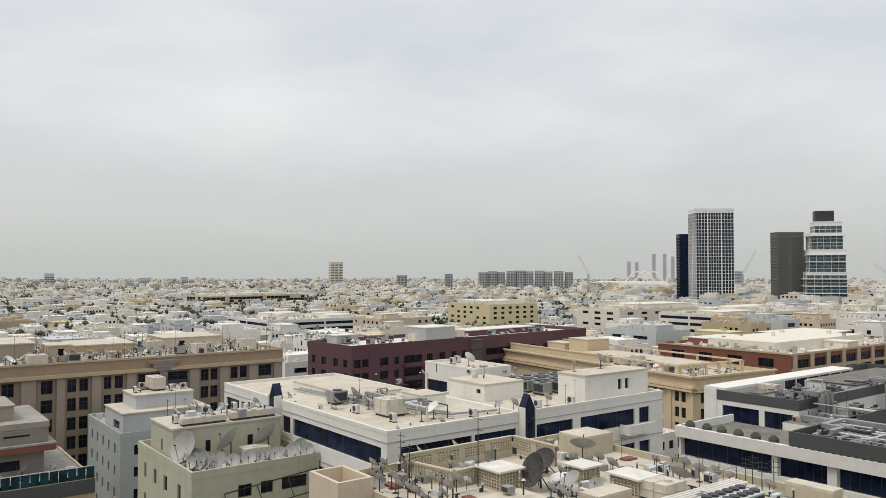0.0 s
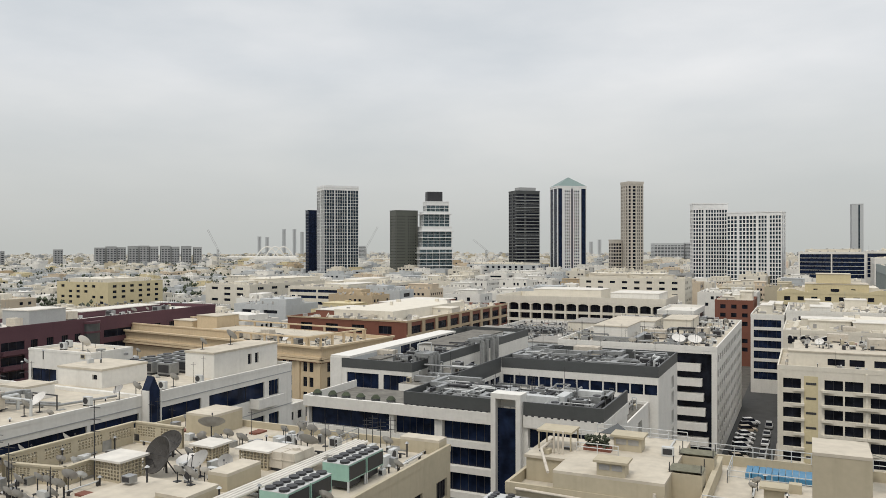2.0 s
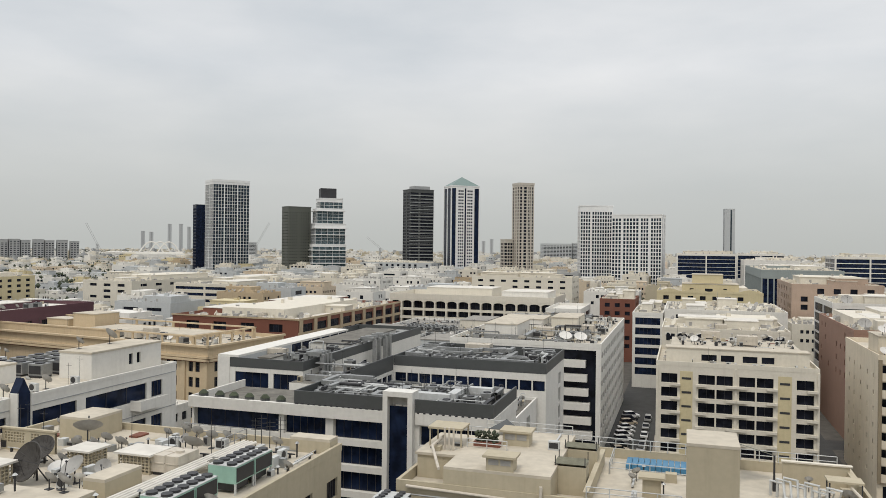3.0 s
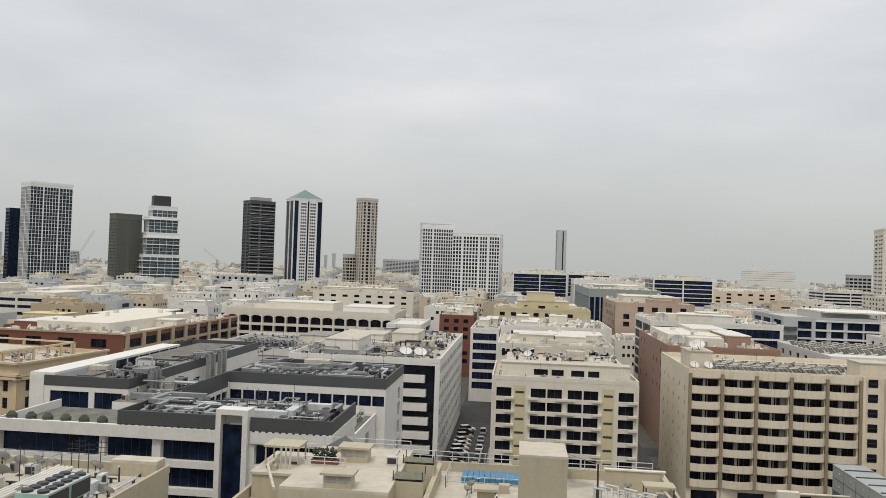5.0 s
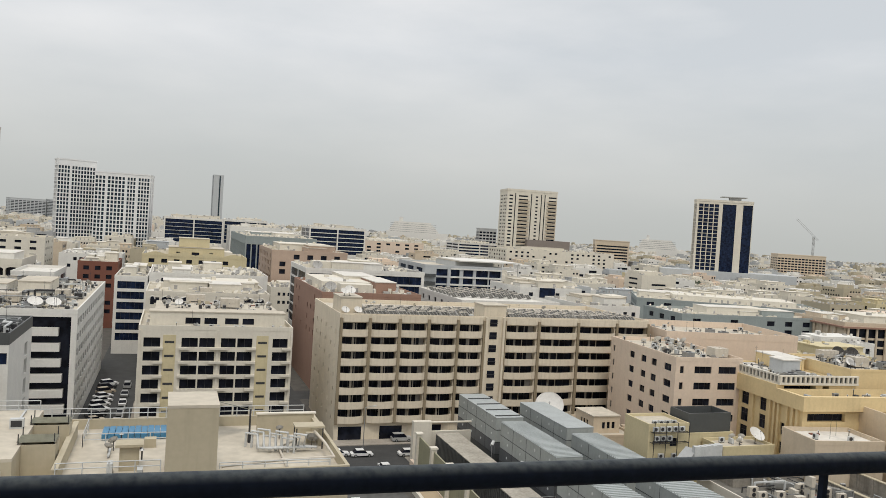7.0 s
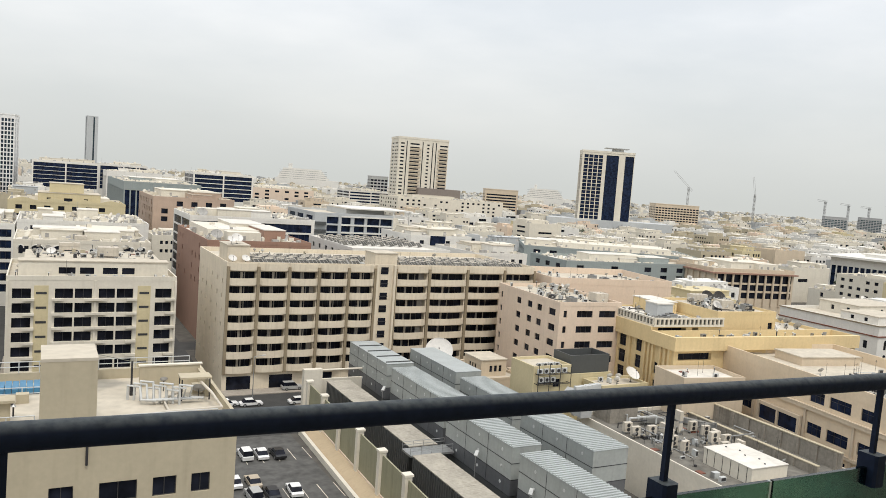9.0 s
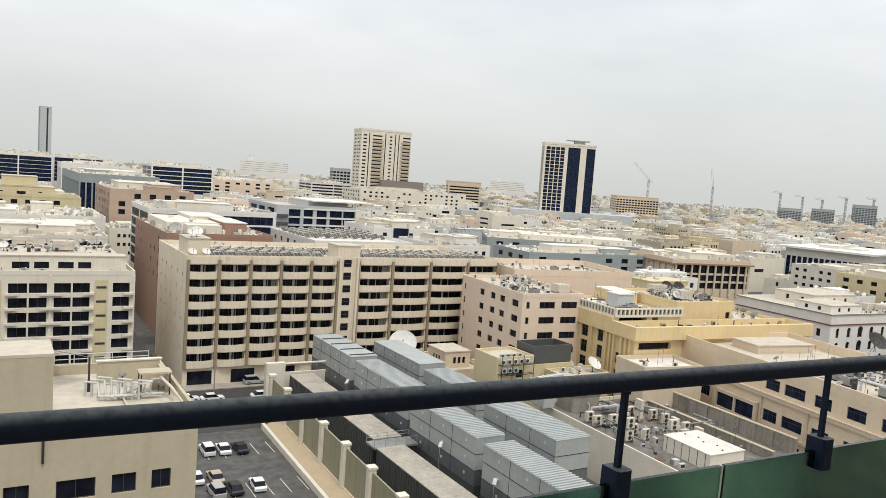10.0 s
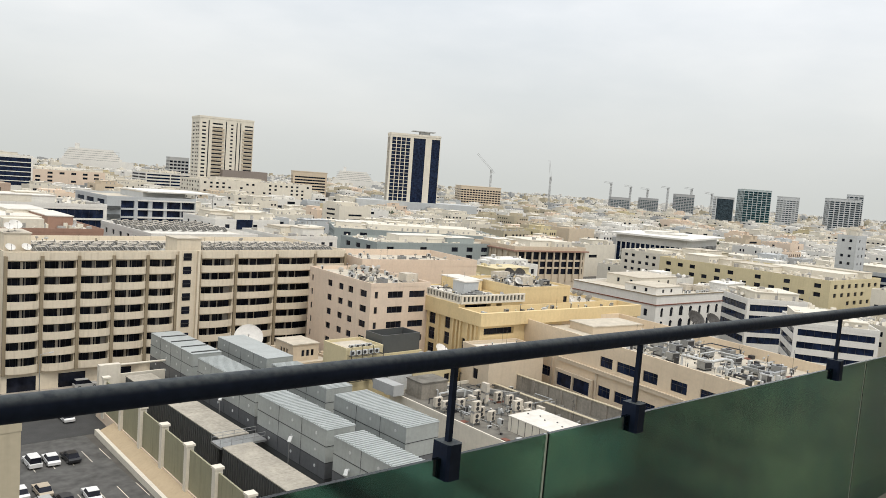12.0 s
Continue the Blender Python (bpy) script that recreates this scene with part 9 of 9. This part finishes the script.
def condenser(x, y, z, rz=0):
    """A twin-fan outdoor unit on a raised stand."""
    def build():
        ob = thing("cooling_unit", "large dusty beige twin-fan cooling unit on a stand", "air conditioner")
        part("casing", Shape(TANKCREAM).box(-0.75, 0.75, -0.35, 0.35, 0.4, 1.95), ob)
        for k in (0.8, 1.52):
            part("fan_grille", Shape(DARKMETAL).tube((0, -0.375, k), (0, -0.35, k), 0.33, n=14), ob)
        part("side_coil", Shape(DARKMETAL).box(0.75, 0.77, -0.28, 0.28, 0.5, 1.85), ob)
        part("stand", Shape(METAL).box(-0.7, -0.62, -0.4, 0.4, 0, 0.4).box(0.62, 0.7, -0.4, 0.4, 0, 0.4).box(-0.62, 0.62, -0.05, 0.05, 0.3, 0.4), ob)
        return ob
    return placed("condenser", build, pose(x, y, z, 0, 0, rz), "cooling units")


r = random.Random(77)
for i in range(5):
    for j in range(6):
        if r.random() < 0.62:
            x, y, turn = 85.8 + 3.1 * i + r.uniform(-0.3, 0.3), 81.4 + 2.5 * j + r.uniform(-0.3, 0.3), r.choice((-5, -5, 15, 85))
            condenser(x, y, 7.6, turn)
            if r.random() < 0.4:
                condenser(x, y, 9.55, turn)
duct(((92, 97, 8.4), (100, 95.5, 8.4), (103, 90, 8.4)), 0.9, 0.8)
duct(((82.5, 100, 9.5), (82.5, 106, 9.5), (85, 107, 11)), 2.2, 1.8, GREY, "large grey curved air duct")
for k in range(5):
    s = Shape(PALEMETAL)
    s.box(-0.55, 0.55, -0.5, 0.5, 0, 5.2)
    solid("tall_cabinet", s, "tall pale metal plant cabinet", "cabinet", pose(84.6 + 1.25 * k, 105.5 + 0.2 * k, 7.2, 0, 0, -9.5), group="plant cabinets")

# split units on the pale yellow house's wall and roof
for k in range(7):
    split_unit(81.0 + 1.3 * (k % 4), 112.5 if k < 4 else 111.6, 14.1 if k < 4 else 11.6, 0)
for k in range(3):
    s = Shape(DARKMETAL)
    s.box(-0.6, 0.6, -0.4, 0.3, -0.1, 0.0).beam((-0.5, -0.35, 0), (-0.5, 0.25, -0.6), 0.05, 0.05).beam((0.5, -0.35, 0), (0.5, 0.25, -0.6), 0.05, 0.05)
    solid("unit_bracket", s, "dark bracket under a wall cooling unit", "bracket", pose(81.0 + 1.3 * k, 111.65, 11.6), group="unit brackets")
ob = thing("unit_rack", "dark steel rack with two tiers for cooling units", "rack", pose(83.4, 111.3, 0))
for x in (-3.6, -1.2, 1.2, 3.6):
    part("upright", Shape(DARKMETAL).box(x, x + 0.09, -0.55, -0.46, 8.6, 15.0).box(x, x + 0.09, -0.55, 0.68, 14.94, 15.0), ob)
for z in (8.6, 11.5, 13.3):
    part("shelf", Shape(DARKMETAL).box(-3.6, 3.7, -0.55, -0.47, z - 0.1, z).box(-3.6, 3.7, 0.2, 0.28, z - 0.1, z).box(-3.6, -3.52, -0.47, 0.66, z - 0.1, z).box(3.6, 3.68, -0.47, 0.66, z - 0.1, z), ob)
for k in range(5):
    split_unit(80.4 + 1.35 * k, 111.25, 13.3, 0)
    if k % 2:
        split_unit(80.4 + 1.35 * k, 111.25, 8.6, 0)
dish(100.2, 109.4, 11.3, 1.5, 10, 50, DISHWHITE, 0.9)
scatter(92, 98.5, 107.6, 111.4, 11.3, 61, dishes=4, units=2, white=0.9)
# roofs of the peach, yellow and beige blocks
scatter(96.5, 109, 126, 150, 23.2, 62, dishes=10, units=8, packages=1, tanks=1, white=0.7, rot=-5)
scatter(114, 144, 150, 170, 24.0, 63, dishes=4, units=6, packages=2, rot=-9.5)
scatter(110, 123, 113, 119, 21.3, 64, packages=2, units=4, dishes=3, rot=-5)
scatter(127, 140, 113, 128, 23.5, 65, dishes=14, units=5, tanks=2, packages=2, rot=-9.5)
scatter(143, 156, 111, 125, 19.1, 66, dishes=10, units=8, rot=-5)
for x, y in ((136.8, 127), (139.6, 126)):
    mesh_dish(x, y, 23.5, 1.3, -20, 35, "large grey mesh dish on a yellow roof")
scatter(121, 137, 50, 82, 17.1, 67, packages=14, units=16, rot=RT)
scatter(104, 113, 97.5, 103.5, 14.5, 69, units=2, rot=RT)
scatter(208, 222, 119, 131, 17.6, 70, dishes=3, units=8, tanks=2, packages=2)
mesh_dish(196, 110, 10, 2.6, -15, 45, "large open mesh dish beside a white block")
mesh_dish(202, 108, 10, 2.2, -15, 45, "large open mesh dish beside a white block")
scatter(44, 81, 254, 284, 29.65, 71, dishes=10, units=6, tanks=2)
for x, y in ((46, 254), (57, 254.5)):
    dish(x, y, 29.65, 1.7, 0, 45, DISHGREY, 1.0)
dish(40.5, 202, 26.85, 1.5, 0, 45, DISHGREY, 1.4)

# ---- cars ----
def car_material(name, colour):
    return material(name, colour, rough=0.3, vary=0.04, stains=0.05, bump=0.0)


CARS = {"white": car_material("white_car_paint", (0.72, 0.72, 0.71)), "silver": car_material("silver_car_paint", (0.38, 0.38, 0.37)), "black": car_material("black_car_paint", (0.02, 0.02, 0.022)), "beige": car_material("beige_car_paint", (0.45, 0.38, 0.29)), "red": car_material("red_car_paint", (0.4, 0.03, 0.03))}
TYRE = material("tyre_rubber", (0.02, 0.02, 0.02), rough=0.9, stains=0.0)


def car(x, y, z, rz, colour, tall=False):
    """A parked car: lower body, cabin with dark glass, roof, four wheels with rims, lights. It points along its own +x."""
    def build():
        ob = thing("car", colour + (" sport-utility vehicle parked on asphalt" if tall else " saloon car parked on the asphalt"), "car", group="parked cars")
        h, top = (0.95, 1.75) if tall else (0.8, 1.42)
        prof = [(-2.2, 0.3), (2.15, 0.3), (2.25, 0.6), (2.1, h - 0.08), (1.0, h), (-1.9, h + 0.04), (-2.25, h - 0.1)]
        s = Shape(CARS[colour])
        for side in (0,):
            pts = [(a, -0.86, c) for a, c in prof] + [(a, 0.86, c) for a, c in prof]
            n = len(prof)
            s.poly(pts, [tuple(range(n)), tuple(range(2 * n - 1, n - 1, -1))] + [(i, n + i, n + (i + 1) % n, (i + 1) % n) for i in range(n)])
        part("body", s, ob)
        back = -2.1 if tall else -1.75
        cab = [(back, h), (1.05, h), (0.35, top - 0.05), (back + (0.15 if tall else 0.55), top - 0.05)]
        s = Shape(GLASS)
        pts = [(a, -0.8 + (0.12 if c > h else 0), c) for a, c in cab] + [(a, 0.8 - (0.12 if c > h else 0), c) for a, c in cab]
        s.poly(pts, [(0, 1, 2, 3), (7, 6, 5, 4)] + [(i, 4 + i, 4 + (i + 1) % 4, (i + 1) % 4) for i in range(4)])
        part("cabin_glass", s, ob)
        part("roof", Shape(CARS[colour]).box(back + (0.15 if tall else 0.55), 0.35, -0.7, 0.7, top - 0.06, top), ob)
        for a in (-1.35, 1.4):
            for c in (-0.8, 0.8):
                part("wheel", Shape(TYRE, METAL).tube((a, c - 0.1, 0.32), (a, c + 0.1, 0.32), 0.32, n=14).tube((a, c + math.copysign(0.08, c), 0.32), (a, c + math.copysign(0.12, c), 0.32), 0.2, n=10, slot=1), ob)
        return ob
    return placed(("car", colour, tall), build, pose(x, y, z, 0, 0, rz))


for x, y, rz, c, tall in ((30.1, 119.6, 90, "white", True), (32.6, 119.4, 88, "white", False), (35.2, 119.0, 92, "black", False), (28.7, 108.6, 90, "beige", False), (26.0, 109.2, 90, "white", False), (27.6, 103.6, 92, "silver", True),
                          (30.2, 103.8, 90, "black", False), (33.6, 104.0, 86, "white", False)):
    car(x, y, 0.035, rz, c, tall)
for x, y, rz, c, tall in ((48.5, 156.0, 0, "silver", True), (33.0, 147.6, 4, "white", False), (37.6, 147.0, 0, "white", False), (47.2, 146.2, 0, "white", False), (39.9, 138.0, 90, "white", False)):
    car(x, y, 0.17 if y > 154.1 else 0.02, rz, c, tall)
r = random.Random(4)
for k in range(15):
    car(-13.6 + r.uniform(-0.2, 0.2), 150 + 4.6 * k, 0.03, 30 + r.uniform(-4, 4), r.choice(("white", "white", "silver", "white", "beige", "black")), r.random() < 0.3)
    if k % 2:
        car(-9.0 + r.uniform(-0.2, 0.2), 151 + 4.7 * k, 0.03, 90, r.choice(("white", "silver", "white", "black")), r.random() < 0.3)
car(29.6, 170, 0.025, 90, "white", False)
for i in range(8):
    for y0 in (100.8, 116.6):
        s = Shape(OFFWHITE)
        s.box(24.6 + 2.6 * i, 24.7 + 2.6 * i, y0, y0 + 5.2, 0.035, 0.042)
        solid("bay_line", s, "worn white painted parking line", "road marking", group="parking lines")
ob = thing("street_lamp", "slim grey street lamp in front of the hotel", "street lamp", pose(38.6, 150, 0.02))
part("pole", Shape(METAL).tube((0, 0, 0), (0, 0, 9), 0.11, 0.06, n=8), ob)
part("arm", Shape(METAL).tube((0, 0, 9), (1.6, 0, 9.3), 0.05, n=6), ob)
part("head", Shape(PALEMETAL).beam((1.5, 0, 9.25), (2.3, 0, 9.3), 0.3, 0.12), ob)
for y0, y1 in ((60, 120), (135, 196)):
    s = Shape(PAVING)
    s.box(-6.6, -5.6, y0, y1, -0.1, 0.18)
    solid("kerb", s, "pale concrete kerb beside the side street", "kerb", kind="structure")
s = Shape(GREY)
s.box(-8.2, -7.9, 150, 185, 0, 2.2)
solid("lane_wall", s, "low grey wall between street and plot", "wall")
